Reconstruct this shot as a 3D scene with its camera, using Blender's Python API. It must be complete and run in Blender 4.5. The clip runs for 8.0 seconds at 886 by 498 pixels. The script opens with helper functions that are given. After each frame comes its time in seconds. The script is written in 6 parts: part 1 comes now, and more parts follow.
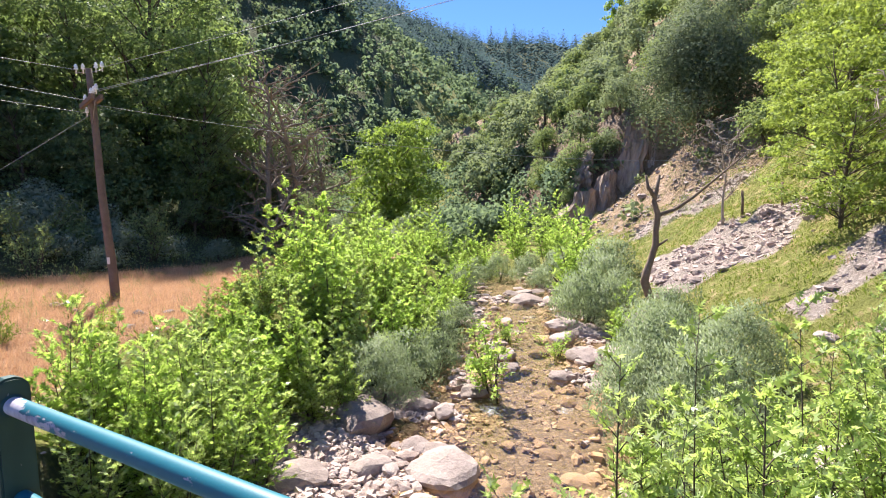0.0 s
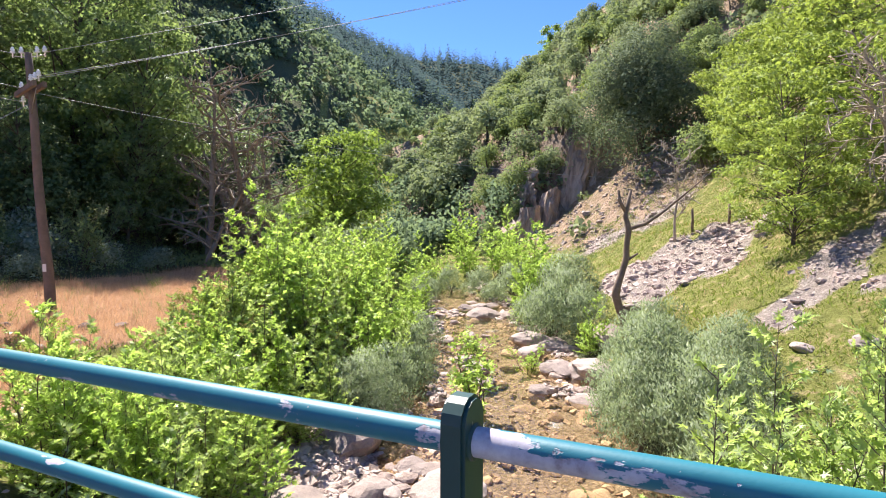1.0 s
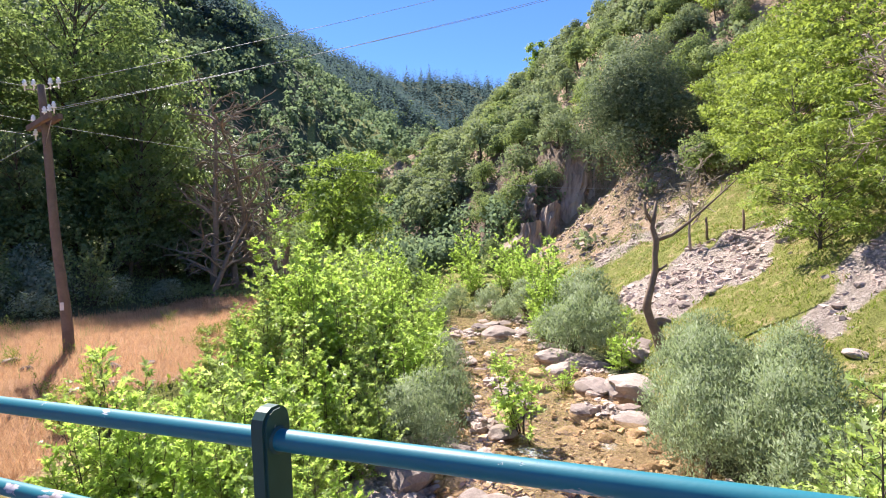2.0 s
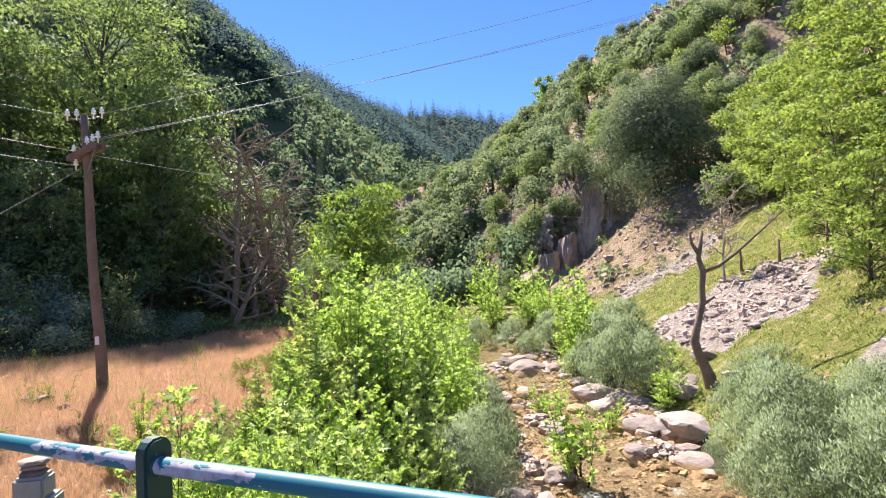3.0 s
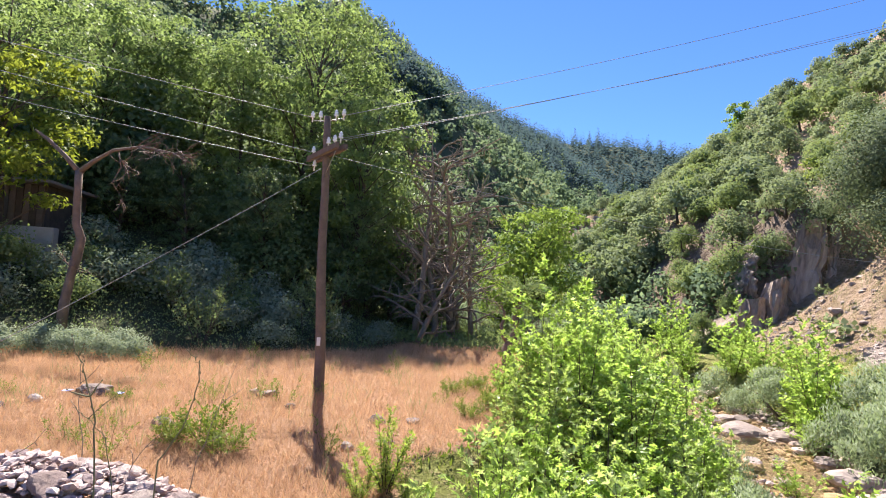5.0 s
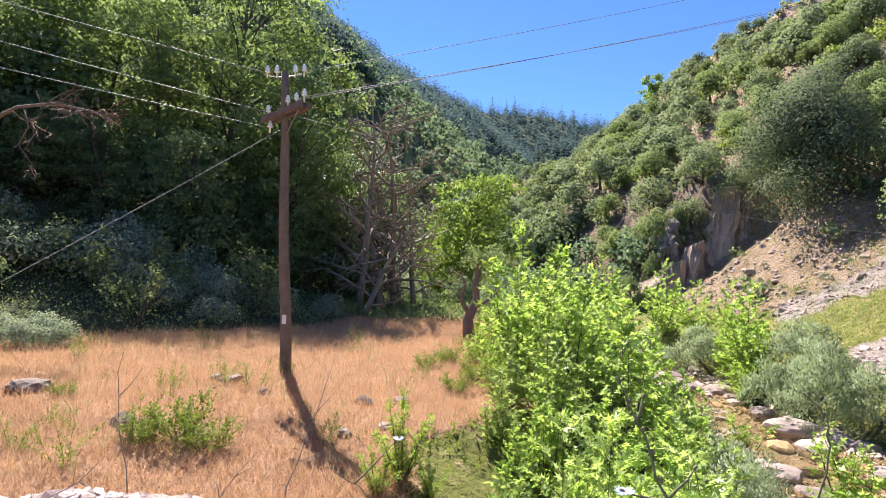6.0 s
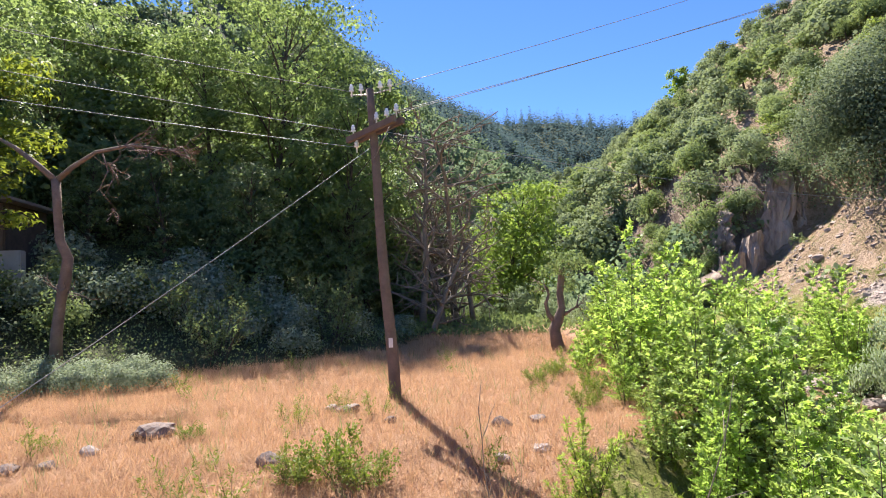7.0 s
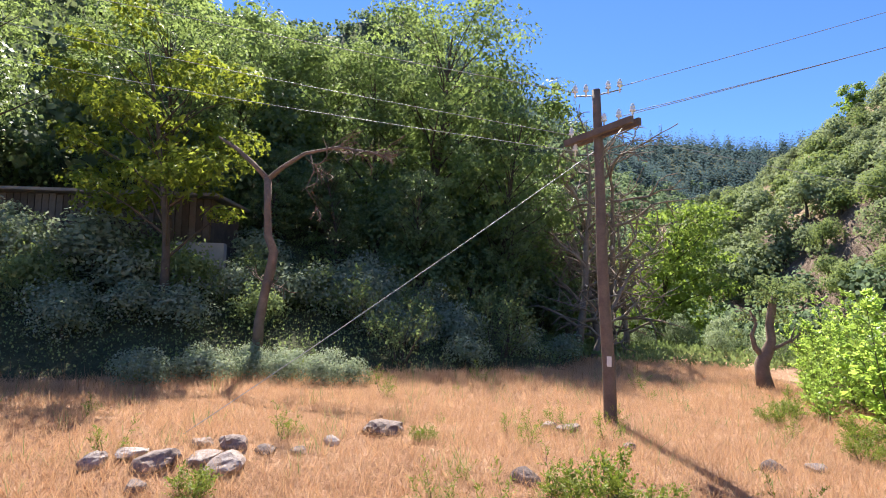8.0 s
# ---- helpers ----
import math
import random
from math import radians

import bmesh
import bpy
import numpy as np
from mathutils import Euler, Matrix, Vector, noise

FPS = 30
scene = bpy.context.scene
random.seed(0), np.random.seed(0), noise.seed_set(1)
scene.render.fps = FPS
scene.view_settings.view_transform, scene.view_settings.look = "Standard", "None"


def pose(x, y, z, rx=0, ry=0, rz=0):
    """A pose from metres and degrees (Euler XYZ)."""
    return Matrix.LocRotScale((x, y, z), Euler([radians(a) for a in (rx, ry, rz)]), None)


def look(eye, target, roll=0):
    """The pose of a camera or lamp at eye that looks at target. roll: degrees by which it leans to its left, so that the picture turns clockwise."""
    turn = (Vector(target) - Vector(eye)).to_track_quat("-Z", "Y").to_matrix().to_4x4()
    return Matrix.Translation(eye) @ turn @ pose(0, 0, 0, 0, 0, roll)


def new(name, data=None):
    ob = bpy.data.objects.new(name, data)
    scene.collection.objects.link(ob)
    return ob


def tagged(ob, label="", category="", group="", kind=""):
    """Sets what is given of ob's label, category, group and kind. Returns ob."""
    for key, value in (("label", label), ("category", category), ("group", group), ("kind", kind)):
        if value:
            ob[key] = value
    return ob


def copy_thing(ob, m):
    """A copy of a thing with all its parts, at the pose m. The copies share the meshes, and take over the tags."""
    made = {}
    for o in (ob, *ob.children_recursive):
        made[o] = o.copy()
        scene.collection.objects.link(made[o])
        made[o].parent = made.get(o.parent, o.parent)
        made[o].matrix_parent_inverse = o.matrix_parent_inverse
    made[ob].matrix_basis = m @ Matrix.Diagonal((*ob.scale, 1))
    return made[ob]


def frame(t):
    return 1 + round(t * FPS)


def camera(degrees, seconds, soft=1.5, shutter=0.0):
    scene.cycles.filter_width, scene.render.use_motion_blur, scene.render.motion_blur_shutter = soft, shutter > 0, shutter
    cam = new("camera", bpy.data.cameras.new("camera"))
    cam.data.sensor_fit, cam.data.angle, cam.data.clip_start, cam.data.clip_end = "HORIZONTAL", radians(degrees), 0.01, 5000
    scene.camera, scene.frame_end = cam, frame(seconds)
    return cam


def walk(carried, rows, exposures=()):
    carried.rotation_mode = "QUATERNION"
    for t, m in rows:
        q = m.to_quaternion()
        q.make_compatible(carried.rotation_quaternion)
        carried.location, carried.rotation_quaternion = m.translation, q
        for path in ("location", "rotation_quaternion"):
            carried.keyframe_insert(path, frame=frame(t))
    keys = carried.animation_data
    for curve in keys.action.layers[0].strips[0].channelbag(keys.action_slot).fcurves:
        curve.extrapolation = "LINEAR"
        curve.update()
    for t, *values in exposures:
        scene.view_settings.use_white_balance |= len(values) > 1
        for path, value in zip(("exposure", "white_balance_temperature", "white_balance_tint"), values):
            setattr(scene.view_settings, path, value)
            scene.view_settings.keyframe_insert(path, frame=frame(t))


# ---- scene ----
cam = camera(77.7, 8.0, soft=1.0)
PATH = [
    (0, (-1.156, 1.194, 1.516), (-1.081, 3.184, 1.330), -1.3),
    (0.5, (-1.926, 1.486, 1.430), (-1.689, 3.463, 1.243), 0.5),
    (1, (-2.447, 1.800, 1.365), (-2.120, 3.769, 1.231), 0.1),
    (1.5, (-2.966, 2.060, 1.396), (-2.597, 4.021, 1.264), -1.97),
    (1.7, (-3.190, 2.183, 1.404), (-2.821, 4.146, 1.295), -2.2),
    (2.8, (-4.307, 2.850, 1.447), (-3.932, 4.814, 1.470), -2.45),
    (3, (-4.520, 2.982, 1.441), (-4.156, 4.948, 1.489), -2.35),
    (3.5, (-5.110, 3.370, 1.455), (-4.832, 5.347, 1.562), -2.2),
    (3.9, (-5.523, 3.715, 1.406), (-5.474, 5.710, 1.531), -2.0),
    (4, (-5.613, 3.803, 1.398), (-5.614, 5.796, 1.557), -2.8),
    (4.2, (-5.772, 3.975, 1.382), (-5.864, 5.965, 1.557), -2.8),
    (5.3, (-6.704, 4.894, 1.339), (-6.83, 6.888, 1.429), 5.5),
    (5.5, (-6.959, 5.023, 1.325), (-7.007, 7.022, 1.364), 5.8),
    (6, (-7.695, 5.31, 1.323), (-7.577, 7.306, 1.363), 2.0),
    (6.5, (-8.509, 5.626, 1.283), (-8.42, 7.623, 1.362), -0.6),
    (7, (-9.385, 5.889, 1.264), (-9.359, 7.886, 1.36), -2.7),
    (7.5, (-10.427, 6.129, 1.181), (-10.538, 8.123, 1.29), -2.2),
    (8, (-11.605, 6.342, 1.104), (-11.987, 8.298, 1.27), 1.5),
]
walk(cam, [(t, look(eye, target, roll)) for t, eye, target, roll in PATH])

# ---------------------------------------------------------------- light
SUN_AZ, SUN_EL = -20.5, 51.5            # degrees: west of the line of sight, height over the horizon
world = bpy.data.worlds.new("world")
scene.world = world
world.use_nodes = True
wn, wl = world.node_tree.nodes, world.node_tree.links
wn.clear()
sky = wn.new("ShaderNodeTexSky")
sky.sky_type = 'NISHITA'
sky.sun_disc = False
sky.sun_elevation = radians(SUN_EL)
sky.sun_rotation = radians(SUN_AZ)
sky.air_density, sky.dust_density, sky.ozone_density, sky.altitude = 1.0, 0.0, 4.0, 900
wbg = wn.new("ShaderNodeBackground")
wbg.inputs["Strength"].default_value = 0.074
wout = wn.new("ShaderNodeOutputWorld")
tint = wn.new("ShaderNodeMix")              # clear dry mountain air: a deeper blue
tint.data_type, tint.blend_type = "RGBA", "MULTIPLY"
tint.inputs[0].default_value = 1.0
tint.inputs[7].default_value = (0.50, 0.68, 1.0, 1)
wl.new(sky.outputs[0], tint.inputs[6])
wl.new(tint.outputs[2], wbg.inputs[0])
wl.new(wbg.outputs[0], wout.inputs[0])

sun_data = bpy.data.lights.new("sun", 'SUN')
sun_data.energy, sun_data.angle, sun_data.color = 4.8, radians(0.53), (1.0, 0.94, 0.85)
sun = new("sun", sun_data)
sun_way = Vector((math.sin(radians(SUN_AZ)) * math.cos(radians(SUN_EL)), math.cos(radians(SUN_AZ)) * math.cos(radians(SUN_EL)), math.sin(radians(SUN_EL))))
sun.matrix_world = look(sun_way * 60, (0, 0, 0))
scene.view_settings.exposure = 1.62

# ---------------------------------------------------------------- materials
def nodes_of(name):
    m = bpy.data.materials.new(name)
    m.use_nodes = True
    m.node_tree.nodes.clear()
    return m, m.node_tree.nodes, m.node_tree.links


def add(nt, kind, **values):
    n = nt.new(kind)
    for k, v in values.items():
        n.inputs[k.replace("_", " ")].default_value = v
    return n


def ramp(nt, ln, fac, stops):
    r = nt.new("ShaderNodeValToRGB")
    el = r.color_ramp.elements
    while len(el) < len(stops):
        el.new(0.5)
    for e, (p, c) in zip(el, stops):
        e.position, e.color = p, (*c, 1)
    ln.new(fac, r.inputs[0])
    return r.outputs[0]


def noise_tex(nt, ln, vec, scale, detail=4.0, rough=0.6):
    n = add(nt, "ShaderNodeTexNoise", Scale=scale, Detail=detail, Roughness=rough)
    if vec is not None:
        ln.new(vec, n.inputs["Vector"])
    return n.outputs["Fac"]


def mix_col(nt, ln, fac, a, b, blend="MIX"):
    n = nt.new("ShaderNodeMix")
    n.data_type, n.blend_type = "RGBA", blend
    for sock, v in ((n.inputs[0], fac), (n.inputs[6], a), (n.inputs[7], b)):
        if hasattr(v, "is_linked"):
            ln.new(v, sock)
        elif isinstance(v, tuple):
            sock.default_value = (*v, 1)
        else:
            sock.default_value = v
    return n.outputs[2]


def calc(nt, ln, op, a, b=0.0, c=0.0):
    n = nt.new("ShaderNodeMath")
    n.operation = op
    for sock, v in zip(n.inputs, (a, b, c)):
        if hasattr(v, "is_linked"):
            ln.new(v, sock)
        else:
            sock.default_value = v
    return n.outputs[0]


def bumped(nt, ln, height, strength, distance=0.02):
    b = add(nt, "ShaderNodeBump", Strength=strength, Distance=distance)
    ln.new(height, b.inputs["Height"])
    return b.outputs["Normal"]


def finish(nt, ln, shader):
    o = nt.new("ShaderNodeOutputMaterial")
    ln.new(shader, o.inputs[0])


def leaf_material(name, dark, mid, light, through_col, share=0.42, gloss=0.6, spread=0.25):
    """Leaves: tone varies from leaf to leaf and from plant to plant; light passes through the blade."""
    m, nt, ln = nodes_of(name)
    island = nt.new("ShaderNodeNewGeometry").outputs["Random Per Island"]
    plant = nt.new("ShaderNodeObjectInfo").outputs["Random"]
    f = calc(nt, ln, "ADD", calc(nt, ln, "MULTIPLY", island, 1.0 - spread), calc(nt, ln, "MULTIPLY", plant, spread))
    col = ramp(nt, ln, f, [(0.0, dark), (0.5, mid), (1.0, light)])
    bs = add(nt, "ShaderNodeBsdfPrincipled", Roughness=gloss)
    bs.inputs["Specular IOR Level"].default_value = 0.35 if gloss < 0.7 else 0.05
    ln.new(col, bs.inputs["Base Color"])
    tr = nt.new("ShaderNodeBsdfTranslucent")
    ln.new(mix_col(nt, ln, 0.6, col, through_col), tr.inputs["Color"])
    mx = add(nt, "ShaderNodeMixShader", Fac=share)
    ln.new(bs.outputs[0], mx.inputs[1])
    ln.new(tr.outputs[0], mx.inputs[2])
    finish(nt, ln, mx.outputs[0])
    return m


def solid(name, stops, scale=6.0, rough=0.85, bump=0.4, dist=0.02, metal=0.0, fine=60.0, vary=0.0, object_space=True, upright=False):
    """A matt surface whose tone wanders at two scales, with fine relief."""
    m, nt, ln = nodes_of(name)
    vec = nt.new("ShaderNodeTexCoord").outputs["Object"] if object_space else nt.new("ShaderNodeNewGeometry").outputs["Position"]
    if upright:
        mp = nt.new("ShaderNodeMapping")
        mp.inputs["Scale"].default_value = (1.0, 1.0, 0.2)
        ln.new(vec, mp.inputs[0])
        vec = mp.outputs[0]
    a = noise_tex(nt, ln, vec, scale, 6, 0.65)
    b = noise_tex(nt, ln, vec, fine, 4, 0.7)
    f = calc(nt, ln, "ADD", calc(nt, ln, "MULTIPLY", a, 0.65), calc(nt, ln, "MULTIPLY", b, 0.35))
    if vary:
        r = nt.new("ShaderNodeObjectInfo").outputs["Random"]
        g = nt.new("ShaderNodeNewGeometry").outputs["Random Per Island"]
        r = calc(nt, ln, "FRACT", calc(nt, ln, "ADD", r, g))
        f = calc(nt, ln, "ADD", f, calc(nt, ln, "MULTIPLY", calc(nt, ln, "SUBTRACT", r, 0.5), vary))
    col = ramp(nt, ln, f, stops)
    bs = add(nt, "ShaderNodeBsdfPrincipled", Roughness=rough, Metallic=metal)
    ln.new(col, bs.inputs["Base Color"])
    ln.new(bumped(nt, ln, f, bump, dist), bs.inputs["Normal"])
    finish(nt, ln, bs.outputs[0])
    return m


PLANE_LEAF = leaf_material("plane_leaf", (0.13, 0.23, 0.045), (0.26, 0.40, 0.085), (0.54, 0.64, 0.30), (0.64, 0.84, 0.14), 0.57, 0.38)
MID_LEAF = leaf_material("mid_plane_leaf", (0.06, 0.115, 0.02), (0.13, 0.215, 0.042), (0.28, 0.37, 0.11), (0.46, 0.60, 0.09), 0.45)
GREAT_OAK_LEAF = leaf_material("great_oak_leaf", (0.09, 0.118, 0.068), (0.145, 0.182, 0.105), (0.235, 0.275, 0.17), (0.26, 0.32, 0.14), 0.28, 0.8)
PALE_PLANE = leaf_material("pale_plane_leaf", (0.15, 0.23, 0.065), (0.31, 0.42, 0.125), (0.60, 0.66, 0.43), (0.64, 0.79, 0.17), 0.52, 0.36)
TREE_LEAF = leaf_material("tree_leaf", (0.07, 0.115, 0.036), (0.135, 0.20, 0.064), (0.27, 0.34, 0.135), (0.44, 0.56, 0.16), 0.48)
# the tree leaf again, darker: the wood's shade is put into its colour
SHADED_TREE_LEAF = leaf_material("shaded_tree_leaf", (0.065, 0.105, 0.042), (0.12, 0.175, 0.07), (0.22, 0.28, 0.125), (0.36, 0.46, 0.17), 0.44, 0.5)
BRIGHT_LEAF = leaf_material("bright_leaf", (0.07, 0.125, 0.022), (0.16, 0.24, 0.045), (0.35, 0.42, 0.16), (0.54, 0.64, 0.10), 0.46)
YELLOW_LEAF = leaf_material("yellow_leaf", (0.08, 0.13, 0.018), (0.16, 0.22, 0.03), (0.29, 0.34, 0.06), (0.50, 0.55, 0.06), 0.45)
WILLOW_LEAF = leaf_material("willow_leaf", (0.09, 0.13, 0.068), (0.185, 0.235, 0.13), (0.34, 0.385, 0.25), (0.40, 0.50, 0.22), 0.38, 0.65)
OAK_LEAF = leaf_material("oak_leaf", (0.115, 0.155, 0.065), (0.185, 0.235, 0.10), (0.285, 0.33, 0.155), (0.38, 0.47, 0.12), 0.34, 0.9, spread=0.55)
OLIVE_LEAF = leaf_material("olive_leaf", (0.145, 0.178, 0.10), (0.215, 0.255, 0.14), (0.315, 0.355, 0.205), (0.38, 0.46, 0.18), 0.33, 0.9, spread=0.55)
# far firs: the blue of distant haze is put into the needle colour
HAZY_FIR_LEAF = leaf_material("hazy_fir_needle", (0.035, 0.06, 0.07), (0.055, 0.088, 0.10), (0.09, 0.13, 0.135), (0.15, 0.23, 0.22), 0.35, 0.9)
# far woods: green shifted to blue, aerial haze held in the leaf colour
HAZY_FAR_LEAF = leaf_material("hazy_far_leaf", (0.07, 0.112, 0.068), (0.128, 0.182, 0.108), (0.205, 0.262, 0.16), (0.33, 0.43, 0.20), 0.4, 0.9)
GREY_HERB = leaf_material("grey_herb", (0.17, 0.21, 0.13), (0.26, 0.30, 0.2), (0.36, 0.40, 0.29), (0.36, 0.44, 0.24), 0.32, 0.9)
DUSTY_LEAF = leaf_material("dusty_leaf", (0.13, 0.17, 0.075), (0.19, 0.24, 0.105), (0.26, 0.30, 0.15), (0.34, 0.44, 0.13), 0.36, 0.9)
SLIM_LEAF = leaf_material("slim_leaf", (0.14, 0.21, 0.04), (0.26, 0.35, 0.07), (0.44, 0.50, 0.17), (0.60, 0.74, 0.10), 0.52, 0.5)
GREEN_HERB = leaf_material("green_herb", (0.09, 0.14, 0.022), (0.17, 0.22, 0.035), (0.30, 0.32, 0.08), (0.34, 0.44, 0.05), 0.35, 0.6)
STRAW = leaf_material("straw", (0.36, 0.21, 0.12), (0.565, 0.34, 0.20), (0.73, 0.505, 0.325), (0.65, 0.43, 0.245), 0.38, 0.7)
BROWN_LEAF = leaf_material("brown_leaf", (0.22, 0.12, 0.06), (0.32, 0.19, 0.10), (0.42, 0.28, 0.16), (0.42, 0.25, 0.1), 0.3, 0.7)
BARK = solid("bark", [(0.25, (0.045, 0.032, 0.022)), (0.55, (0.10, 0.075, 0.052)), (0.8, (0.19, 0.15, 0.11))], 5, 0.9, 0.8, 0.03)
DEAD_WOOD = solid("dead_wood", [(0.25, (0.24, 0.185, 0.145)), (0.55, (0.38, 0.31, 0.255)), (0.8, (0.52, 0.45, 0.39))], 4, 0.9, 0.7, 0.02)
DEAD_BROWN = solid("dead_brown", [(0.25, (0.13, 0.095, 0.07)), (0.55, (0.25, 0.195, 0.145)), (0.8, (0.40, 0.33, 0.265))], 4, 0.9, 0.7, 0.02)
SNAG_WOOD = solid("snag_wood", [(0.25, (0.10, 0.07, 0.05)), (0.55, (0.22, 0.15, 0.11)), (0.8, (0.36, 0.27, 0.20))], 4, 0.9, 0.8, 0.03)
STONE = solid("river_stone", [(0.2, (0.22, 0.155, 0.13)), (0.5, (0.43, 0.33, 0.29)), (0.8, (0.56, 0.45, 0.40))], 3, 0.85, 0.8, 0.06, vary=0.55, fine=24)
BOULDER = solid("boulder", [(0.2, (0.17, 0.125, 0.11)), (0.5, (0.31, 0.24, 0.215)), (0.8, (0.43, 0.35, 0.32))], 3, 0.85, 0.8, 0.06, vary=0.4, fine=24)
SCREE_STONE = solid("scree_stone", [(0.2, (0.27, 0.19, 0.17)), (0.5, (0.46, 0.345, 0.315)), (0.8, (0.60, 0.49, 0.455))], 6, 0.9, 1.0, 0.04, vary=0.6, fine=30)
PALE_SCREE = solid("pale_scree", [(0.2, (0.25, 0.178, 0.155)), (0.5, (0.42, 0.32, 0.285)), (0.8, (0.54, 0.44, 0.40))], 4, 0.9, 0.5, 0.02, vary=0.45)
DARK_STONE = solid("field_stone", [(0.25, (0.13, 0.095, 0.082)), (0.5, (0.28, 0.215, 0.19)), (0.72, (0.50, 0.43, 0.40))], 5, 0.95, 1.0, 0.05, vary=0.3, fine=25)
CLIFF_STONE = solid("cliff_stone", [(0.32, (0.13, 0.092, 0.074)), (0.5, (0.36, 0.27, 0.22)), (0.68, (0.54, 0.43, 0.36))], 0.9, 0.95, 1.0, 0.35, fine=4, upright=True)
POLE_WOOD = solid("pole_wood", [(0.25, (0.085, 0.06, 0.045)), (0.55, (0.17, 0.122, 0.092)), (0.8, (0.27, 0.205, 0.16))], 3, 0.85, 0.6, 0.01, fine=40)
PORCELAIN = solid("porcelain", [(0.2, (0.72, 0.73, 0.72)), (0.8, (0.86, 0.87, 0.86))], 3, 0.15, 0.02)
STEEL = solid("steel", [(0.2, (0.22, 0.2, 0.19)), (0.8, (0.4, 0.38, 0.36))], 8, 0.5, 0.1, 0.005, metal=0.8)
WIRE = solid("wire", [(0.2, (0.24, 0.24, 0.25)), (0.8, (0.36, 0.36, 0.37))], 8, 0.6, 0.0, 0.002, metal=0.3)
PLATE = solid("plate", [(0.2, (0.6, 0.55, 0.5)), (0.8, (0.8, 0.77, 0.73))], 8, 0.6, 0.1, 0.002)
CONCRETE = solid("concrete", [(0.2, (0.26, 0.25, 0.235)), (0.5, (0.36, 0.345, 0.325)), (0.8, (0.46, 0.44, 0.42))], 2, 0.9, 0.4, 0.01)
ASPHALT = solid("asphalt", [(0.2, (0.035, 0.035, 0.036)), (0.8, (0.075, 0.073, 0.07))], 3, 0.9, 0.5, 0.01, fine=90)
SHED_WOOD = solid("shed_wood", [(0.2, (0.05, 0.038, 0.028)), (0.5, (0.11, 0.085, 0.065)), (0.8, (0.19, 0.155, 0.125))], 3, 0.9, 0.5, 0.01, vary=0.4)
SHED_ROOF = solid("shed_roof", [(0.2, (0.16, 0.14, 0.12)), (0.5, (0.23, 0.205, 0.185)), (0.8, (0.31, 0.28, 0.26))], 3, 0.7, 0.3, 0.01)


def paint_material(name, paint_a, paint_b, chip_amount):
    """Old blue-green enamel over pale primer, chipped and faded."""
    m, nt, ln = nodes_of(name)
    vec = nt.new("ShaderNodeTexCoord").outputs["Object"]
    mp = nt.new("ShaderNodeMapping")
    mp.inputs["Scale"].default_value = (1.0, 2.2, 2.2)
    ln.new(vec, mp.inputs[0])
    big = noise_tex(nt, ln, mp.outputs[0], 1.6, 3, 0.55)
    mid = noise_tex(nt, ln, mp.outputs[0], 9.0, 6, 0.62)
    fine = noise_tex(nt, ln, vec, 120, 3, 0.6)
    paint = mix_col(nt, ln, noise_tex(nt, ln, vec, 14, 4, 0.6), paint_a, paint_b)
    f = calc(nt, ln, "ADD", calc(nt, ln, "MULTIPLY", big, 0.62), calc(nt, ln, "MULTIPLY", mid, 0.5))
    chip = nt.new("ShaderNodeMapRange")
    chip.inputs[1].default_value, chip.inputs[2].default_value = chip_amount, chip_amount + 0.012
    ln.new(f, chip.inputs[0])
    speck = nt.new("ShaderNodeMapRange")
    speck.inputs[1].default_value, speck.inputs[2].default_value = 0.70, 0.72
    ln.new(noise_tex(nt, ln, vec, 34, 4, 0.6), speck.inputs[0])
    hole = calc(nt, ln, "MAXIMUM", chip.outputs[0], speck.outputs[0])
    primer = ramp(nt, ln, noise_tex(nt, ln, vec, 22, 5, 0.65), [(0.3, (0.20, 0.15, 0.16)), (0.48, (0.42, 0.38, 0.44)), (0.7, (0.58, 0.55, 0.6))])
    col = mix_col(nt, ln, hole, paint, primer)
    bs = add(nt, "ShaderNodeBsdfPrincipled", Roughness=0.42)
    ln.new(col, bs.inputs["Base Color"])
    ln.new(calc(nt, ln, "ADD", calc(nt, ln, "MULTIPLY", hole, 0.3), 0.48), bs.inputs["Roughness"])
    h = calc(nt, ln, "ADD", calc(nt, ln, "MULTIPLY", hole, -0.6), calc(nt, ln, "MULTIPLY", fine, 0.25))
    ln.new(bumped(nt, ln, h, 0.5, 0.002), bs.inputs["Normal"])
    finish(nt, ln, bs.outputs[0])
    return m


RAIL_PAINT = paint_material("rail_paint", (0.008, 0.115, 0.165), (0.014, 0.165, 0.215), 0.64)
POST_PAINT = paint_material("post_paint", (0.010, 0.04, 0.038), (0.018, 0.065, 0.06), 0.76)


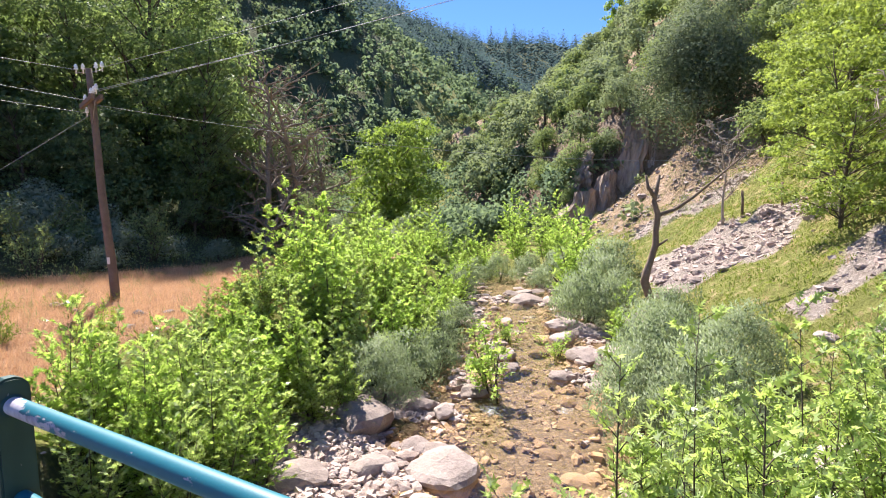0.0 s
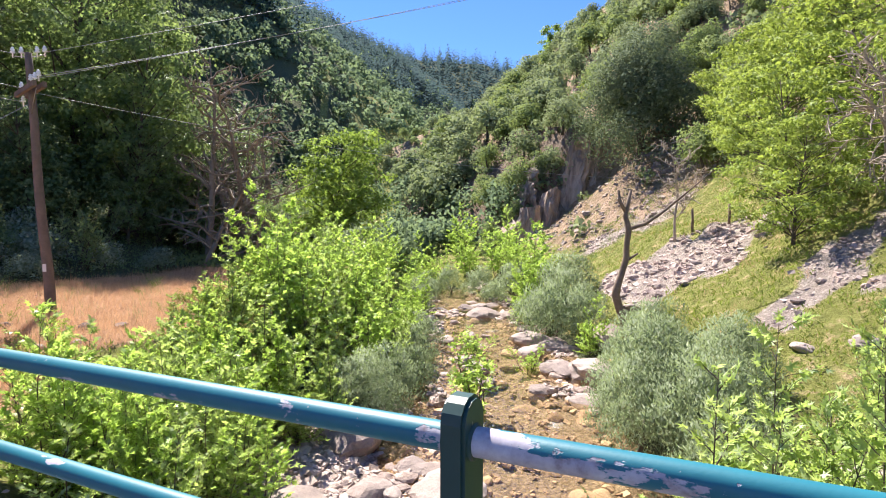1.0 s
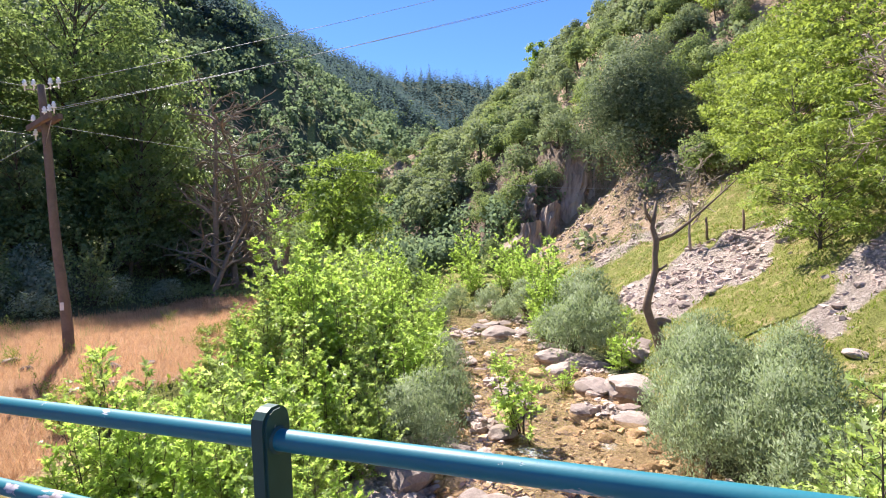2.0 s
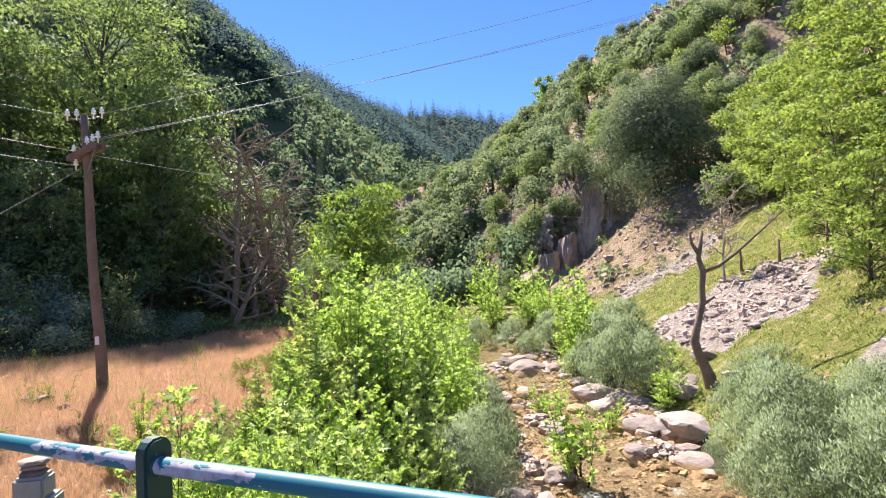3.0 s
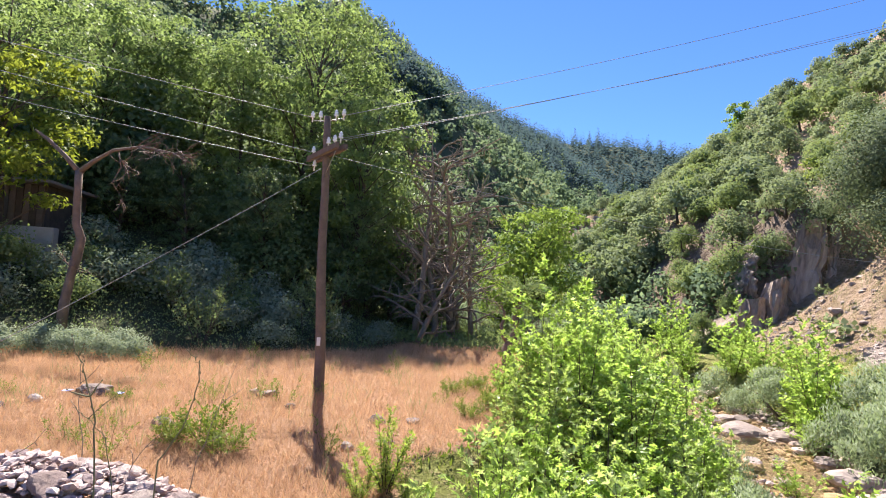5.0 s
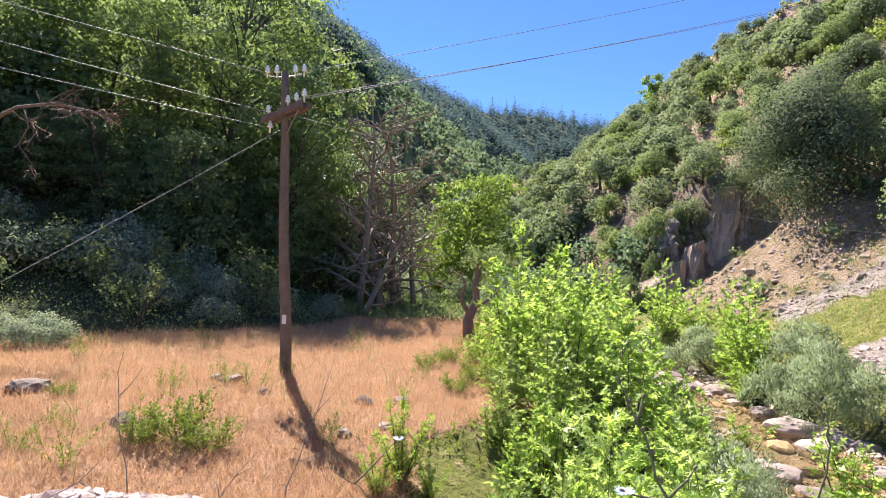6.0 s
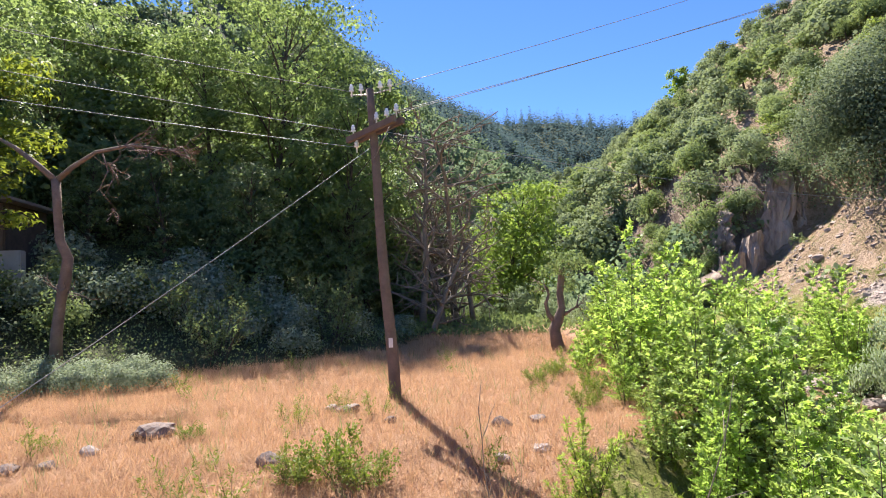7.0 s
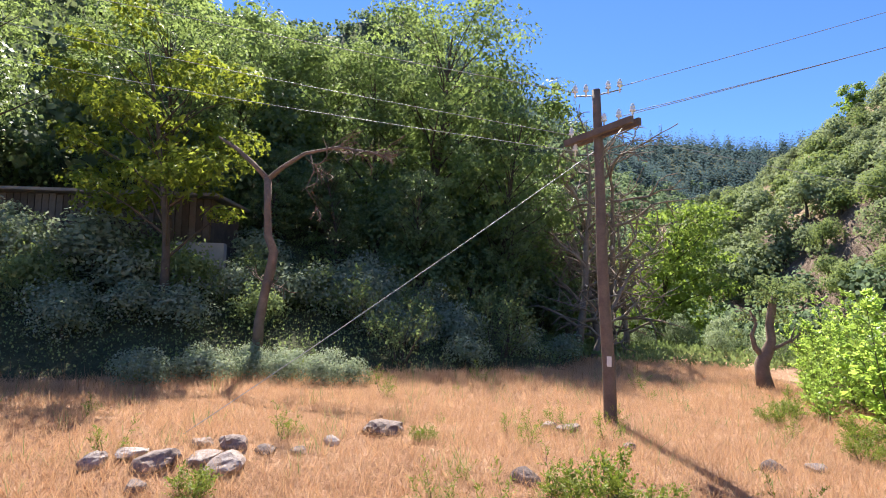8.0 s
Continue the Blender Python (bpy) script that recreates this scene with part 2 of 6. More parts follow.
def ground_material():
    m, nt, ln = nodes_of("ground")
    pos = nt.new("ShaderNodeNewGeometry").outputs["Position"]

    def zone(name):
        a = nt.new("ShaderNodeAttribute")
        a.attribute_name = name
        return a.outputs["Fac"]

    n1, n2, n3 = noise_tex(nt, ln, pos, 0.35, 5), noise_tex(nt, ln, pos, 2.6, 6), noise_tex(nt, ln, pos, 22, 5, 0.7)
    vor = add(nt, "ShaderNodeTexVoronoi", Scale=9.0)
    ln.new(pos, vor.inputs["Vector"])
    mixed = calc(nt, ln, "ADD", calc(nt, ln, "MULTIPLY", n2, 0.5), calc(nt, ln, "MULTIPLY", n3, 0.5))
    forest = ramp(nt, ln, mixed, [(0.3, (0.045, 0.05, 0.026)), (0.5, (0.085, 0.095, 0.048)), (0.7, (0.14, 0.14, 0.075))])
    dry = ramp(nt, ln, calc(nt, ln, "ADD", calc(nt, ln, "MULTIPLY", mixed, 0.6), calc(nt, ln, "MULTIPLY", noise_tex(nt, ln, pos, 0.9, 5, 0.6), 0.4)), [(0.30, (0.27, 0.15, 0.095)), (0.5, (0.48, 0.28, 0.175)), (0.68, (0.64, 0.43, 0.295))])
    gravel = mix_col(nt, ln, 0.6, ramp(nt, ln, mixed, [(0.3, (0.24, 0.19, 0.16)), (0.5, (0.41, 0.34, 0.30)), (0.7, (0.55, 0.47, 0.43))]), ramp(nt, ln, vor.outputs["Distance"], [(0.0, (0.6, 0.51, 0.46)), (0.35, (0.4, 0.32, 0.28)), (0.6, (0.16, 0.12, 0.10))]))
    gravel = mix_col(nt, ln, 0.35, gravel, ramp(nt, ln, mixed, [(0.3, (0.27, 0.215, 0.19)), (0.7, (0.52, 0.45, 0.41))]))
    green = ramp(nt, ln, mixed, [(0.3, (0.11, 0.115, 0.032)), (0.5, (0.21, 0.215, 0.06)), (0.7, (0.33, 0.30, 0.12))])
    tan = ramp(nt, ln, mixed, [(0.3, (0.24, 0.17, 0.085)), (0.5, (0.38, 0.28, 0.15)), (0.7, (0.5, 0.38, 0.23))])
    green = mix_col(nt, ln, ramp(nt, ln, n2, [(0.54, (0, 0, 0)), (0.7, (1, 1, 1))]), green, tan)
    rmap = nt.new("ShaderNodeMapping")
    rmap.inputs["Scale"].default_value = (1.3, 1.3, 0.22)
    ln.new(pos, rmap.inputs[0])
    rock = ramp(nt, ln, noise_tex(nt, ln, rmap.outputs[0], 1.1, 7, 0.7), [(0.3, (0.10, 0.07, 0.052)), (0.5, (0.21, 0.15, 0.115)), (0.7, (0.34, 0.265, 0.21))])
    earth = ramp(nt, ln, calc(nt, ln, "ADD", calc(nt, ln, "MULTIPLY", mixed, 0.6), calc(nt, ln, "MULTIPLY", noise_tex(nt, ln, pos, 0.8, 6, 0.7), 0.4)), [(0.36, (0.13, 0.09, 0.055)), (0.46, (0.27, 0.195, 0.12)), (0.54, (0.37, 0.26, 0.195)), (0.66, (0.51, 0.39, 0.30))])
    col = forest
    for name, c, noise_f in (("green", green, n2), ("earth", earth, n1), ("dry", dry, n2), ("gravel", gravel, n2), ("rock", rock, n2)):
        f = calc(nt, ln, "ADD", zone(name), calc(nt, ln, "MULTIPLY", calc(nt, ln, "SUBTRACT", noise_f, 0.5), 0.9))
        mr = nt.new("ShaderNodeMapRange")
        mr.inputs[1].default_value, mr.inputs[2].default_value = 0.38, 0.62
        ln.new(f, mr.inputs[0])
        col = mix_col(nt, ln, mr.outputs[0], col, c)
    bs = add(nt, "ShaderNodeBsdfPrincipled", Roughness=0.95)
    bs.inputs["Specular IOR Level"].default_value = 0.15
    ln.new(col, bs.inputs["Base Color"])
    rel = calc(nt, ln, "ADD", mixed, calc(nt, ln, "MULTIPLY", noise_tex(nt, ln, pos, 0.9, 6, 0.7), 2.0))
    ln.new(bumped(nt, ln, rel, 1.0, 0.22), bs.inputs["Normal"])
    finish(nt, ln, bs.outputs[0])
    return m


def water_material():
    """Clear shallow water: what lies under it shows, tinted, beneath a rippled sheen."""
    m, nt, ln = nodes_of("water")
    pos = nt.new("ShaderNodeNewGeometry").outputs["Position"]
    mp = nt.new("ShaderNodeMapping")
    mp.inputs["Scale"].default_value = (1.0, 0.6, 1.0)
    ln.new(pos, mp.inputs[0])
    w = calc(nt, ln, "ADD", noise_tex(nt, ln, mp.outputs[0], 3.2, 3), calc(nt, ln, "MULTIPLY", noise_tex(nt, ln, mp.outputs[0], 14, 2), 0.4))
    nrm = bumped(nt, ln, w, 0.55, 0.06)
    tr = nt.new("ShaderNodeBsdfTransparent")
    tr.inputs[0].default_value = (0.9, 0.76, 0.50, 1)
    gl = add(nt, "ShaderNodeBsdfGlossy", Roughness=0.06)
    fr = add(nt, "ShaderNodeFresnel", IOR=1.33)
    ln.new(nrm, gl.inputs["Normal"])
    ln.new(nrm, fr.inputs["Normal"])
    mx = nt.new("ShaderNodeMixShader")
    ln.new(fr.outputs[0], mx.inputs[0])
    ln.new(tr.outputs[0], mx.inputs[1])
    ln.new(gl.outputs[0], mx.inputs[2])
    foam = nt.new("ShaderNodeBsdfDiffuse")
    foam.inputs[0].default_value = (0.8, 0.82, 0.82, 1)
    a = nt.new("ShaderNodeAttribute")
    a.attribute_name = "foam"
    f = calc(nt, ln, "ADD", a.outputs["Fac"], calc(nt, ln, "MULTIPLY", calc(nt, ln, "SUBTRACT", noise_tex(nt, ln, mp.outputs[0], 9, 6, 0.75), 0.5), 1.6))
    mr = nt.new("ShaderNodeMapRange")
    mr.inputs[1].default_value, mr.inputs[2].default_value, mr.inputs[4].default_value = 0.6, 1.1, 0.55
    ln.new(f, mr.inputs[0])
    m2 = nt.new("ShaderNodeMixShader")
    ln.new(mr.outputs[0], m2.inputs[0])
    ln.new(mx.outputs[0], m2.inputs[1])
    ln.new(foam.outputs[0], m2.inputs[2])
    finish(nt, ln, m2.outputs[0])
    return m


GROUND = ground_material()
WATER = water_material()

# ---------------------------------------------------------------- the lie of the land
def ease(a, b, v):
    t = np.clip((np.asarray(v, float) - a) / (b - a), 0, 1)
    return t * t * (3 - 2 * t)


def side(x, y, line):
    """Signed distance from a bent line: positive on the right of its way."""
    x, y = np.asarray(x, float), np.asarray(y, float)
    best, sign = np.full(x.shape, 1e9), np.ones(x.shape)
    for (ax, ay), (bx, by) in zip(line, line[1:]):
        dx, dy = bx - ax, by - ay
        t = np.clip(((x - ax) * dx + (y - ay) * dy) / (dx * dx + dy * dy), 0, 1)
        d = np.hypot(x - ax - t * dx, y - ay - t * dy)
        s = np.where(dx * (y - ay) - dy * (x - ax) < 0, 1.0, -1.0)
        near = d < best
        best, sign = np.where(near, d, best), np.where(near, s, sign)
    return best * sign


def waves(x, y, size, seed):
    """Smooth unevenness from a few crossed sine waves, about -1 to 1."""
    rng = np.random.RandomState(seed)
    out = np.zeros(np.shape(x))
    for k in range(6):
        a, p, f = rng.uniform(0, 6.28), rng.uniform(0, 6.28), rng.uniform(0.6, 1.9) / size
        out = out + np.sin((np.cos(a) * x + np.sin(a) * y) * f * 6.28 + p) / 3.2
    return out


RIVER_Y = (-60, 0, 6, 10, 14, 17, 20, 24, 31, 37, 45, 60, 90)
RIVER_X = (-2, -0.4, 0.0, 0.6, 0.8, 1.9, 2.7, 3.0, 4.0, 3.5, 1.5, -2.5, -5)
LEFT_FOOT = [(-90, -6), (-40, 9), (-24, 15.5), (-20, 19.5), (-15, 22.5), (-11, 25.5), (-9.5, 32), (-9, 42), (-8.5, 60), (-6, 85), (-3, 140), (10, 400)]
RIGHT_FOOT = [(9, -80), (7, -10), (6.2, 6), (6.2, 14), (6.8, 20), (8.0, 30), (8.8, 40), (9, 50), (6.5, 61), (2.5, 74), (1, 95), (6, 160), (24, 400)]
ROAD = [(60, -34), (8, -4.8), (-1.3, 0.6), (-4.8, 2.5), (-7.0, 4.2), (-9.5, 5.1), (-12, 5.6), (-22, 6.6), (-60, 4)]
# crests of the mountains: (x, y, z)
CRESTS = [
    ([(-150, 110, 86), (-112, 140, 77), (-85, 181, 91), (-77, 224, 120), (-62, 270, 119), (-41, 310, 117), (-12, 372, 119), (30, 440, 121), (90, 560, 108)], 0.9),
    ([(-60, 800, 238), (65, 800, 222), (166, 782, 213), (254, 758, 194), (300, 742, 198), (400, 693, 211), (560, 600, 240)], 0.5),
    ([(60, 86, 50), (46, 92, 41.0), (33.7, 96, 30.0), (22, 95, 18.5), (11.5, 97, 16.5), (1.5, 97, 11.5), (-6, 96, 4)], 0.85),
    ([(-420, -60, 150), (-260, 60, 140), (-150, 110, 95)], 0.78),
]


def crest_height(x, y):
    out = np.full(np.shape(x), -99.0)
    for line, slope in CRESTS:
        for (ax, ay, az), (bx, by, bz) in zip(line, line[1:]):
            dx, dy = bx - ax, by - ay
            t = np.clip(((x - ax) * dx + (y - ay) * dy) / (dx * dx + dy * dy), 0, 1)
            d = np.hypot(x - ax - t * dx, y - ay - t * dy)
            out = np.maximum(out, az + t * (bz - az) - slope * d)
    return out


def land(x, y):
    """Height of the ground, and the zones of its cover."""
    x, y = np.asarray(x, float), np.asarray(y, float)
    d = x - np.interp(y, RIVER_Y, RIVER_X)
    bed = -3.45 - 0.022 * np.clip(y - 12, -30, 30) + 0.13 * waves(x, y, 3.0, 3) + 0.06 * waves(x, y, 0.9, 4) - 0.16 * np.exp(-((d - 0.2) / 1.0) ** 2)
    half = np.interp(y, (0, 10, 14, 20, 31, 37, 60), (2.2, 2.2, 2.3, 2.3, 1.6, 1.4, 1.2))
    bar = np.interp(y, (0, 8, 13.5, 15.5, 40), (2.6, 2.6, 2.2, 0.2, 0.0))       # gravel bar on the near left
    left_out = -d - half - bar
    right_out = d - half
    fld = -1.3 + 0.06 * waves(x, y, 7.0, 5) + 0.018 * np.clip(-x - 10, 0, 30) - 0.35 * ease(15, 11, y)
    fld = fld - 0.02 * np.clip(y - 24, 0, 25)
    z = bed + 0.35 * ease(-2.4, 0.0, left_out) * ease(0.2, 1.5, bar)
    z = z + (fld - z) * ease(0.0, 4.0, left_out)
    z = z + (-2.2 - z) * ease(0.0, 2.6, right_out) * (d > 0)
    # right-hand talus, hill and crag
    sr = side(x, y, RIGHT_FOOT)
    p = np.clip(sr, 0, None)
    back = ease(8.5, 15, p)
    crag = ease(0, 1, (y - 46.0 + 11 * back) / (3.5 + 17 * back)) * ease(84, 70, y)
    talus = 0.52 * p + 0.2 * np.clip(p - 8, 0, 30) - 0.35 * np.clip(p - 42, 0, 200)
    wall_z = 1.28 * np.minimum(p, 8.5) + 0.90 * np.clip(p - 8.5, 0, 22) + 0.1 * np.clip(p - 30.5, 0, 60)
    rough = 0.35 * waves(x, y, 6, 7) + 0.15 * waves(x, y, 2, 8)
    hill = -2.3 + talus * (1 - crag) + wall_z * crag + rough * ease(1, 6, p) * (1 + 1.2 * crag) + crag * ease(0.5, 2.5, p) * ease(13, 9, p) * (0.9 * np.abs(waves(x, y, 4.5, 41)) + 0.5 * np.abs(waves(x, y, 1.9, 42)))
    hill = hill + 2.2 * np.exp(-((x - 19.5) / 4.0) ** 2 - ((y - 40.5) / 5.0) ** 2)       # an earthen spur
    z = np.where(sr > 0, np.maximum(z, hill), z)
    # left-hand slope
    sl = -side(x, y, LEFT_FOOT)
    q = np.clip(sl, 0, None)
    west = ease(-15, -23, x)                    # a broad shelf below the wood
    z = z + (0.22 + 0.15 * west) * np.minimum(q, 5 + 11 * west) + (0.60 + 0.22 * west) * np.clip(q - 5 - 11 * west, 0, 70) + (0.3 * waves(x, y, 5, 9)) * ease(1, 6, q)
    # mountains
    far = crest_height(x, y) + 2.2 * waves(x, y, 38, 10) * ease(90, 200, y)
    z = np.maximum(np.minimum(z, 60.0), far)
    # a heap of stone on the bank
    heap = 0.08 - 0.9 * (((x + 9.1) / 2.3) ** 2 + ((y - 7.95 + 0.1 * (x + 9.1)) / 0.95) ** 2)
    z = np.maximum(z, np.where(heap > -0.9, heap, -99))
    # the road's bank, left and right of the bridge
    rd = side(x, y, ROAD)                       # positive to the north of the road
    deck = -0.07 - 0.02 * np.clip(-x - 7, 0, 12)
    bank = deck - 0.62 * np.clip(rd - 1.75, 0, 9) - 0.5 * np.clip(-rd - 5.0, 0, 9)
    span = np.clip(ease(-5.6, -6.6, x) + ease(4.6, 5.8, x), 0, 1)
    flat = ease(-5.6, -4.6, rd) * ease(2.3, 1.4, rd) * span
    bank = np.where(span > 0, bank * span + np.minimum(z, bank) * (1 - span), z)
    z = np.maximum(z, np.where(rd > -14, bank, -99))
    z = z + (np.minimum(z, deck) - z) * flat
    wob = 0.5 * waves(x, y, 4, 12) + 0.35 * waves(x, y, 1.1, 13)
    scree = ease(0.2, 1.0, p) * np.clip(ease(1.35, 0.75, ((x - 10.2) / 3.6) ** 2 + ((y - 21.6) / 2.9) ** 2 + 0.8 * wob)
                                        + ease(1.1, 0.4, np.abs(y - 14.3 - 0.18 * (x - 9) + 0.9 * wob)) * ease(7.3, 8.2, x) * ease(14, 12, x)
                                        + ease(2.0, 0.6, np.abs(y - 31.2 + 0.9 * wob)) * ease(9.8, 11, x) * ease(18, 16, x)
                                        + ease(0.5, 0.25, np.abs(y - 12.9 + 0.4 * wob)) * ease(9.4, 10, x) * ease(13, 12, x), 0, 1)
    zones = {
        "gravel": np.clip((ease(0.7, -0.2, left_out) * ease(0.8, -0.2, right_out)) * ease(46, 40, y) + scree, 0, 1),
        "dry": ease(3.0, 4.6, left_out) * ease(1.2, -1.0, sl) * ease(42, 28, y),
        "green": np.clip(ease(1, 3, left_out) * ease(4.4, 3.2, left_out) + ease(29, 38, y) * ease(2, 0, sl) * ease(100, 75, y) + ease(0.2, 1.5, right_out) * ease(26, 12, p) * (1 - crag) + 0.25 * ease(60, 80, y) * ease(130, 100, y), 0, 1),
        "earth": np.clip(ease(10, 18, p) * (1 - 0.5 * crag) * 0.6 + ease(26, 33, y) * ease(1.5, 3.5, p) * 0.85 + 0.3 * ease(2, 5, sl) * ease(28, 34, y) * ease(14, 9, sl), 0, 0.8) * ease(125, 100, y),
        "rock": crag * ease(0.5, 1.5, p) * ease(11, 8.5, p) * 0.9,
    }
    return z, zones


def H(x, y):
    return float(land(np.array([x]), np.array([y]))[0][0])


def mesh_from(name, verts, faces, material=None, smooth=False):
    me = bpy.data.meshes.new(name)
    me.from_pydata([tuple(v) for v in verts], [], faces)
    if material:
        me.materials.append(material)
    if smooth:
        me.shade_smooth()
    return me


def grid_mesh(name, X, Y, Z, material, zones=None):
    ny, nx = X.shape
    me = bpy.data.meshes.new(name)
    me.vertices.add(nx * ny)
    me.vertices.foreach_set("co", np.stack([X, Y, Z], -1).astype(np.float32).ravel())
    i = np.arange(nx * ny).reshape(ny, nx)
    quads = np.stack([i[:-1, :-1], i[:-1, 1:], i[1:, 1:], i[1:, :-1]], -1).reshape(-1)
    n = len(quads) // 4
    me.loops.add(n * 4)
    me.loops.foreach_set("vertex_index", quads.astype(np.int32))
    me.polygons.add(n)
    me.polygons.foreach_set("loop_start", (np.arange(n) * 4).astype(np.int32))
    me.update(calc_edges=True)
    me.shade_smooth()
    for key, v in (zones or {}).items():
        me.attributes.new(key, "FLOAT", "POINT").data.foreach_set("value", v.astype(np.float32).ravel())
    me.materials.append(material)
    return me


gu, gv = np.linspace(-4.75, 4.75, 280), np.linspace(-2.8, 5.2, 290)
GX, GY = np.meshgrid(-2 + 12 * np.sinh(gu), 18 + 12 * np.sinh(gv))
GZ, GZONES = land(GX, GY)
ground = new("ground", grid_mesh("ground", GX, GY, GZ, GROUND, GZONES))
tagged(ground, "valley floor, dry meadow, gravel river bed and wooded slopes", "ground", kind="structure")

# water, in the bed of the stream
wy = np.linspace(-6, 46, 240)
wt = np.linspace(-1, 1, 26)
WY = np.repeat(wy[:, None], 26, 1)
WX = np.interp(WY, RIVER_Y, RIVER_X) + wt[None, :] * np.interp(WY, (0, 10, 14, 20, 31, 40), (2.6, 2.6, 2.8, 2.9, 2.2, 1.8))
WZ = -3.35 - 0.022 * np.clip(WY - 12, -30, 30) + 0.012 * waves(WX, WY, 0.8, 21)
foam = 0.0
for fx, fy, fr in ((2.7, 15.9, 0.9), (0.3, 13.4, 0.7), (3.4, 18.4, 0.6), (2.2, 21.5, 0.8), (4.2, 27.5, 1.0), (1.2, 17.2, 0.5), (2.0, 13.2, 0.5), (3.3, 24.0, 0.7)):
    foam = np.maximum(foam, 0.75 * np.exp(-((WX - fx) ** 2 * 1.6 + (WY - fy) ** 2) / fr ** 2))
water = new("water", grid_mesh("water", WX, WY, WZ, WATER, {"foam": foam * np.ones_like(WX)}))
water.visible_shadow = False
tagged(water, "shallow clear stream running over brown stones", "stream", kind="structure")

# ---------------------------------------------------------------- makers
def thing(name, label, category, group="", m=None):
    ob = new(name)
    ob.empty_display_size = 0.2
    if m is not None:
        ob.matrix_basis = m
    return tagged(ob, label, category, group)


def part(name, me, material, parent, label=""):
    """One mesh object under a thing or a part; takes a mesh or a bmesh."""
    if isinstance(me, bmesh.types.BMesh):
        bm, me = me, bpy.data.meshes.new(name)
        bm.to_mesh(me)
        bm.free()
    if material and not me.materials:
        me.materials.append(material)
    ob = new(name, me)
    ob.parent = parent
    return tagged(ob, label)


class Wood:
    """Tubes along bent lines, gathered into one mesh."""

    def __init__(self):
        self.v, self.f = [], []

    def tube(self, pts, radii, sides=6, cap=True):
        pts = [Vector(p) for p in pts]
        base = len(self.v)
        for i, p in enumerate(pts):
            way = (pts[min(i + 1, len(pts) - 1)] - pts[max(i - 1, 0)]).normalized()
            a = way.orthogonal().normalized() if i == 0 else (a - way * a.dot(way)).normalized()
            b = way.cross(a)
            for k in range(sides):
                t = 2 * math.pi * k / sides
                self.v.append(p + (a * math.cos(t) + b * math.sin(t)) * radii[i])
        for i in range(len(pts) - 1):
            for k in range(sides):
                r, s = base + i * sides, (k + 1) % sides
                self.f.append((r + k, r + s, r + sides + s, r + sides + k))
        if cap:
            self.f.append(tuple(base + k for k in reversed(range(sides))))
            self.f.append(tuple(base + (len(pts) - 1) * sides + k for k in range(sides)))
        return self

    def mesh(self, name, material):
        return mesh_from(name, self.v, self.f, material, True)


LEAF_SHAPES = {
    # outline in the leaf's own plane: across, along, and how far it cups
    "palmate": [(0, 0, 0), (0.58, 0.44, -.17), (0.16, 0.45, 0), (0, 1.05, -.2), (-0.16, 0.45, 0), (-0.58, 0.44, -.17)],
    "lobed": [(0, 0, 0), (0.47, 0.08, -.14), (0.19, 0.32, 0), (0.60, 0.62, -.17), (0.14, 0.52, 0), (0, 1.05, -.22), (-0.14, 0.52, 0), (-0.60, 0.62, -.17), (-0.19, 0.32, 0), (-0.47, 0.08, -.14)],
    "deep": [(0, 0, 0), (0.36, 0.12, -.10), (0.12, 0.33, 0), (0.44, 0.70, -.16), (0.09, 0.54, 0), (0, 1.1, -.26), (-0.09, 0.54, 0), (-0.44, 0.70, -.16), (-0.12, 0.33, 0), (-0.36, 0.12, -.10)],
    "oval": [(0, 0, 0), (0.34, 0.42, -.08), (0, 1.0, -.05), (-0.34, 0.42, -.08)],
    "narrow": [(0, 0, 0), (0.15, 0.4, -.02), (0, 1.0, -.12), (-0.15, 0.4, -.02)],
    "clump": [(0.1, 0, 0), (0.50, 0.45, -.2), (-0.1, 1.0, -.1), (-0.5, 0.4, -.2)],
    "blade": [(0.019, 0, 0), (0, 1.0, .15), (-0.019, 0, 0)],
}


def leaves_mesh(name, pos, way, size, shape, material, rng, flat=0.5, facing=None, soft=None):
    """Many leaves: places, ways in which they point, and lengths. flat: how level the blades lie; or the ways their faces look."""
    pos, way = np.asarray(pos, float), np.asarray(way, float)
    n = len(pos)
    way = way / np.maximum(np.linalg.norm(way, axis=1, keepdims=True), 1e-6)
    ref = rng.normal(size=(n, 3)) * (1 - flat) + np.array([0, 0, 1.0]) * flat
    if facing is not None:
        ref = facing
    across = np.cross(way, ref)
    across /= np.maximum(np.linalg.norm(across, axis=1, keepdims=True), 1e-6)
    nrm = np.cross(across, way)
    tpl = np.array(LEAF_SHAPES[shape])
    k = len(tpl)
    size = np.asarray(size, float).reshape(-1, 1, 1)
    co = pos[:, None] + size * (tpl[None, :, 0:1] * across[:, None] + tpl[None, :, 1:2] * way[:, None] + tpl[None, :, 2:3] * nrm[:, None])
    me = bpy.data.meshes.new(name)
    me.vertices.add(n * k)
    me.vertices.foreach_set("co", co.astype(np.float32).ravel())
    me.loops.add(n * k)
    me.loops.foreach_set("vertex_index", np.arange(n * k, dtype=np.int32))
    me.polygons.add(n)
    me.polygons.foreach_set("loop_start", (np.arange(n) * k).astype(np.int32))
    me.update(calc_edges=True)
    me.materials.append(material)
    if soft is not None:                     # the blades of one spray share its roundness
        u = soft + 0.35 * nrm
        u /= np.maximum(np.linalg.norm(u, axis=1, keepdims=True), 1e-6)
        me.normals_split_custom_set_from_vertices(np.repeat(u, k, axis=0).tolist())
    return me


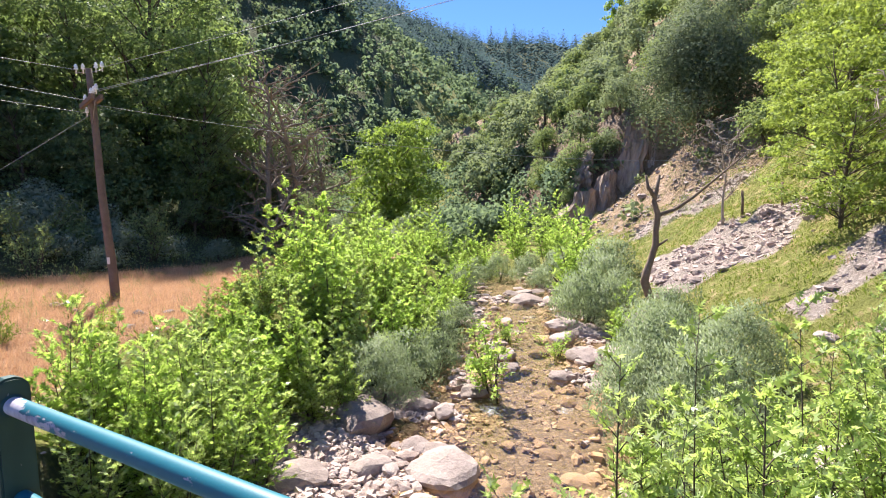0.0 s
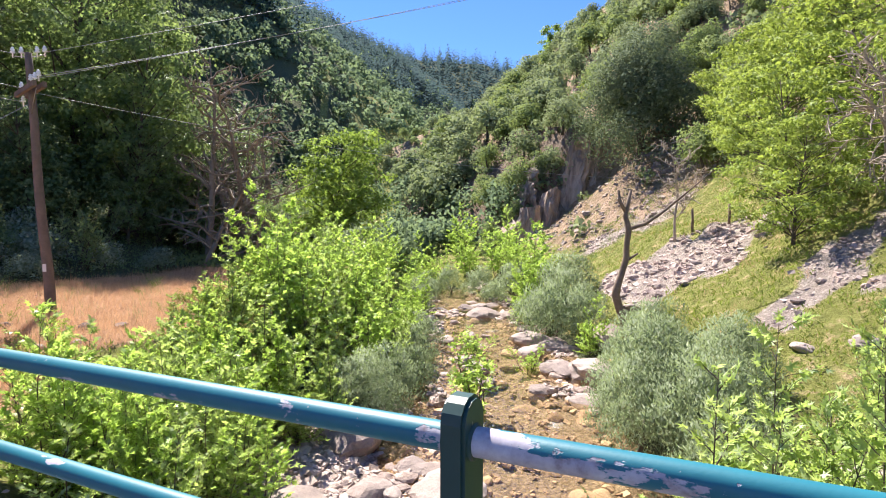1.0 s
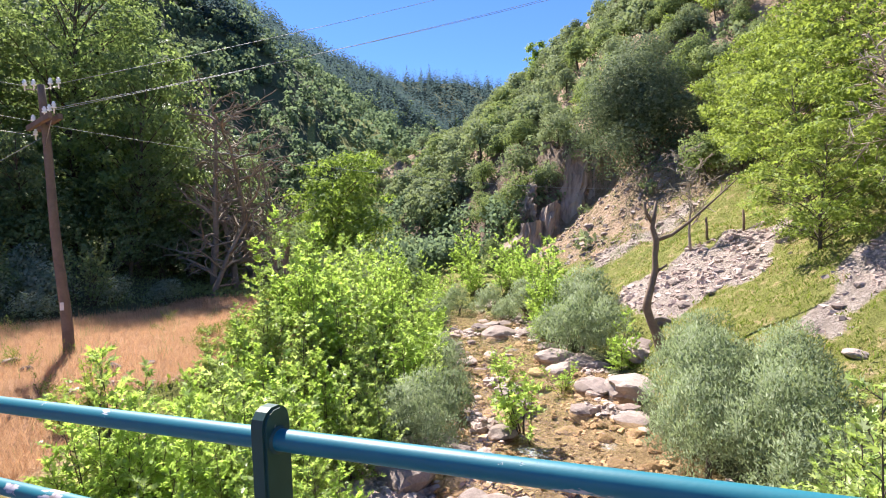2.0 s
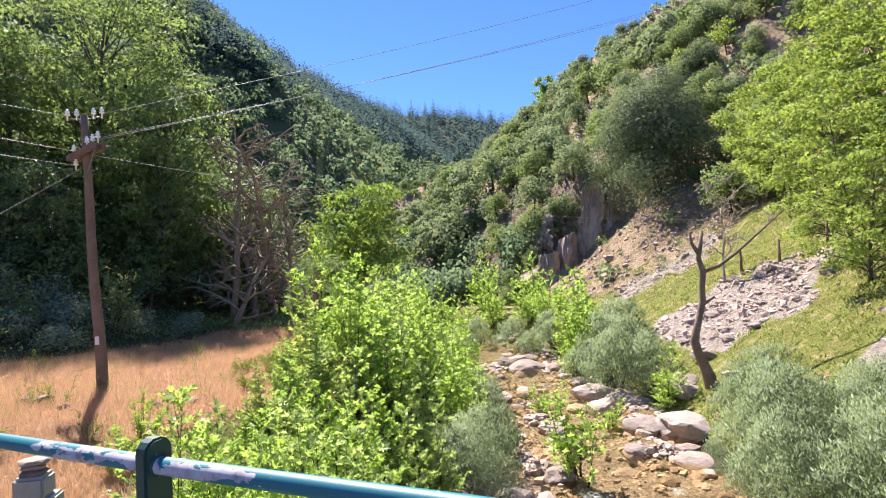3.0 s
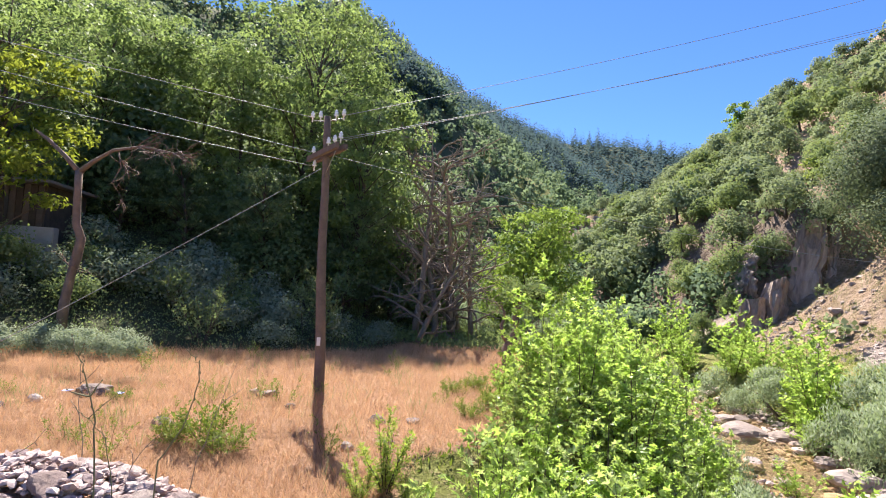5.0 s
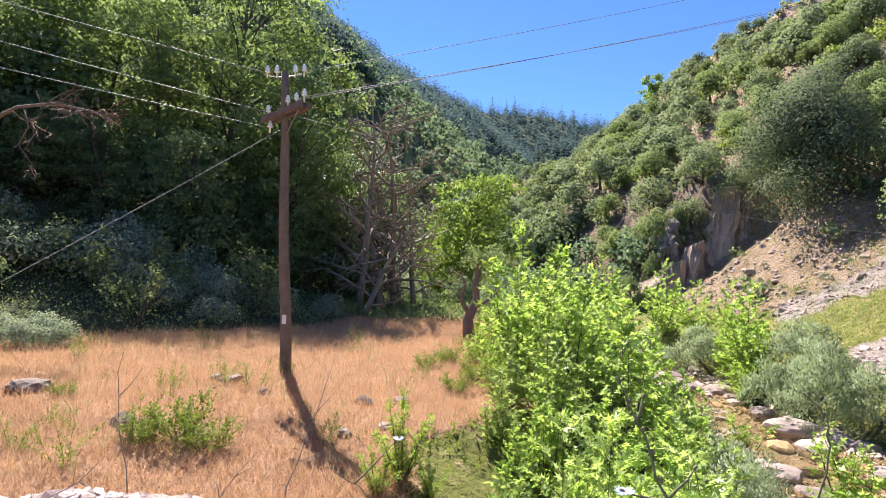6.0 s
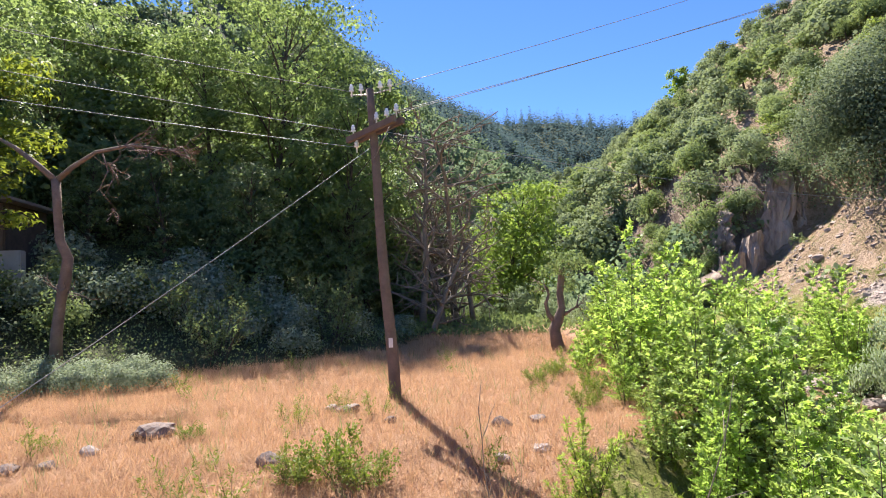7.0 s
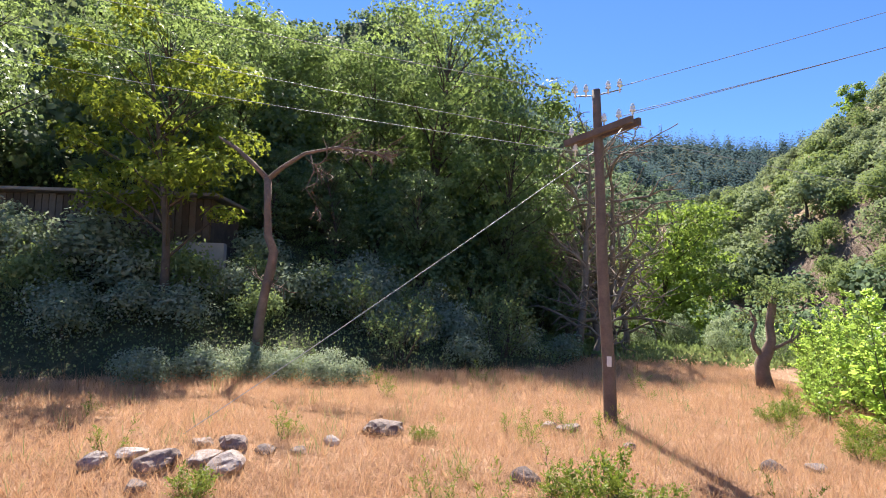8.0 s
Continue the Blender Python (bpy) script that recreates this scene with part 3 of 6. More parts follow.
def bend(rng, start, way, length, steps, wobble, lift=0.0):
    """A wandering line that starts at a place and heads a way."""
    p, w = np.array(start, float), np.array(way, float)
    out = [p.copy()]
    for _ in range(steps):
        w = w + rng.normal(size=3) * wobble + np.array([0, 0, lift])
        w /= np.linalg.norm(w)
        p = p + w * length / steps
        out.append(p.copy())
    return out


def aside(rng, way, angle):
    """A way that leaves another at about that angle."""
    way = np.asarray(way, float) / np.linalg.norm(way)
    r = rng.normal(size=3)
    r -= way * r.dot(way)
    r /= np.linalg.norm(r)
    return way * math.cos(angle) + r * math.sin(angle)


def lobes(rng, centres, radii, n, squash=0.65, depth=0.4, stray=0.45):
    """Leaf places on the outsides of rounded sprays: place, way and the way each face looks."""
    centres, radii = np.asarray(centres, float), np.asarray(radii, float)
    pick = rng.choice(len(centres), n, p=radii ** 2 / np.sum(radii ** 2))
    u = rng.normal(size=(n, 3))
    u[:, 2] += 0.25
    u /= np.linalg.norm(u, axis=1, keepdims=True)
    P = centres[pick] + u * radii[pick][:, None] * np.array([1, 1, squash]) * (1.06 - depth * rng.uniform(size=(n, 1)) ** 1.5)
    N = u + rng.normal(size=(n, 3)) * stray + np.array([0, 0, 0.25])
    return P, np.cross(N, rng.normal(size=(n, 3))), N, u


def bush_meshes(seed, height, radius, leaf_n, leaf, leaf_mat, wood_mat=None, count=13, shape="oval", stray=0.45, squash=0.85, low=0.24, depth=0.45, uneven=0.2):
    """A rounded evergreen: a short forked trunk under a crown of overlapping sprays."""
    rng = np.random.RandomState(seed)
    w = Wood()
    w.tube(bend(rng, (0, 0, -0.3), (0, 0, 1), height * 0.5, 4, 0.1), [radius * k for k in (0.07, 0.055, 0.045, 0.035, 0.02)], 6)
    C, R = [], []
    for k in range(count):
        a, q = 2.4 * k + rng.uniform(-0.4, 0.4), math.sqrt((k + 0.5) / count)
        q *= 1 + uneven * rng.uniform(-1, 0.6)
        C.append((radius * 0.7 * q * math.cos(a), radius * 0.7 * q * math.sin(a), height * (low + (0.74 - low) * max(0, 1 - q ** 2) * rng.uniform(0.75, 1.12) + rng.uniform(-0.10, 0.08))))
        R.append(radius * (rng.uniform(0.16, 0.34) if shape == "narrow" else rng.uniform(0.26, 0.50)))
    P, D, N, U = lobes(rng, C, R, leaf_n, squash, depth, stray)
    U = U + 0.6 * (P - np.array([0, 0, height * 0.4])) / radius + np.array([0, 0, 0.45])
    if shape == "narrow":
        D = D * 0.6 / np.maximum(np.linalg.norm(D, axis=1, keepdims=True), 1e-6) + np.array([0, 0, 0.75]) + 0.3 * N
    S = leaf * rng.uniform(0.6, 1.25, leaf_n)
    if shape != "narrow":                    # enlarged leaves pulled inside, added unseen to stop the light
        k = leaf_n // 14
        P[:k] = np.array([0, 0, height * 0.45]) + (P[:k] - np.array([0, 0, height * 0.45])) * 0.55
        S[:k] *= 1.9
    return w.mesh("trunk", wood_mat or BARK), leaves_mesh("crown", P, D, S, shape, leaf_mat, rng, 0.5, N, U)


def shrub_meshes(seed, height, spread, stems, twigs, per_twig, leaf, shape, leaf_mat, wood_mat=None, stem_r=0.018, flat=0.45, bare=0.15, upright=0.35):
    """A bush of many stems from one root, with side twigs that carry the leaves."""
    rng = np.random.RandomState(seed)
    wood = []
    P, D, S = [], [], []
    for s in range(stems):
        w = Wood()
        wood.append(w)
        a, lean = rng.uniform(0, 6.28), rng.uniform(0.05, 1.0) * spread / height
        h = height * (1.0 if s == 0 else rng.uniform(0.5, 0.95))
        line = bend(rng, (0.12 * spread * math.cos(a), 0.12 * spread * math.sin(a), -0.05), (lean * math.cos(a), lean * math.sin(a), 1), h, 7, 0.06, 0.04)
        r0 = stem_r * rng.uniform(0.7, 1.2)
        w.tube(line, [r0 * (1 - 0.85 * i / 7) for i in range(8)], 5)
        for t in range(twigs):
            u = bare + (1 - bare) * (t + rng.uniform()) / twigs
            i = min(int(u * 7), 6)
            base = line[i] + (line[i + 1] - line[i]) * (u * 7 - i)
            ln = (0.28 + 0.55 * (1 - u)) * spread * rng.uniform(0.45, 0.9)
            out = bend(rng, base, aside(rng, line[i + 1] - line[i], rng.uniform(0.6, 1.15)) + np.array([0, 0, upright * 0.5]), ln, 3, 0.14, 0.03)
            if t % 2 == 0:
                w.tube(out, [r0 * 0.32, r0 * 0.22, r0 * 0.14, r0 * 0.05], 3, False)
            for j in range(per_twig):
                v = (j + rng.uniform()) / per_twig
                k = min(int(v * 3), 2)
                q = out[k] + (out[k + 1] - out[k]) * (v * 3 - k)
                d = aside(rng, out[k + 1] - out[k], rng.uniform(0.4, 1.3)) + np.array([0, 0, 0.1])
                P.append(q), D.append(d), S.append(leaf * rng.uniform(0.55, 1.2))
        for j in range(per_twig * 2):
            P.append(line[-1] + rng.normal(size=3) * leaf * 0.5 - np.array([0, 0, leaf * rng.uniform(0, 2.5)]))
            D.append(rng.normal(size=3) + np.array([0, 0, 0.8])), S.append(leaf * rng.uniform(0.5, 1.0))
    return [w.mesh("stem", wood_mat or BARK) for w in wood], leaves_mesh("foliage", P, D, S, shape, leaf_mat, rng, flat)


def tree_meshes(seed, height, radius, trunk_r, bole, limbs, leaf_n, leaf, shape, leaf_mat, wood_mat=None, lean=(0, 0), tall=1.0, flat=0.35, clump=0.16, trunks=1, plain=False, sprays=90):
    """A tree: tapered trunk, limbs and branchlets, and a crown of leaf sprays with gaps between them."""
    rng = np.random.RandomState(seed)
    w = Wood()
    tips = []
    for tr in range(trunks):
        a = rng.uniform(0, 6.28)
        off = 0.0 if trunks == 1 else 0.25
        ln = (lean[0] + off * math.cos(a), lean[1] + off * math.sin(a), 1.0)
        trunk = bend(rng, (off * math.cos(a) * trunk_r * 3, off * math.sin(a) * trunk_r * 3, -0.25), ln, height * 0.86, 10, 0.07, 0.02)
        w.tube(trunk, [trunk_r * (1.3 if i == 0 else 1.0 - 0.085 * i) for i in range(11)], 5 if plain else 8)
        for b in range(limbs):
            u = bole + (1 - bole) * (b + rng.uniform()) / limbs
            i = min(int(u * 10), 9)
            base = trunk[i] + (trunk[i + 1] - trunk[i]) * (u * 10 - i)
            prof = math.sin(math.pi * min(1.0, 0.22 + 0.78 * (u - bole) / (1 - bole))) ** 0.6
            reach = radius * max(0.3, prof) * rng.uniform(0.7, 1.1)
            az = 2.4 * b + rng.uniform(-0.5, 0.5)
            limb = bend(rng, base, (math.cos(az), math.sin(az), rng.uniform(0.15, 0.8) * tall), reach, 5, 0.16, 0.05)
            r0 = trunk_r * 0.42 * (1 - 0.6 * u)
            w.tube(limb, [r0 * (1 - 0.17 * k) for k in range(6)], 3 if plain else 5, False)
            for c in range(5):
                k = 1 + c % 4
                br = bend(rng, limb[k], aside(rng, limb[k + 1] - limb[k], rng.uniform(0.4, 1.0)) + np.array([0, 0, 0.25]), reach * rng.uniform(0.3, 0.55), 3, 0.2, 0.03)
                if c < (1 if plain else 3):
                    w.tube(br, [r0 * 0.35, r0 * 0.25, r0 * 0.15, r0 * 0.05], 3, False)
                tips += br[1:]
            tips += limb[3:]
        tips += trunk[-2:]
    tips = np.array(tips)
    k = min(len(tips), sprays)
    C = tips[rng.permutation(len(tips))[:k]] + rng.normal(size=(k, 3)) * radius * 0.05
    P, D, N, U = lobes(rng, C, radius * clump * rng.uniform(0.8, 1.7, k), leaf_n, 0.6, 0.7, 0.6)
    S = leaf * rng.uniform(0.6, 1.25, leaf_n)
    return w.mesh("trunk", wood_mat or BARK), leaves_mesh("crown", P, D, S, shape, leaf_mat, rng, flat, N, U)


def broadleaf_meshes(seed, height, radius, trunk_r, leaf_n, leaf, shape, leaf_mat, low=0.2, sprays=64, lean=(0, 0), waist=0.5, squash=0.42, sizes=(0.24, 0.40), wood_mat=None, core=0.1, stray=0.5):
    """A spreading tree: trunk and limbs under flat-topped sprays of leaves, set in tiers with dark gaps between them."""
    rng = np.random.RandomState(seed)
    w = Wood()
    trunk = bend(rng, (0, 0, -0.3), (lean[0], lean[1], 1), height * 0.9, 10, 0.05, 0.015)
    w.tube(trunk, [trunk_r * (1.35 if i == 0 else 1.0 - 0.088 * i) for i in range(11)], 8)

    def axis(u):
        i = min(int(u * 10), 9)
        return trunk[i] + (trunk[i + 1] - trunk[i]) * (u * 10 - i)

    C, R = [], []
    for k in range(sprays):
        u = low + (1 - low) * (k + rng.uniform()) / sprays
        prof = math.sqrt(max(0.06, 1 - ((u - waist) / (1.06 - waist if u > waist else waist - low + 0.22)) ** 2))
        az = 2.4 * k + rng.uniform(-0.6, 0.6)
        q = radius * prof * (0.30 + 0.62 * math.sqrt(rng.uniform())) * rng.uniform(0.85, 1.12)
        c = axis(min(u / 0.92, 0.999)) + np.array([q * math.cos(az), q * math.sin(az), rng.normal() * 0.02 * height])
        C.append(c)
        R.append(radius * rng.uniform(*sizes) * (0.7 + 0.35 * prof))
        if k % 2 == 0:
            foot = axis(max(0.12, min(u / 0.92, 0.999) - 0.2))
            mid = foot + (c - foot) * 0.5 + np.array([0, 0, 0.05 * q]) + rng.normal(size=3) * 0.06 * q
            r0 = trunk_r * 0.36 * (1.1 - 0.7 * u)
            w.tube([foot, mid, c], [r0, r0 * 0.65, r0 * 0.2], 5, False)
    C, R = np.array(C), np.array(R)
    P, D, N, U = lobes(rng, C, R, leaf_n, squash, 0.8, stray)
    N = N + np.array([0, 0, 0.5])
    S = leaf * rng.uniform(0.6, 1.25, leaf_n)
    k = int(leaf_n * core)                   # enlarged leaves drawn in close to the trunk, added to stop the light
    u = rng.uniform(low, 0.85, k)
    ax = np.array([axis(v) for v in u])
    P[:k] = ax + (P[:k] - ax) * np.array([0.45, 0.45, 0.15]) + rng.normal(size=(k, 3)) * radius * 0.1
    S[:k] *= 2.0
    return w.mesh("trunk", wood_mat or BARK), leaves_mesh("crown", P, D, S, shape, leaf_mat, rng, 0.5, N, U + 0.45 * N)


def sapling_meshes(seed, height, spread, leaders, whorls, per_branch, leaf, shape, leaf_mat, wood_mat=None, stem_r=0.016, flat=0.9):
    """A young plane: a few straight leaders ringed by rising side branches, with flat-lying leaves in two ranks."""
    rng = np.random.RandomState(seed)
    wood, fine, P, D, S, N = [], Wood(), [], [], [], []
    for s in range(leaders):
        w = Wood()
        wood.append(w)
        a = 2.4 * s + rng.uniform(-0.4, 0.4)
        off = 0.0 if s == 0 else spread * rng.uniform(0.2, 0.55)
        h = height * (1.0 if s == 0 else rng.uniform(0.45, 0.88))
        way = np.array([math.cos(a) * off, math.sin(a) * off, h])
        line = bend(rng, (0.25 * off * math.cos(a), 0.25 * off * math.sin(a), -0.06), way, h, 7, 0.045, 0.03)
        r0 = stem_r * rng.uniform(0.7, 1.2)
        w.tube(line, [r0 * (1 - 0.125 * i) for i in range(8)], 5)
        for t in range(whorls):
            u = 0.05 + 0.93 * (t + rng.uniform()) / whorls
            i = min(int(u * 7), 6)
            base = line[i] + (line[i + 1] - line[i]) * (u * 7 - i)
            ln = spread * (0.16 + 0.74 * (1 - u) ** 0.8) * rng.uniform(0.55, 1.05) * (1.0 if s == 0 else 0.75)
            az = 2.4 * t + rng.uniform(-0.5, 0.5)
            out = bend(rng, base, (math.cos(az), math.sin(az), rng.uniform(0.25, 0.7) + 0.6 * u), ln, 3, 0.1, -0.03)
            fine.tube(out, [r0 * 0.34, r0 * 0.26, r0 * 0.18, r0 * 0.08], 3, False)
            n = max(4, int(per_branch * (0.45 + 0.6 * ln / spread)))
            for j in range(n):
                v = 0.15 + 0.85 * (j + rng.uniform()) / n
                k = min(int(v * 3), 2)
                d = out[k + 1] - out[k]
                d = d / np.linalg.norm(d)
                turn = (0.9 if j % 2 else -0.9) * rng.uniform(0.5, 1.3) * (1.15 - 0.7 * v)
                d = np.array([d[0] * math.cos(turn) - d[1] * math.sin(turn), d[0] * math.sin(turn) + d[1] * math.cos(turn), d[2] + rng.uniform(-0.35, 0.45)])
                P.append(out[k] + (out[k + 1] - out[k]) * (v * 3 - k) + rng.normal(size=3) * 0.015)
                D.append(d), S.append(leaf * rng.uniform(0.55, 1.2))
                N.append(rng.normal(size=3) * 0.5 + np.array([0.3 * math.cos(az), 0.3 * math.sin(az), flat]))
        for j in range(8):
            az = 2.4 * j
            P.append(line[-1] - np.array([0, 0, leaf * rng.uniform(0, 1.6)]))
            D.append((math.cos(az), math.sin(az), rng.uniform(0.3, 1.6))), S.append(leaf * rng.uniform(0.5, 0.95))
            N.append(rng.normal(size=3) * 0.4 + np.array([0, 0, 0.8]))
    return [w.mesh("stem", wood_mat or BARK) for w in wood], fine.mesh("twig_spray", wood_mat or BARK), leaves_mesh("foliage", P, D, S, shape, leaf_mat, rng, 0.5, np.array(N))


def dead_meshes(seed, height, radius, trunk_r, limbs, lean=(0, 0), bole=0.2, twig=3):
    """A bare tree: its trunk, then each limb with its branches and fine twigs."""
    rng = np.random.RandomState(seed)
    w = Wood()
    parts = [w]
    trunk = bend(rng, (0, 0, -0.2), (lean[0], lean[1], 1), height, 9, 0.09, 0.02)
    w.tube(trunk, [trunk_r * (1 - 0.1 * i) for i in range(10)], 7)
    for b in range(limbs):
        u = bole + (1 - bole) * (b + rng.uniform()) / limbs
        i = min(int(u * 9), 8)
        base = trunk[i] + (trunk[i + 1] - trunk[i]) * (u * 9 - i)
        az = 2.4 * b + rng.uniform(-0.6, 0.6)
        reach = radius * rng.uniform(0.55, 1.1) * (1.15 - 0.5 * u)
        limb = bend(rng, base, (math.cos(az), math.sin(az), rng.uniform(-0.05, 0.9)), reach, 6, 0.2, 0.02)
        r0 = trunk_r * 0.5 * (1.1 - 0.6 * u)
        w = Wood()
        parts.append(w)
        w.tube(limb, [r0 * (1 - 0.14 * k) for k in range(7)], 5, False)
        for c in range(twig * 2):
            k = 1 + c % 5
            br = bend(rng, limb[k], aside(rng, limb[k + 1] - limb[k], rng.uniform(0.4, 1.1)), reach * rng.uniform(0.25, 0.5), 4, 0.28)
            w.tube(br, [max(r0 * q, 0.02) for q in (0.55, 0.45, 0.34, 0.24, 0.14)], 4, False)
            for e in range(twig):
                j = 1 + e % 3
                tw = bend(rng, br[j], aside(rng, br[j + 1] - br[j], 0.8), reach * rng.uniform(0.1, 0.25), 3, 0.35)
                w.tube(tw, [max(r0 * q, 0.012) for q in (0.22, 0.16, 0.1, 0.06)], 3, False)
    return parts


def bare_parts(parts, material, parent):
    for i, w in enumerate(parts):
        n = "limb" if i else "trunk"
        part(n, w.mesh(n, material), None, parent)


def rock_mesh(seed, detail=2, squash=0.6, rough=0.28, facets=7, material=None, long=1.25, sharp=0.75):
    """A water-worn or broken stone, about 1 m across, resting on z = 0 with its foot sunk."""
    rng = np.random.RandomState(seed)
    bm = bmesh.new()
    bmesh.ops.create_icosphere(bm, subdivisions=detail, radius=0.5)
    cuts = [(Vector(rng.normal(size=3)).normalized(), rng.uniform(0.30, 0.44)) for _ in range(facets)]
    off = Vector(rng.uniform(-50, 50, 3))
    for v in bm.verts:
        p = v.co.copy()
        p += p.normalized() * (noise.noise(p * 2.1 + off) * rough * 0.5 + noise.noise(p * 5.3 + off) * rough * 0.2)
        for nrm, dd in cuts:
            s = p.dot(nrm) - dd
            if s > 0:
                p -= nrm * s * sharp
        p += p.normalized() * (noise.noise(p * 9.0 + off) * rough * 0.07 + noise.noise(p * 17.0 + off) * rough * 0.03)
        v.co = Vector((p.x * long, p.y, p.z * squash + squash * 0.22))
    me = bpy.data.meshes.new("stone")
    bm.to_mesh(me)
    bm.free()
    if material:
        me.materials.append(material)
    return me


def chip_mesh(seed):
    """A small blocky broken stone."""
    rng = np.random.RandomState(seed)
    v = np.array([(x, y, z) for x in (-1, 1) for y in (-1, 1) for z in (-1, 1)]) * 0.42 * rng.uniform(0.8, 1.05, (8, 1)) * np.array([1.15, 0.9, 0.68]) + rng.normal(size=(8, 3)) * 0.035
    return mesh_from("chip", v, [(0, 1, 3, 2), (4, 6, 7, 5), (0, 4, 5, 1), (2, 3, 7, 6), (0, 2, 6, 4), (1, 5, 7, 3)])


def place(x, y, turn=0.0, size=1.0, up=0.0, tilt=0.0, wide=1.0):
    """On the ground at x, y: turned, scaled, lifted and leaned."""
    return pose(x, y, H(x, y) + up, tilt, 0, turn) @ Matrix.Diagonal((size * wide, size * wide, size, 1))


def strew(name, label, category, spots, protos, material, seed):
    """Many small stones, past counting, as one mesh: spots are (x, y, z, size)."""
    rng = np.random.RandomState(seed)
    V, F, n = [], [], 0
    tpl = []
    for me in protos:
        co = np.zeros(len(me.vertices) * 3)
        me.vertices.foreach_get("co", co)
        tpl.append((co.reshape(-1, 3), [tuple(p.vertices) for p in me.polygons]))
    for x, y, z, s in spots:
        co, fs = tpl[rng.randint(len(tpl))]
        m = np.array(Euler((rng.uniform(-0.5, 0.5), rng.uniform(-0.5, 0.5), rng.uniform(0, 6.28))).to_matrix())
        V.append((co * s) @ m.T + np.array([x, y, z]))
        F += [tuple(i + n for i in f) for f in fs]
        n += len(co)
    ob = new(name, mesh_from(name, np.concatenate(V), F, material))
    return tagged(ob, label, category, kind="stuff")

# ---------------------------------------------------------------- bridge, railing, road
def box(bm, lo, hi, bevel=0.0):
    r = bmesh.ops.create_cube(bm, size=1.0)
    for v in r["verts"]:
        v.co = Vector([(l + h) / 2 + c * (h - l) for l, h, c in zip(lo, hi, v.co)])
    if bevel:
        es = list({e for v in r["verts"] for e in v.link_edges})
        bmesh.ops.bevel(bm, geom=es, offset=bevel, segments=2, affect='EDGES')


RAIL_A, RAIL_B, RAIL_C, RAIL_D = Vector((-2.27, 2.668, 1.068)), Vector((-3.678, 3.642, 1.042)), Vector((-5.046, 4.629, 0.995)), Vector((-6.375, 5.641, 0.949))
RAIL_WAY = (RAIL_D - RAIL_A).normalized()
rail_turn = math.degrees(math.atan2(RAIL_WAY.y, RAIL_WAY.x))


def build_bridge():
    deck = thing("bridge", "small concrete road bridge with asphalt over the stream", "bridge", m=pose(-1.3, -0.2, 0, 0, 0, rail_turn))
    deck["kind"] = "structure"
    bm = bmesh.new()
    box(bm, (-7.2, -1.9, -0.62), (8.0, 4.9, -0.09), 0.02)
    part("deck", bm, CONCRETE, deck, "grey concrete deck slab")
    bm = bmesh.new()
    box(bm, (-7.2, -1.55, -0.086), (8.0, 4.6, -0.03))
    part("roadway", bm, ASPHALT, deck, "worn asphalt surface")
    for s in (-1.9, 4.62):
        bm = bmesh.new()
        box(bm, (-7.2, s, -0.086), (8.0, s + 0.28, 0.08), 0.02)
        part("kerb", bm, CONCRETE, deck)
    for s in (-7.2, 6.5):
        bm = bmesh.new()
        box(bm, (s, -1.8, -4.4), (s + 0.7, 4.8, -0.62))
        part("abutment", bm, CONCRETE, deck)
    return deck


bridge = build_bridge()


def road_strip():
    """The road on both sides of the bridge, a little above the ground."""
    line = [Vector((x, y, 0)) for x, y in ROAD]
    pts = []
    for a, b in zip(line, line[1:]):
        n = max(2, int((b - a).length / 0.6))
        pts += [a + (b - a) * (i / n) for i in range(n)]
    pts.append(line[-1])
    V, F = [], []
    for i, p in enumerate(pts):
        way = (pts[min(i + 3, len(pts) - 1)] - pts[max(i - 3, 0)]).normalized()
        across = Vector((way.y, -way.x, 0))
        for k in range(9):
            q = p + across * (-4.7 + 6.1 * k / 8)
            V.append((q.x, q.y, -0.05 - 0.02 * min(max(-q.x - 7, 0), 12)))
    for i in range(len(pts) - 1):
        for k in range(8):
            j = i * 9 + k
            F.append((j, j + 1, j + 10, j + 9))
    ob = new("road", mesh_from("road", V, F, ASPHALT, True))
    return tagged(ob, "worn grey asphalt road leading off the bridge", "road", kind="structure")


road_strip()


def strap_post(bm):
    """A flat steel post, set across the line of the tubes, with a rounded head: 86 mm wide, 44 mm thick."""
    w, th = 0.043, 0.022
    ring = [(-w, -1.05), (w, -1.05), (w, -0.04)] + [(w * math.cos(a), -0.04 + 0.04 * math.sin(a)) for a in (0.45, 0.9, 1.3, 1.85, 2.25, 2.7)] + [(-w, -0.04)]
    front = [bm.verts.new((-th, y, z)) for y, z in ring]
    back = [bm.verts.new((th, y, z)) for y, z in ring]
    bm.faces.new(front)
    bm.faces.new(list(reversed(back)))
    n = len(ring)
    for i in range(n):
        bm.faces.new((front[i], back[i], back[(i + 1) % n], front[(i + 1) % n]))
    bmesh.ops.recalc_face_normals(bm, faces=bm.faces)
    bmesh.ops.bevel(bm, geom=[e for e in bm.edges if abs(e.verts[0].co.x - e.verts[1].co.x) < 0.001], offset=0.006, segments=2, affect='EDGES')


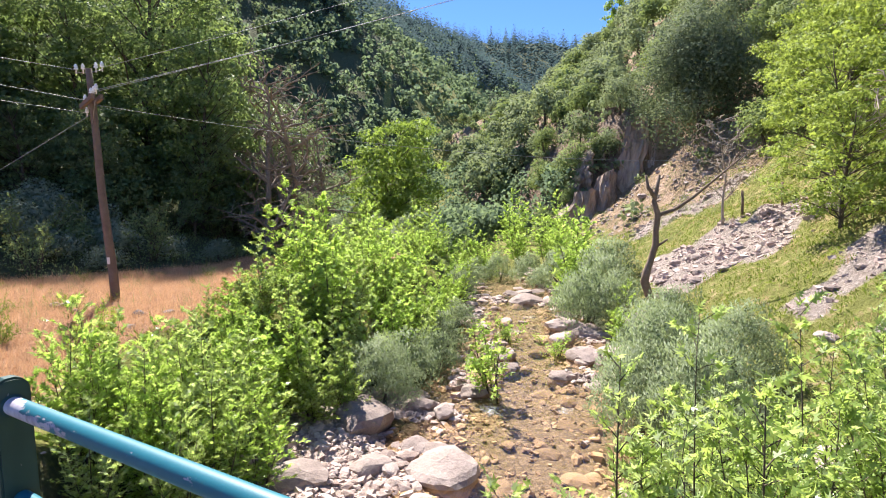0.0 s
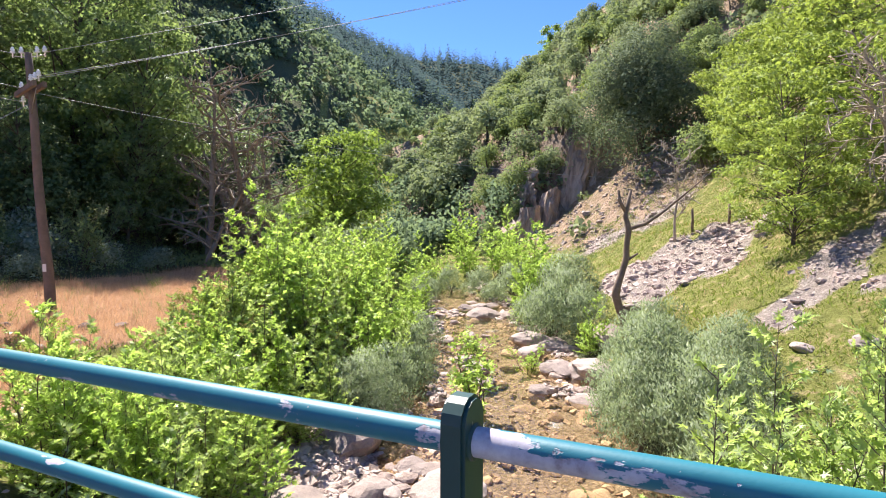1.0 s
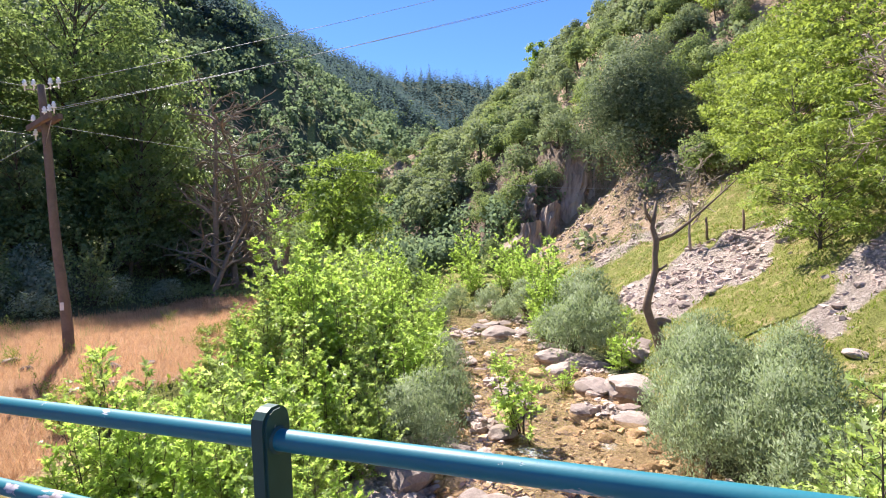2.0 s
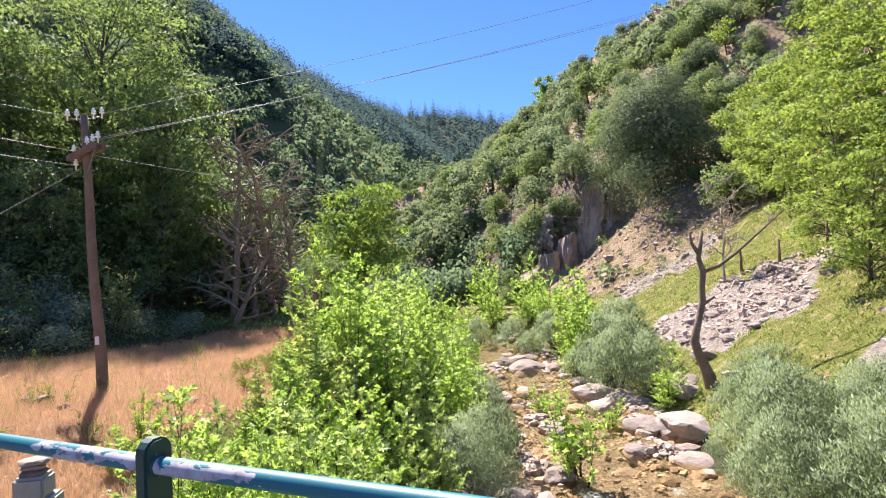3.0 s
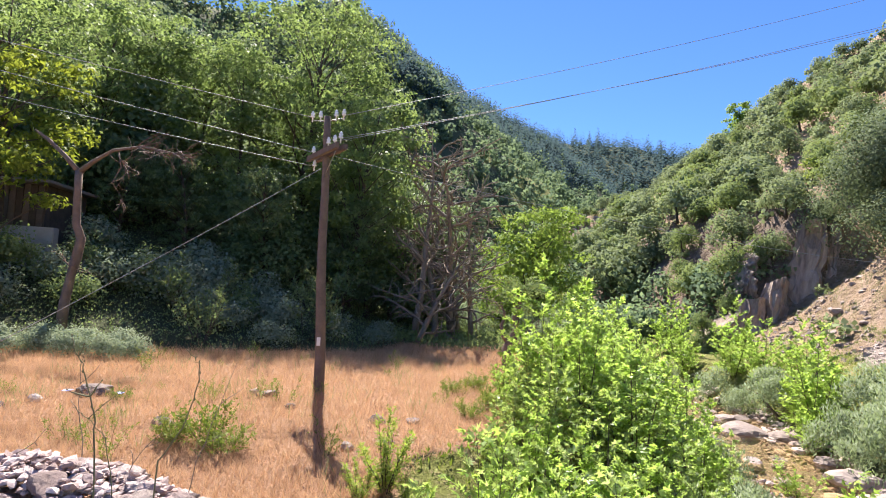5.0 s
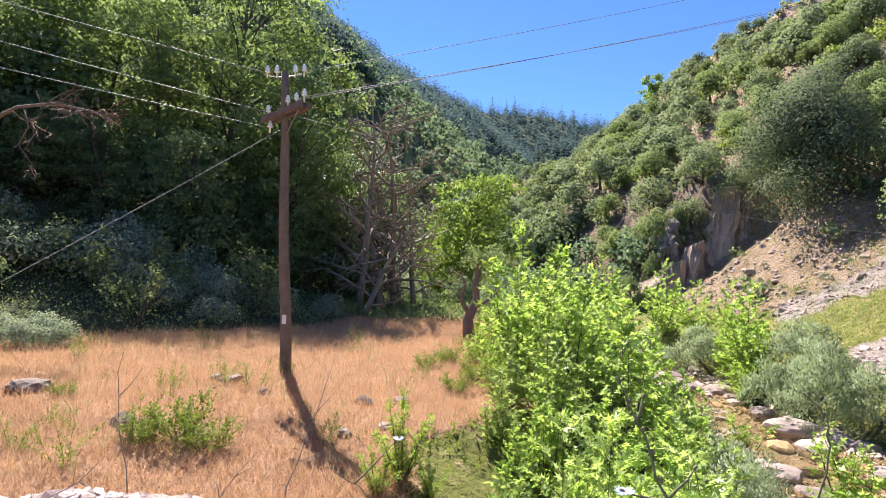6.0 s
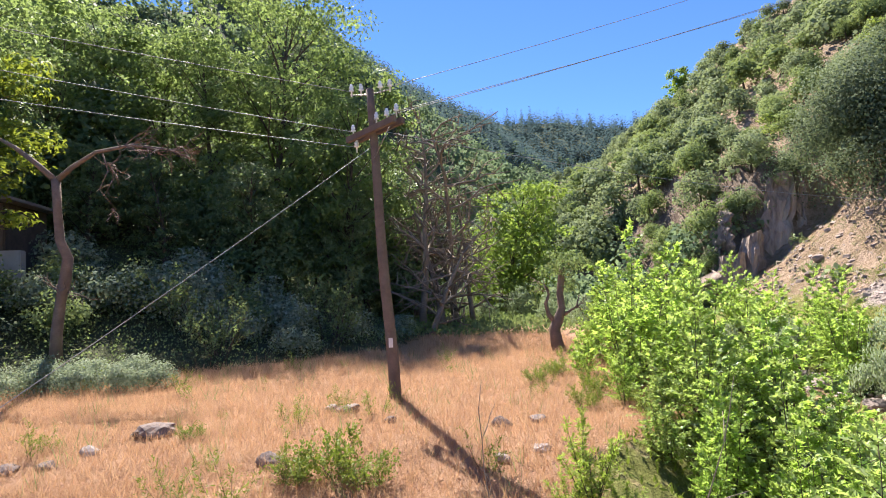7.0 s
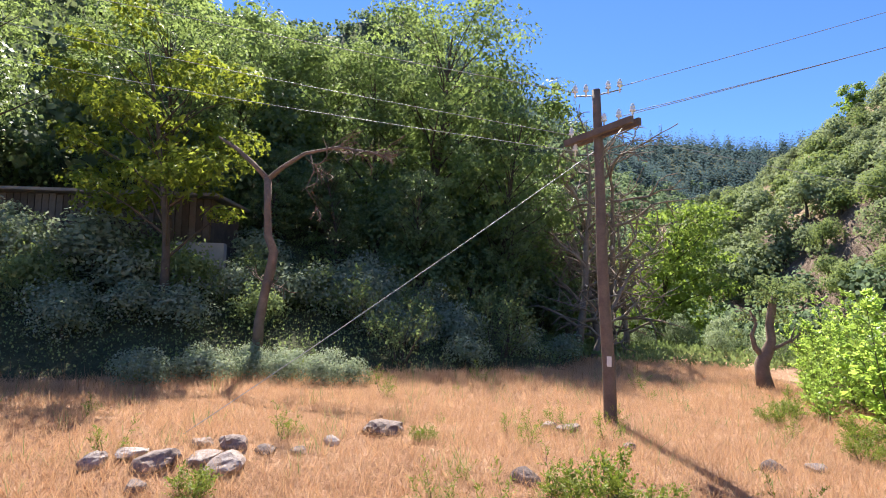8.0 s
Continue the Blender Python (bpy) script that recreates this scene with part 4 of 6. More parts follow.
def build_railing():
    rail = thing("bridge_railing", "blue-green painted steel tube railing with chipped paint on the bridge", "railing", m=Matrix.Translation(RAIL_A) @ pose(0, 0, 0, 0, 0, rail_turn))
    inv = rail.matrix_basis.inverted()
    tops = [inv @ p for p in (RAIL_A, RAIL_B, RAIL_C, RAIL_D)]
    step = tops[1] - tops[0]
    tops = [tops[0] - step, tops[0] - step * 2] + tops
    post_me = None
    for p in tops:
        if post_me is None:
            bm = bmesh.new()
            strap_post(bm)
            ob = part("post", bm, POST_PAINT, rail, "dark green flat steel post with a rounded head")
            post_me = ob.data
        else:
            ob = part("post", post_me, None, rail, "dark green flat steel post with a rounded head")
        ob.location = p
        w = Wood()
        w.tube([(-0.026, 0, -0.077), (0.026, 0, -0.077)], [0.031, 0.031], 18)
        part("collar", w.mesh("collar", POST_PAINT), None, ob)
    chain = sorted(tops, key=lambda p: p.x)
    for name, drop, rad in (("top_tube", 0.077, 0.0245), ("middle_tube", 0.337, 0.0235), ("lower_tube", 0.64, 0.0235)):
        pts = [Vector((p.x, p.y, p.z - drop)) for p in chain]
        head = pts[0] + (pts[0] - pts[1]).normalized() * 0.4
        tail = pts[-1] + (pts[-1] - pts[-2]).normalized() * 0.09
        w = Wood()
        w.tube([head] + pts + [tail], [rad] * (len(pts) + 2), 20)
        part(name, w.mesh(name, RAIL_PAINT), None, rail, "blue-green paint flaked down to pale primer")
    return rail


railing = build_railing()

# ---------------------------------------------------------------- pole and wires
POLE = Vector((-10.40, 17.87, -1.30))
POLE_TOP = Vector((-10.69, 17.95, 5.47))


def lathe(bm, profile, sides=10, at=(0, 0, 0)):
    rings = []
    for r, z in profile:
        rings.append([bm.verts.new((at[0] + r * math.cos(6.2832 * k / sides), at[1] + r * math.sin(6.2832 * k / sides), at[2] + z)) for k in range(sides)])
    for a, b in zip(rings, rings[1:]):
        for k in range(sides):
            bm.faces.new((a[k], a[(k + 1) % sides], b[(k + 1) % sides], b[k]))
    bm.faces.new(list(reversed(rings[0])))
    bm.faces.new(rings[-1])


def build_pole():
    pole = thing("utility_pole", "weathered brown wooden pole with crossarm and white insulators in the meadow", "utility pole", m=Matrix.Translation(POLE))
    top = POLE_TOP - POLE
    w = Wood()
    pts, rad = [], []
    for i in range(15):
        u = i / 14
        wob = 0.035 * math.sin(u * 9) * (1 - u)
        pts.append(Vector((top.x * u + wob, top.y * u + 0.5 * wob, -0.4 + (top.z + 0.4) * u)))
        rad.append(0.135 - 0.05 * u)
    w.tube(pts, rad, 14)
    part("shaft", w.mesh("shaft", POLE_WOOD), None, pole, "slightly bent tapered timber shaft")
    arm_c = Vector((-10.62, 17.82, 4.50)) - POLE
    arm_way = Vector((0.63, -0.77, 0.02)).normalized()
    turn = Matrix.Translation(arm_c) @ arm_way.to_track_quat("X", "Z").to_matrix().to_4x4()
    for s in (-0.105, 0.105):
        bm = bmesh.new()
        box(bm, (-0.95, s - 0.045, -0.07), (0.95, s + 0.045, 0.07), 0.008)
        arm = part("crossarm", bm, POLE_WOOD, pole, "squared timber crossarm")
        arm.matrix_basis = turn
    insul = bmesh.new()
    lathe(insul, [(0.018, -0.12), (0.018, 0.0), (0.055, 0.005), (0.06, 0.04), (0.035, 0.055), (0.05, 0.075), (0.052, 0.105), (0.03, 0.125), (0.034, 0.15), (0.015, 0.165)], 12)
    ins_me = bpy.data.meshes.new("insulator")
    insul.to_mesh(ins_me)
    insul.free()
    ins_me.materials.append(PORCELAIN)
    ins_me.shade_smooth()
    spots = []
    for u, lift in ((-0.86, 0.19), (-0.74, -0.2), (0.52, 0.19), (0.87, 0.19), (0.12, 0.22)):
        spots.append(turn @ Vector((u, 0.0, lift)))
    tp = Vector((top.x, top.y, top.z))
    bracket = Wood()
    bracket.tube([tp + Vector((-0.45, 0.12, -0.08)), tp + Vector((0.0, 0.06, -0.1)), tp + Vector((0.5, -0.14, -0.06))], [0.014] * 3, 6)
    part("top_bracket", bracket.mesh("top_bracket", STEEL), None, pole, "thin steel bracket at the pole head")
    for dx, dy in ((-0.42, 0.11), (-0.2, 0.08), (0.24, -0.05), (0.46, -0.13)):
        spots.append(tp + Vector((dx, dy, 0.0)))
    for p in spots:
        o = part("insulator", ins_me, None, pole, "white porcelain insulator")
        o.location = p
    braces = Wood()
    braces.tube([turn @ Vector((0.6, 0.0, -0.06)), Vector((top.x * 0.8, top.y * 0.8 - 0.1, arm_c.z - 0.6))], [0.012, 0.012], 5)
    part("brace", braces.mesh("brace", STEEL), None, pole)
    bm = bmesh.new()
    box(bm, (-0.045, -0.006, -0.1), (0.045, 0.006, 0.1), 0.003)
    pl = part("marker_plate", bm, PLATE, pole, "small pale metal plate nailed to the shaft")
    pl.location = Vector((-0.04, -0.13, 1.18))
    return pole, [POLE + p for p in spots]


pole, ins_spots = build_pole()


def build_wire(name, a, b, sag, label, radius=0.008, category="power line"):
    w = Wood()
    a, b = Vector(a), Vector(b)
    pts = [a.lerp(b, i / 40) - Vector((0, 0, sag * 4 * (i / 40) * (1 - i / 40))) for i in range(41)]
    w.tube(pts, [radius] * 41, 5)
    ob = new(name, w.mesh(name, WIRE))
    return tagged(ob, label, category, "wires on the pole" if category == "power line" else "")


# three conductors run back over the road to the left, three climb away to the right
LEFT_END, RIGHT_END = Vector((-50, 15.6, 14.0)), Vector((31, 31.5, 21.6))
for spot, twin, dl, dr in ((0, 2, (0, 0, 0.6), (0, 0, 0)), (1, 3, (0, 0.5, -1.2), (0.6, 0.9, 0.2)), (5, 8, (0, -7.0, -0.5), (0.5, 2.0, 2.6))):
    build_wire("power_line", ins_spots[spot], LEFT_END + Vector(dl), 0.6, "bare aluminium conductor strung from the wooden pole")
    build_wire("power_line", ins_spots[twin], RIGHT_END + Vector(dr), 0.8, "bare aluminium conductor strung from the wooden pole")
build_wire("service_line", ins_spots[2] - Vector((0, 0, 0.35)), (19, 27.5, 3.3), 0.9, "thin dark line sagging low across the valley", 0.006, "service line")
build_wire("stay_wire", POLE_TOP - Vector((-0.03, 0, 1.27)), (-17.2, 14.2, H(-17.2, 14.2)), 0.05, "steel stay wire from the pole to the meadow", 0.008, "stay wire")

# ---------------------------------------------------------------- plants by the stream
def plant(name, label, category, meshes, group, names=("stem", "foliage")):
    """The first of a kind, with its parts; it is put in place, or copied, afterwards."""
    ob = thing(name, label, category, group)
    if len(meshes) == 3:
        names = ("stem", "twig_spray", "foliage")
    for n, me in zip(names, meshes):
        for one in me if isinstance(me, list) else [me]:
            tagged(part(n, one, None, ob), kind="stuff" if n == "twig_spray" else "")
    return ob


def spread_copies(protos, spots, rng):
    """Each spot (x, y, height) takes one of the first-built plants, the first few those themselves. protos: (thing, its height)."""
    used = set()
    for i, (x, y, h, *rest) in enumerate(spots):
        k = rng.randint(len(protos)) if i >= len(protos) else i
        ob, own = protos[k]
        m = place(x, y, rng.uniform(0, 360), h / own, -0.03, rng.uniform(-4, 4), rest[0] if rest else rng.uniform(0.9, 1.15))
        if k in used:
            copy_thing(ob, m @ Matrix.Diagonal((*[1 / q for q in ob.scale], 1)))
        else:
            ob.matrix_basis = m
            used.add(k)


rng = np.random.RandomState(11)
sap = []
far_sap = []
for k, (ld, wh, pb) in enumerate(((6, 22, 20), (6, 21, 20), (6, 22, 24), (6, 22, 24))):
    me = sapling_meshes(40 + k, 2.6, 1.2, ld, wh, pb, 0.105 if k < 2 else 0.102, "deep" if k < 2 else "palmate", PALE_PLANE if k % 2 else PLANE_LEAF)
    sap.append((plant("plane_sapling", "young plane tree with bright green lobed leaves on the stream bank", "sapling", me, "plane saplings along the stream"), 2.6))
for k in range(3):
    me = sapling_meshes(50 + k, 3.0, 1.4, 6, 21, 20, 0.128, "palmate", PLANE_LEAF)
    far_sap.append((plant("plane_sapling", "young plane tree with bright green lobed leaves on the stream bank", "sapling", me, "plane saplings along the stream"), 3.0))
sapling_spots = [
    (-6.2, 12.6, 1.2), (-6.1, 14.1, 1.3), (-5.8, 15.3, 1.4), (-5.9, 16.5, 1.2), (-5.5, 17.3, 1.5), (-6.3, 11.5, 1.1), (-5.0, 16.4, 1.6), (-4.9, 13.2, 1.5), (-5.9, 10.9, 1.4), (-4.4, 15.2, 1.5), (-5.3, 14.4, 1.5), (-3.9, 16.2, 1.5), (-3.0, 14.4, 1.2),
    (-5.9, 19.4, 1.3), (-5.5, 20.8, 1.3), (-4.9, 22.2, 1.4), (-3.8, 19.4, 1.5), (-4.2, 24.0, 1.5), (-2.4, 21.0, 1.4),
    (-6.0, 9.9, 2.35), (-5.4, 9.4, 2.4), (-5.5, 11.9, 2.0), (-5.5, 13.6, 2.2), (-4.7, 11.8, 2.4), (-5.2, 15.0, 2.3), (-5.0, 9.0, 2.2), (-5.9, 9.3, 2.2),
    (-6.4, 9.8, 2.45), (-5.0, 9.9, 2.55), (-6.2, 9.1, 2.45), (-5.6, 8.3, 1.86), (-4.6, 8.6, 1.96), (-4.8, 10.4, 2.45), (-5.7, 10.4, 2.35), (-4.4, 9.3, 2.25), (-2.9, 12.9, 2.06), (-3.9, 13.0, 2.45), (-3.9, 9.7, 2.06), (-5.3, 11.2, 2.35), (-4.2, 11.0, 2.25),
    (-3.5, 12.4, 2.16), (-4.9, 12.6, 2.45), (-3.3, 13.8, 2.3), (-4.4, 14.0, 2.7), (-2.7, 15.1, 2.4), (-3.6, 15.4, 2.9), (-2.0, 16.4, 2.3), (-3.2, 17.0, 2.9),
    (-4.3, 16.6, 2.8), (-5.07, 18.3, 3.6), (-4.1, 18.8, 3.2), (-2.5, 18.3, 2.9), (-1.1, 17.4, 2.1), (-1.4, 19.0, 2.5), (-3.0, 20.0, 3.0), (-0.7, 20.6, 2.4),
    (-2.0, 22.0, 2.8), (-0.2, 23.2, 2.4), (-4.6, 20.6, 2.6), (-3.4, 22.6, 2.8), (-1.5, 24.5, 2.8), (-3.2, 25.6, 2.8), (0.2, 26.2, 2.6), (-1.6, 27.6, 2.9),
    (0.6, 29.2, 2.6), (-0.9, 31.0, 2.9), (1.2, 33.0, 2.8), (-0.2, 36.0, 3.2), (1.6, 38.0, 3.0), (3.4, 40.0, 3.4), (0.8, 41.5, 3.6),
    (0.6, 5.8, 3.6), (1.4, 6.3, 3.9), (2.3, 6.0, 3.9), (3.1, 6.9, 3.3), (1.9, 7.4, 2.7), (3.9, 6.6, 3.3), (4.7, 7.4, 3.0), (2.8, 7.8, 2.6), (5.3, 8.6, 2.4), (1.5, 5.2, 3.6), (3.2, 5.6, 3.7), (4.8, 5.8, 3.4), (4.2, 5.0, 3.5), (2.4, 4.9, 3.4), (0.7, 4.7, 3.0),
    (5.3, 18.7, 2.2), (6.2, 27.1, 4.3), (6.4, 28.2, 3.8), (5.4, 26.0, 3.0), (7.3, 29.5, 3.6), (8.3, 38.6, 4.2), (6.8, 36.0, 3.8), (5.6, 39.5, 4.0), (7.2, 33.0, 3.4), (3.0, 43.0, 4.2), (6.0, 44.0, 4.4),
]
big = []
for k in range(2):
    me = sapling_meshes(46 + k, 3.0, 1.1, 8, 25, 16, 0.092, "deep", PALE_PLANE, flat=0.4)
    big.append((plant("plane_sapling", "young plane tree with large pale green lobed leaves by the bridge", "sapling", me, "plane saplings along the stream"), 3.0))
spread_copies(big, [p for p in sapling_spots if p[1] < 9 and p[0] > 0], rng)
spread_copies(sap[:2], [p for p in sapling_spots if p[1] < 11 and not (p[1] < 9 and p[0] > 0)], rng)
spread_copies(sap[2:], [p for p in sapling_spots if 11 <= p[1] < 18], rng)
spread_copies(far_sap, [p for p in sapling_spots if p[1] >= 18], rng)

wil = []
for k in range(5):
    me = bush_meshes(60 + k, 2.3, 1.35, 11000 if k < 3 else 3600, 0.078 if k < 3 else 0.125, WILLOW_LEAF, count=46, shape="narrow", stray=0.7, squash=0.9, low=0.16)
    wil.append((plant("willow_shrub", "rounded grey-green willow shrub beside the stream", "shrub", me, "willows along the stream", ("stem", "foliage")), 2.3))
willow_spots = [
    (-2.2, 13.8, 1.9), (-1.7, 15.2, 1.8), (-0.9, 16.6, 1.7), (-0.6, 18.6, 1.6), (0.1, 21.8, 1.5),
    (3.0, 11.3, 2.5), (3.9, 12.3, 2.7), (4.6, 13.9, 2.4), (3.6, 9.9, 2.4), (3.2, 8.9, 2.0), (5.0, 11.6, 2.0),
    (5.0, 21.4, 2.6), (5.9, 20.6, 2.3), (6.3, 23.0, 2.6), (5.2, 24.0, 2.5), (7.0, 25.0, 2.6), (5.6, 32.2, 1.7), (6.6, 31.2, 2.4), (5.4, 34.5, 2.2), (3.9, 37.4, 2.3), (6.4, 30.0, 2.3), (2.0, 36.0, 2.0), (1.4, 31.0, 1.9), (0.6, 27.6, 1.8),
    (-6.6, 38.5, 1.5), (-3.6, 35.0, 1.6), (-4.2, 40.5, 2.2), (-2.4, 38.4, 2.4), (-7.6, 43.5, 2.0), (-3.4, 45.5, 2.6), (-8.0, 47.5, 2.6), (-5.6, 49.5, 3.0), (-2.6, 31.6, 1.7),
]
spread_copies(wil[:3], [p for p in willow_spots if p[1] < 14.5], rng)
spread_copies(wil[3:], [p for p in willow_spots if p[1] >= 14.5], rng)

me = shrub_meshes(71, 1.5, 0.9, 7, 9, 7, 0.10, "palmate", PLANE_LEAF)
mid_sapling = plant("plane_seedling", "small yellow-green plane seedling among stones in mid-stream", "sapling", me, "seedlings")
mid_sapling.matrix_basis = place(0.62, 14.6, 40, 1.35, 0, 0, 1.25)
for x, y, s in ((1.9, 20.2, 0.55), (2.9, 17.9, 0.5)):
    copy_thing(mid_sapling, place(x, y, rng.uniform(0, 360), s, 0, 0, 1.0))
me = shrub_meshes(75, 1.3, 0.36, 11, 20, 11, 0.062, "narrow", SLIM_LEAF, stem_r=0.009, bare=0.02, upright=0.8)
slim_bush = plant("slim_bush", "slender upright bush with small narrow green leaves by the road", "bush", me, "bushes by the road")
slim_bush.matrix_basis = place(-7.7, 12.45, 0, 0.92, 0, 0, 1.2)
copy_thing(slim_bush, place(-8.0, 12.15, 70, 0.5, 0, 0, 1.3))
copy_thing(slim_bush, place(-7.35, 12.2, 150, 0.45, 0, 0, 1.3))
me = shrub_meshes(73, 0.75, 0.8, 16, 9, 11, 0.05, "oval", GREEN_HERB, stem_r=0.006, bare=0.02)
low_bush = plant("meadow_bush", "low bright green bush in the dry meadow", "bush", me, "bushes in the meadow")
low_bush.matrix_basis = place(-10.9, 13.5, 0, 0.95)
for x, y, s in ((-10.4, 13.2, 0.7), (-11.4, 13.3, 0.6), (-6.7, 16.4, 0.6), (-6.2, 17.4, 0.7), (-15.8, 12.5, 0.6), (-7.2, 18.6, 0.55), (-6.6, 19.4, 0.6), (-13.6, 15.2, 0.4)):
    copy_thing(low_bush, place(x, y, rng.uniform(0, 360), s, 0, 0, 1.2))

# ---------------------------------------------------------------- trees of the valley
def stand(protos, spots, rng):
    """Trees by place and by the height of their tops over the road: (x, y, top, width)."""
    spread_copies(protos, [(x, y, top - H(x, y), wide) for x, y, top, wide in spots], rng)


me = broadleaf_meshes(81, 10.6, 4.3, 0.2, 9000, 0.26, "palmate", MID_LEAF, low=0.1, sprays=74, lean=(0.34, 0.05), waist=0.42, sizes=(0.20, 0.34))
tree_mid = plant("plane_tree", "bright green plane tree with a leaning trunk at the meadow's end", "tree", me, "", ("trunk", "crown"))
tree_mid.matrix_basis = place(-4.4, 47.6, 0, 1.0)

wood_rng = np.random.RandomState(23)
me = broadleaf_meshes(90, 17.0, 4.9, 0.26, 19000, 0.2, "palmate", TREE_LEAF, low=0.12, sprays=110, waist=0.6, sizes=(0.20, 0.34), core=0.03)
lead = plant("plane_tree", "tall plane tree with a sunlit crown at the wood's edge", "tree", me, "", ("trunk", "crown"))
lead.matrix_basis = place(-18.2, 37.2, 40, (1.3 + 1.12 * (H(-17.0, 33.8) + 15.7) - H(-18.2, 37.2)) / 17.0)
tall = []
for k, (hh, rr) in enumerate(((14.0, 4.2), (14.0, 4.4), (13.0, 3.9))):
    me = broadleaf_meshes(91 + k, hh, rr, 0.21, 12000 if k < 2 else 7500, 0.2, "palmate" if k == 0 else "clump", TREE_LEAF if k < 2 else SHADED_TREE_LEAF, low=0.14, sprays=80, waist=0.55, sizes=(0.18, 0.32), core=0.02)
    tall.append((plant("forest_tree", "tall dark green broadleaf tree on the shaded slope", "tree", me, "trees on the wooded slope", ("trunk", "crown")), hh))
stand(tall[:2], [(-21.2, 34.6, 15.2, 1.0), (-24.4, 35.4, 17.0, 1.05), (-27.0, 36.5, 18.0, 1.1), (-28.6, 33.2, 16.4, 1.05), (-32.4, 31.4, 17.4, 1.1), (-19.0, 39.5, 16.0, 1.0), (-14.2, 34.6, 12.4, 0.9), (-37.0, 34.0, 18.0, 1.0)], wood_rng)
stand(tall[2:], [(-21.2, 30.0, 7.9, 0.9), (-17.6, 31.0, 7.4, 0.9), (-14.0, 32.8, 6.6, 0.85), (-24.2, 29.4, 8.6, 0.95), (-13.6, 38.6, 12.0, 1.0), (-12.8, 43.0, 12.0, 1.0), (-11.0, 40.0, 8.0, 0.9), (-12.6, 48.0, 11.0, 1.0), (-13.4, 53.0, 10.5, 1.0), (-11.8, 57.5, 9.0, 0.9)], wood_rng)

me = broadleaf_meshes(94, 13.0, 3.9, 0.2, 5200, 0.19, "palmate", TREE_LEAF, low=0.5, sprays=64, waist=0.7, sizes=(0.18, 0.32), core=0.02)
high = plant("forest_tree", "tall tree with a high dark crown before the old shed", "tree", me, "trees on the wooded slope", ("trunk", "crown"))
stand([(high, 13.0)], [(-25.4, 24.4, 13.4, 0.95), (-30.8, 21.0, 13.5, 0.9), (-33.5, 17.5, 13.0, 1.0)], wood_rng)

fill = []
for k in range(2):
    me = bush_meshes(97 + k, 7.0, 3.2, 4200, 0.2, SHADED_TREE_LEAF, count=30, stray=0.6, low=0.16, shape="clump")
    fill.append((plant("understorey_tree", "low dark broadleaf tree filling the shaded wood", "tree", me, "low trees in the wood", ("trunk", "crown")), 7.0))
spread_copies(fill, [(-26.0, 33, 9), (-34, 33.5, 9), (-37, 26, 9), (-24.5, 31.5, 5.0), (-20, 32.5, 5.5), (-13.0, 34.8, 5.2), (-30.5, 31.4, 8), (-24, 34, 6), (-17.4, 31.0, 5.0), (-19.5, 35.5, 7), (-15.6, 37.5, 6.5), (-11.8, 38.6, 6), (-11.6, 44, 6), (-36.5, 21, 8), (-12.0, 36.0, 5.5), (-27.4, 29.5, 5), (-16.0, 35.5, 7.0), (-10.6, 41.0, 4.5)], wood_rng)

yel = broadleaf_meshes(95, 10.0, 3.6, 0.16, 6500, 0.2, "palmate", YELLOW_LEAF, low=0.36, sprays=40, waist=0.68, sizes=(0.18, 0.32), core=0.02)
yellow = plant("walnut_tree", "sunlit yellow-green broadleaf tree at the wood's edge", "tree", yel, "", ("trunk", "crown"))
yellow.matrix_basis = place(-23.4, 21.6, 60, 1.0)

deads = []
for k, (hh, rr) in enumerate(((10.5, 3.9), (9.5, 4.2))):
    w = dead_meshes(100 + k, hh, rr, 0.19, 17, (0.1, -0.05), 0.08, 2)
    t = thing("dead_tree", "leafless grey-brown dead tree tangled on the shaded slope", "dead tree", "dead trees on the slope")
    bare_parts(w, DEAD_BROWN, t)
    deads.append((t, hh))
spread_copies(deads, [(-10.2, 33.4, 11.4, 1.0), (-8.4, 36.0, 11.4, 1.0), (-10.6, 37.5, 12.2, 1.0), (-8.2, 40.0, 12.0, 1.0), (-9.8, 31.0, 6.4, 1.2), (-9.2, 34.2, 9.6, 1.1), (-7.4, 38.0, 9.0, 1.1)], wood_rng)

# trees on the right-hand slope
rt = []
for k in range(2):
    me = broadleaf_meshes(110 + k, 6.0, 2.7, 0.09, 8500, 0.118, "palmate", BRIGHT_LEAF, low=0.16, sprays=76, waist=0.55, sizes=(0.12, 0.24), core=0.02, stray=0.6)
    rt.append((plant("slope_tree", "light green many-stemmed tree on the stony slope", "tree", me, "trees on the right-hand slope", ("trunk", "crown")), 6.0))
spread_copies(rt, [(11.4, 17.2, 4.6), (13.6, 19.8, 6.0), (16.8, 24.0, 7.0), (15.0, 16.0, 7.0), (19.6, 29.0, 7.0), (17.8, 19.0, 8), (21.5, 25.0, 8.0), (17.5, 12.0, 8.0), (24.0, 32.0, 7.0), (20.8, 31.5, 7.5), (23.5, 28.0, 9.0)], rng)

oak, far_oak = [], []
for k in range(5):
    me = bush_meshes(120 + k, 4.0, 2.1, 2300, 0.165, OAK_LEAF if k % 2 == 0 else OLIVE_LEAF, count=17 + 3 * k, shape="clump", stray=0.42, depth=0.35)
    oak.append((plant("holm_oak", "rounded grey-green evergreen oak on the dry hillside", "tree", me, "evergreen oaks on the hillside", ("trunk", "crown")), 4.0))
for k in range(3):
    me = bush_meshes(128 + k, 4.0, 2.2, 1000, 0.28, OAK_LEAF if k % 2 else OLIVE_LEAF, count=17, shape="clump", stray=0.4, depth=0.3)
    far_oak.append((plant("holm_oak", "rounded grey-green evergreen oak on the dry hillside", "tree", me, "evergreen oaks on the hillside", ("trunk", "crown")), 4.0))
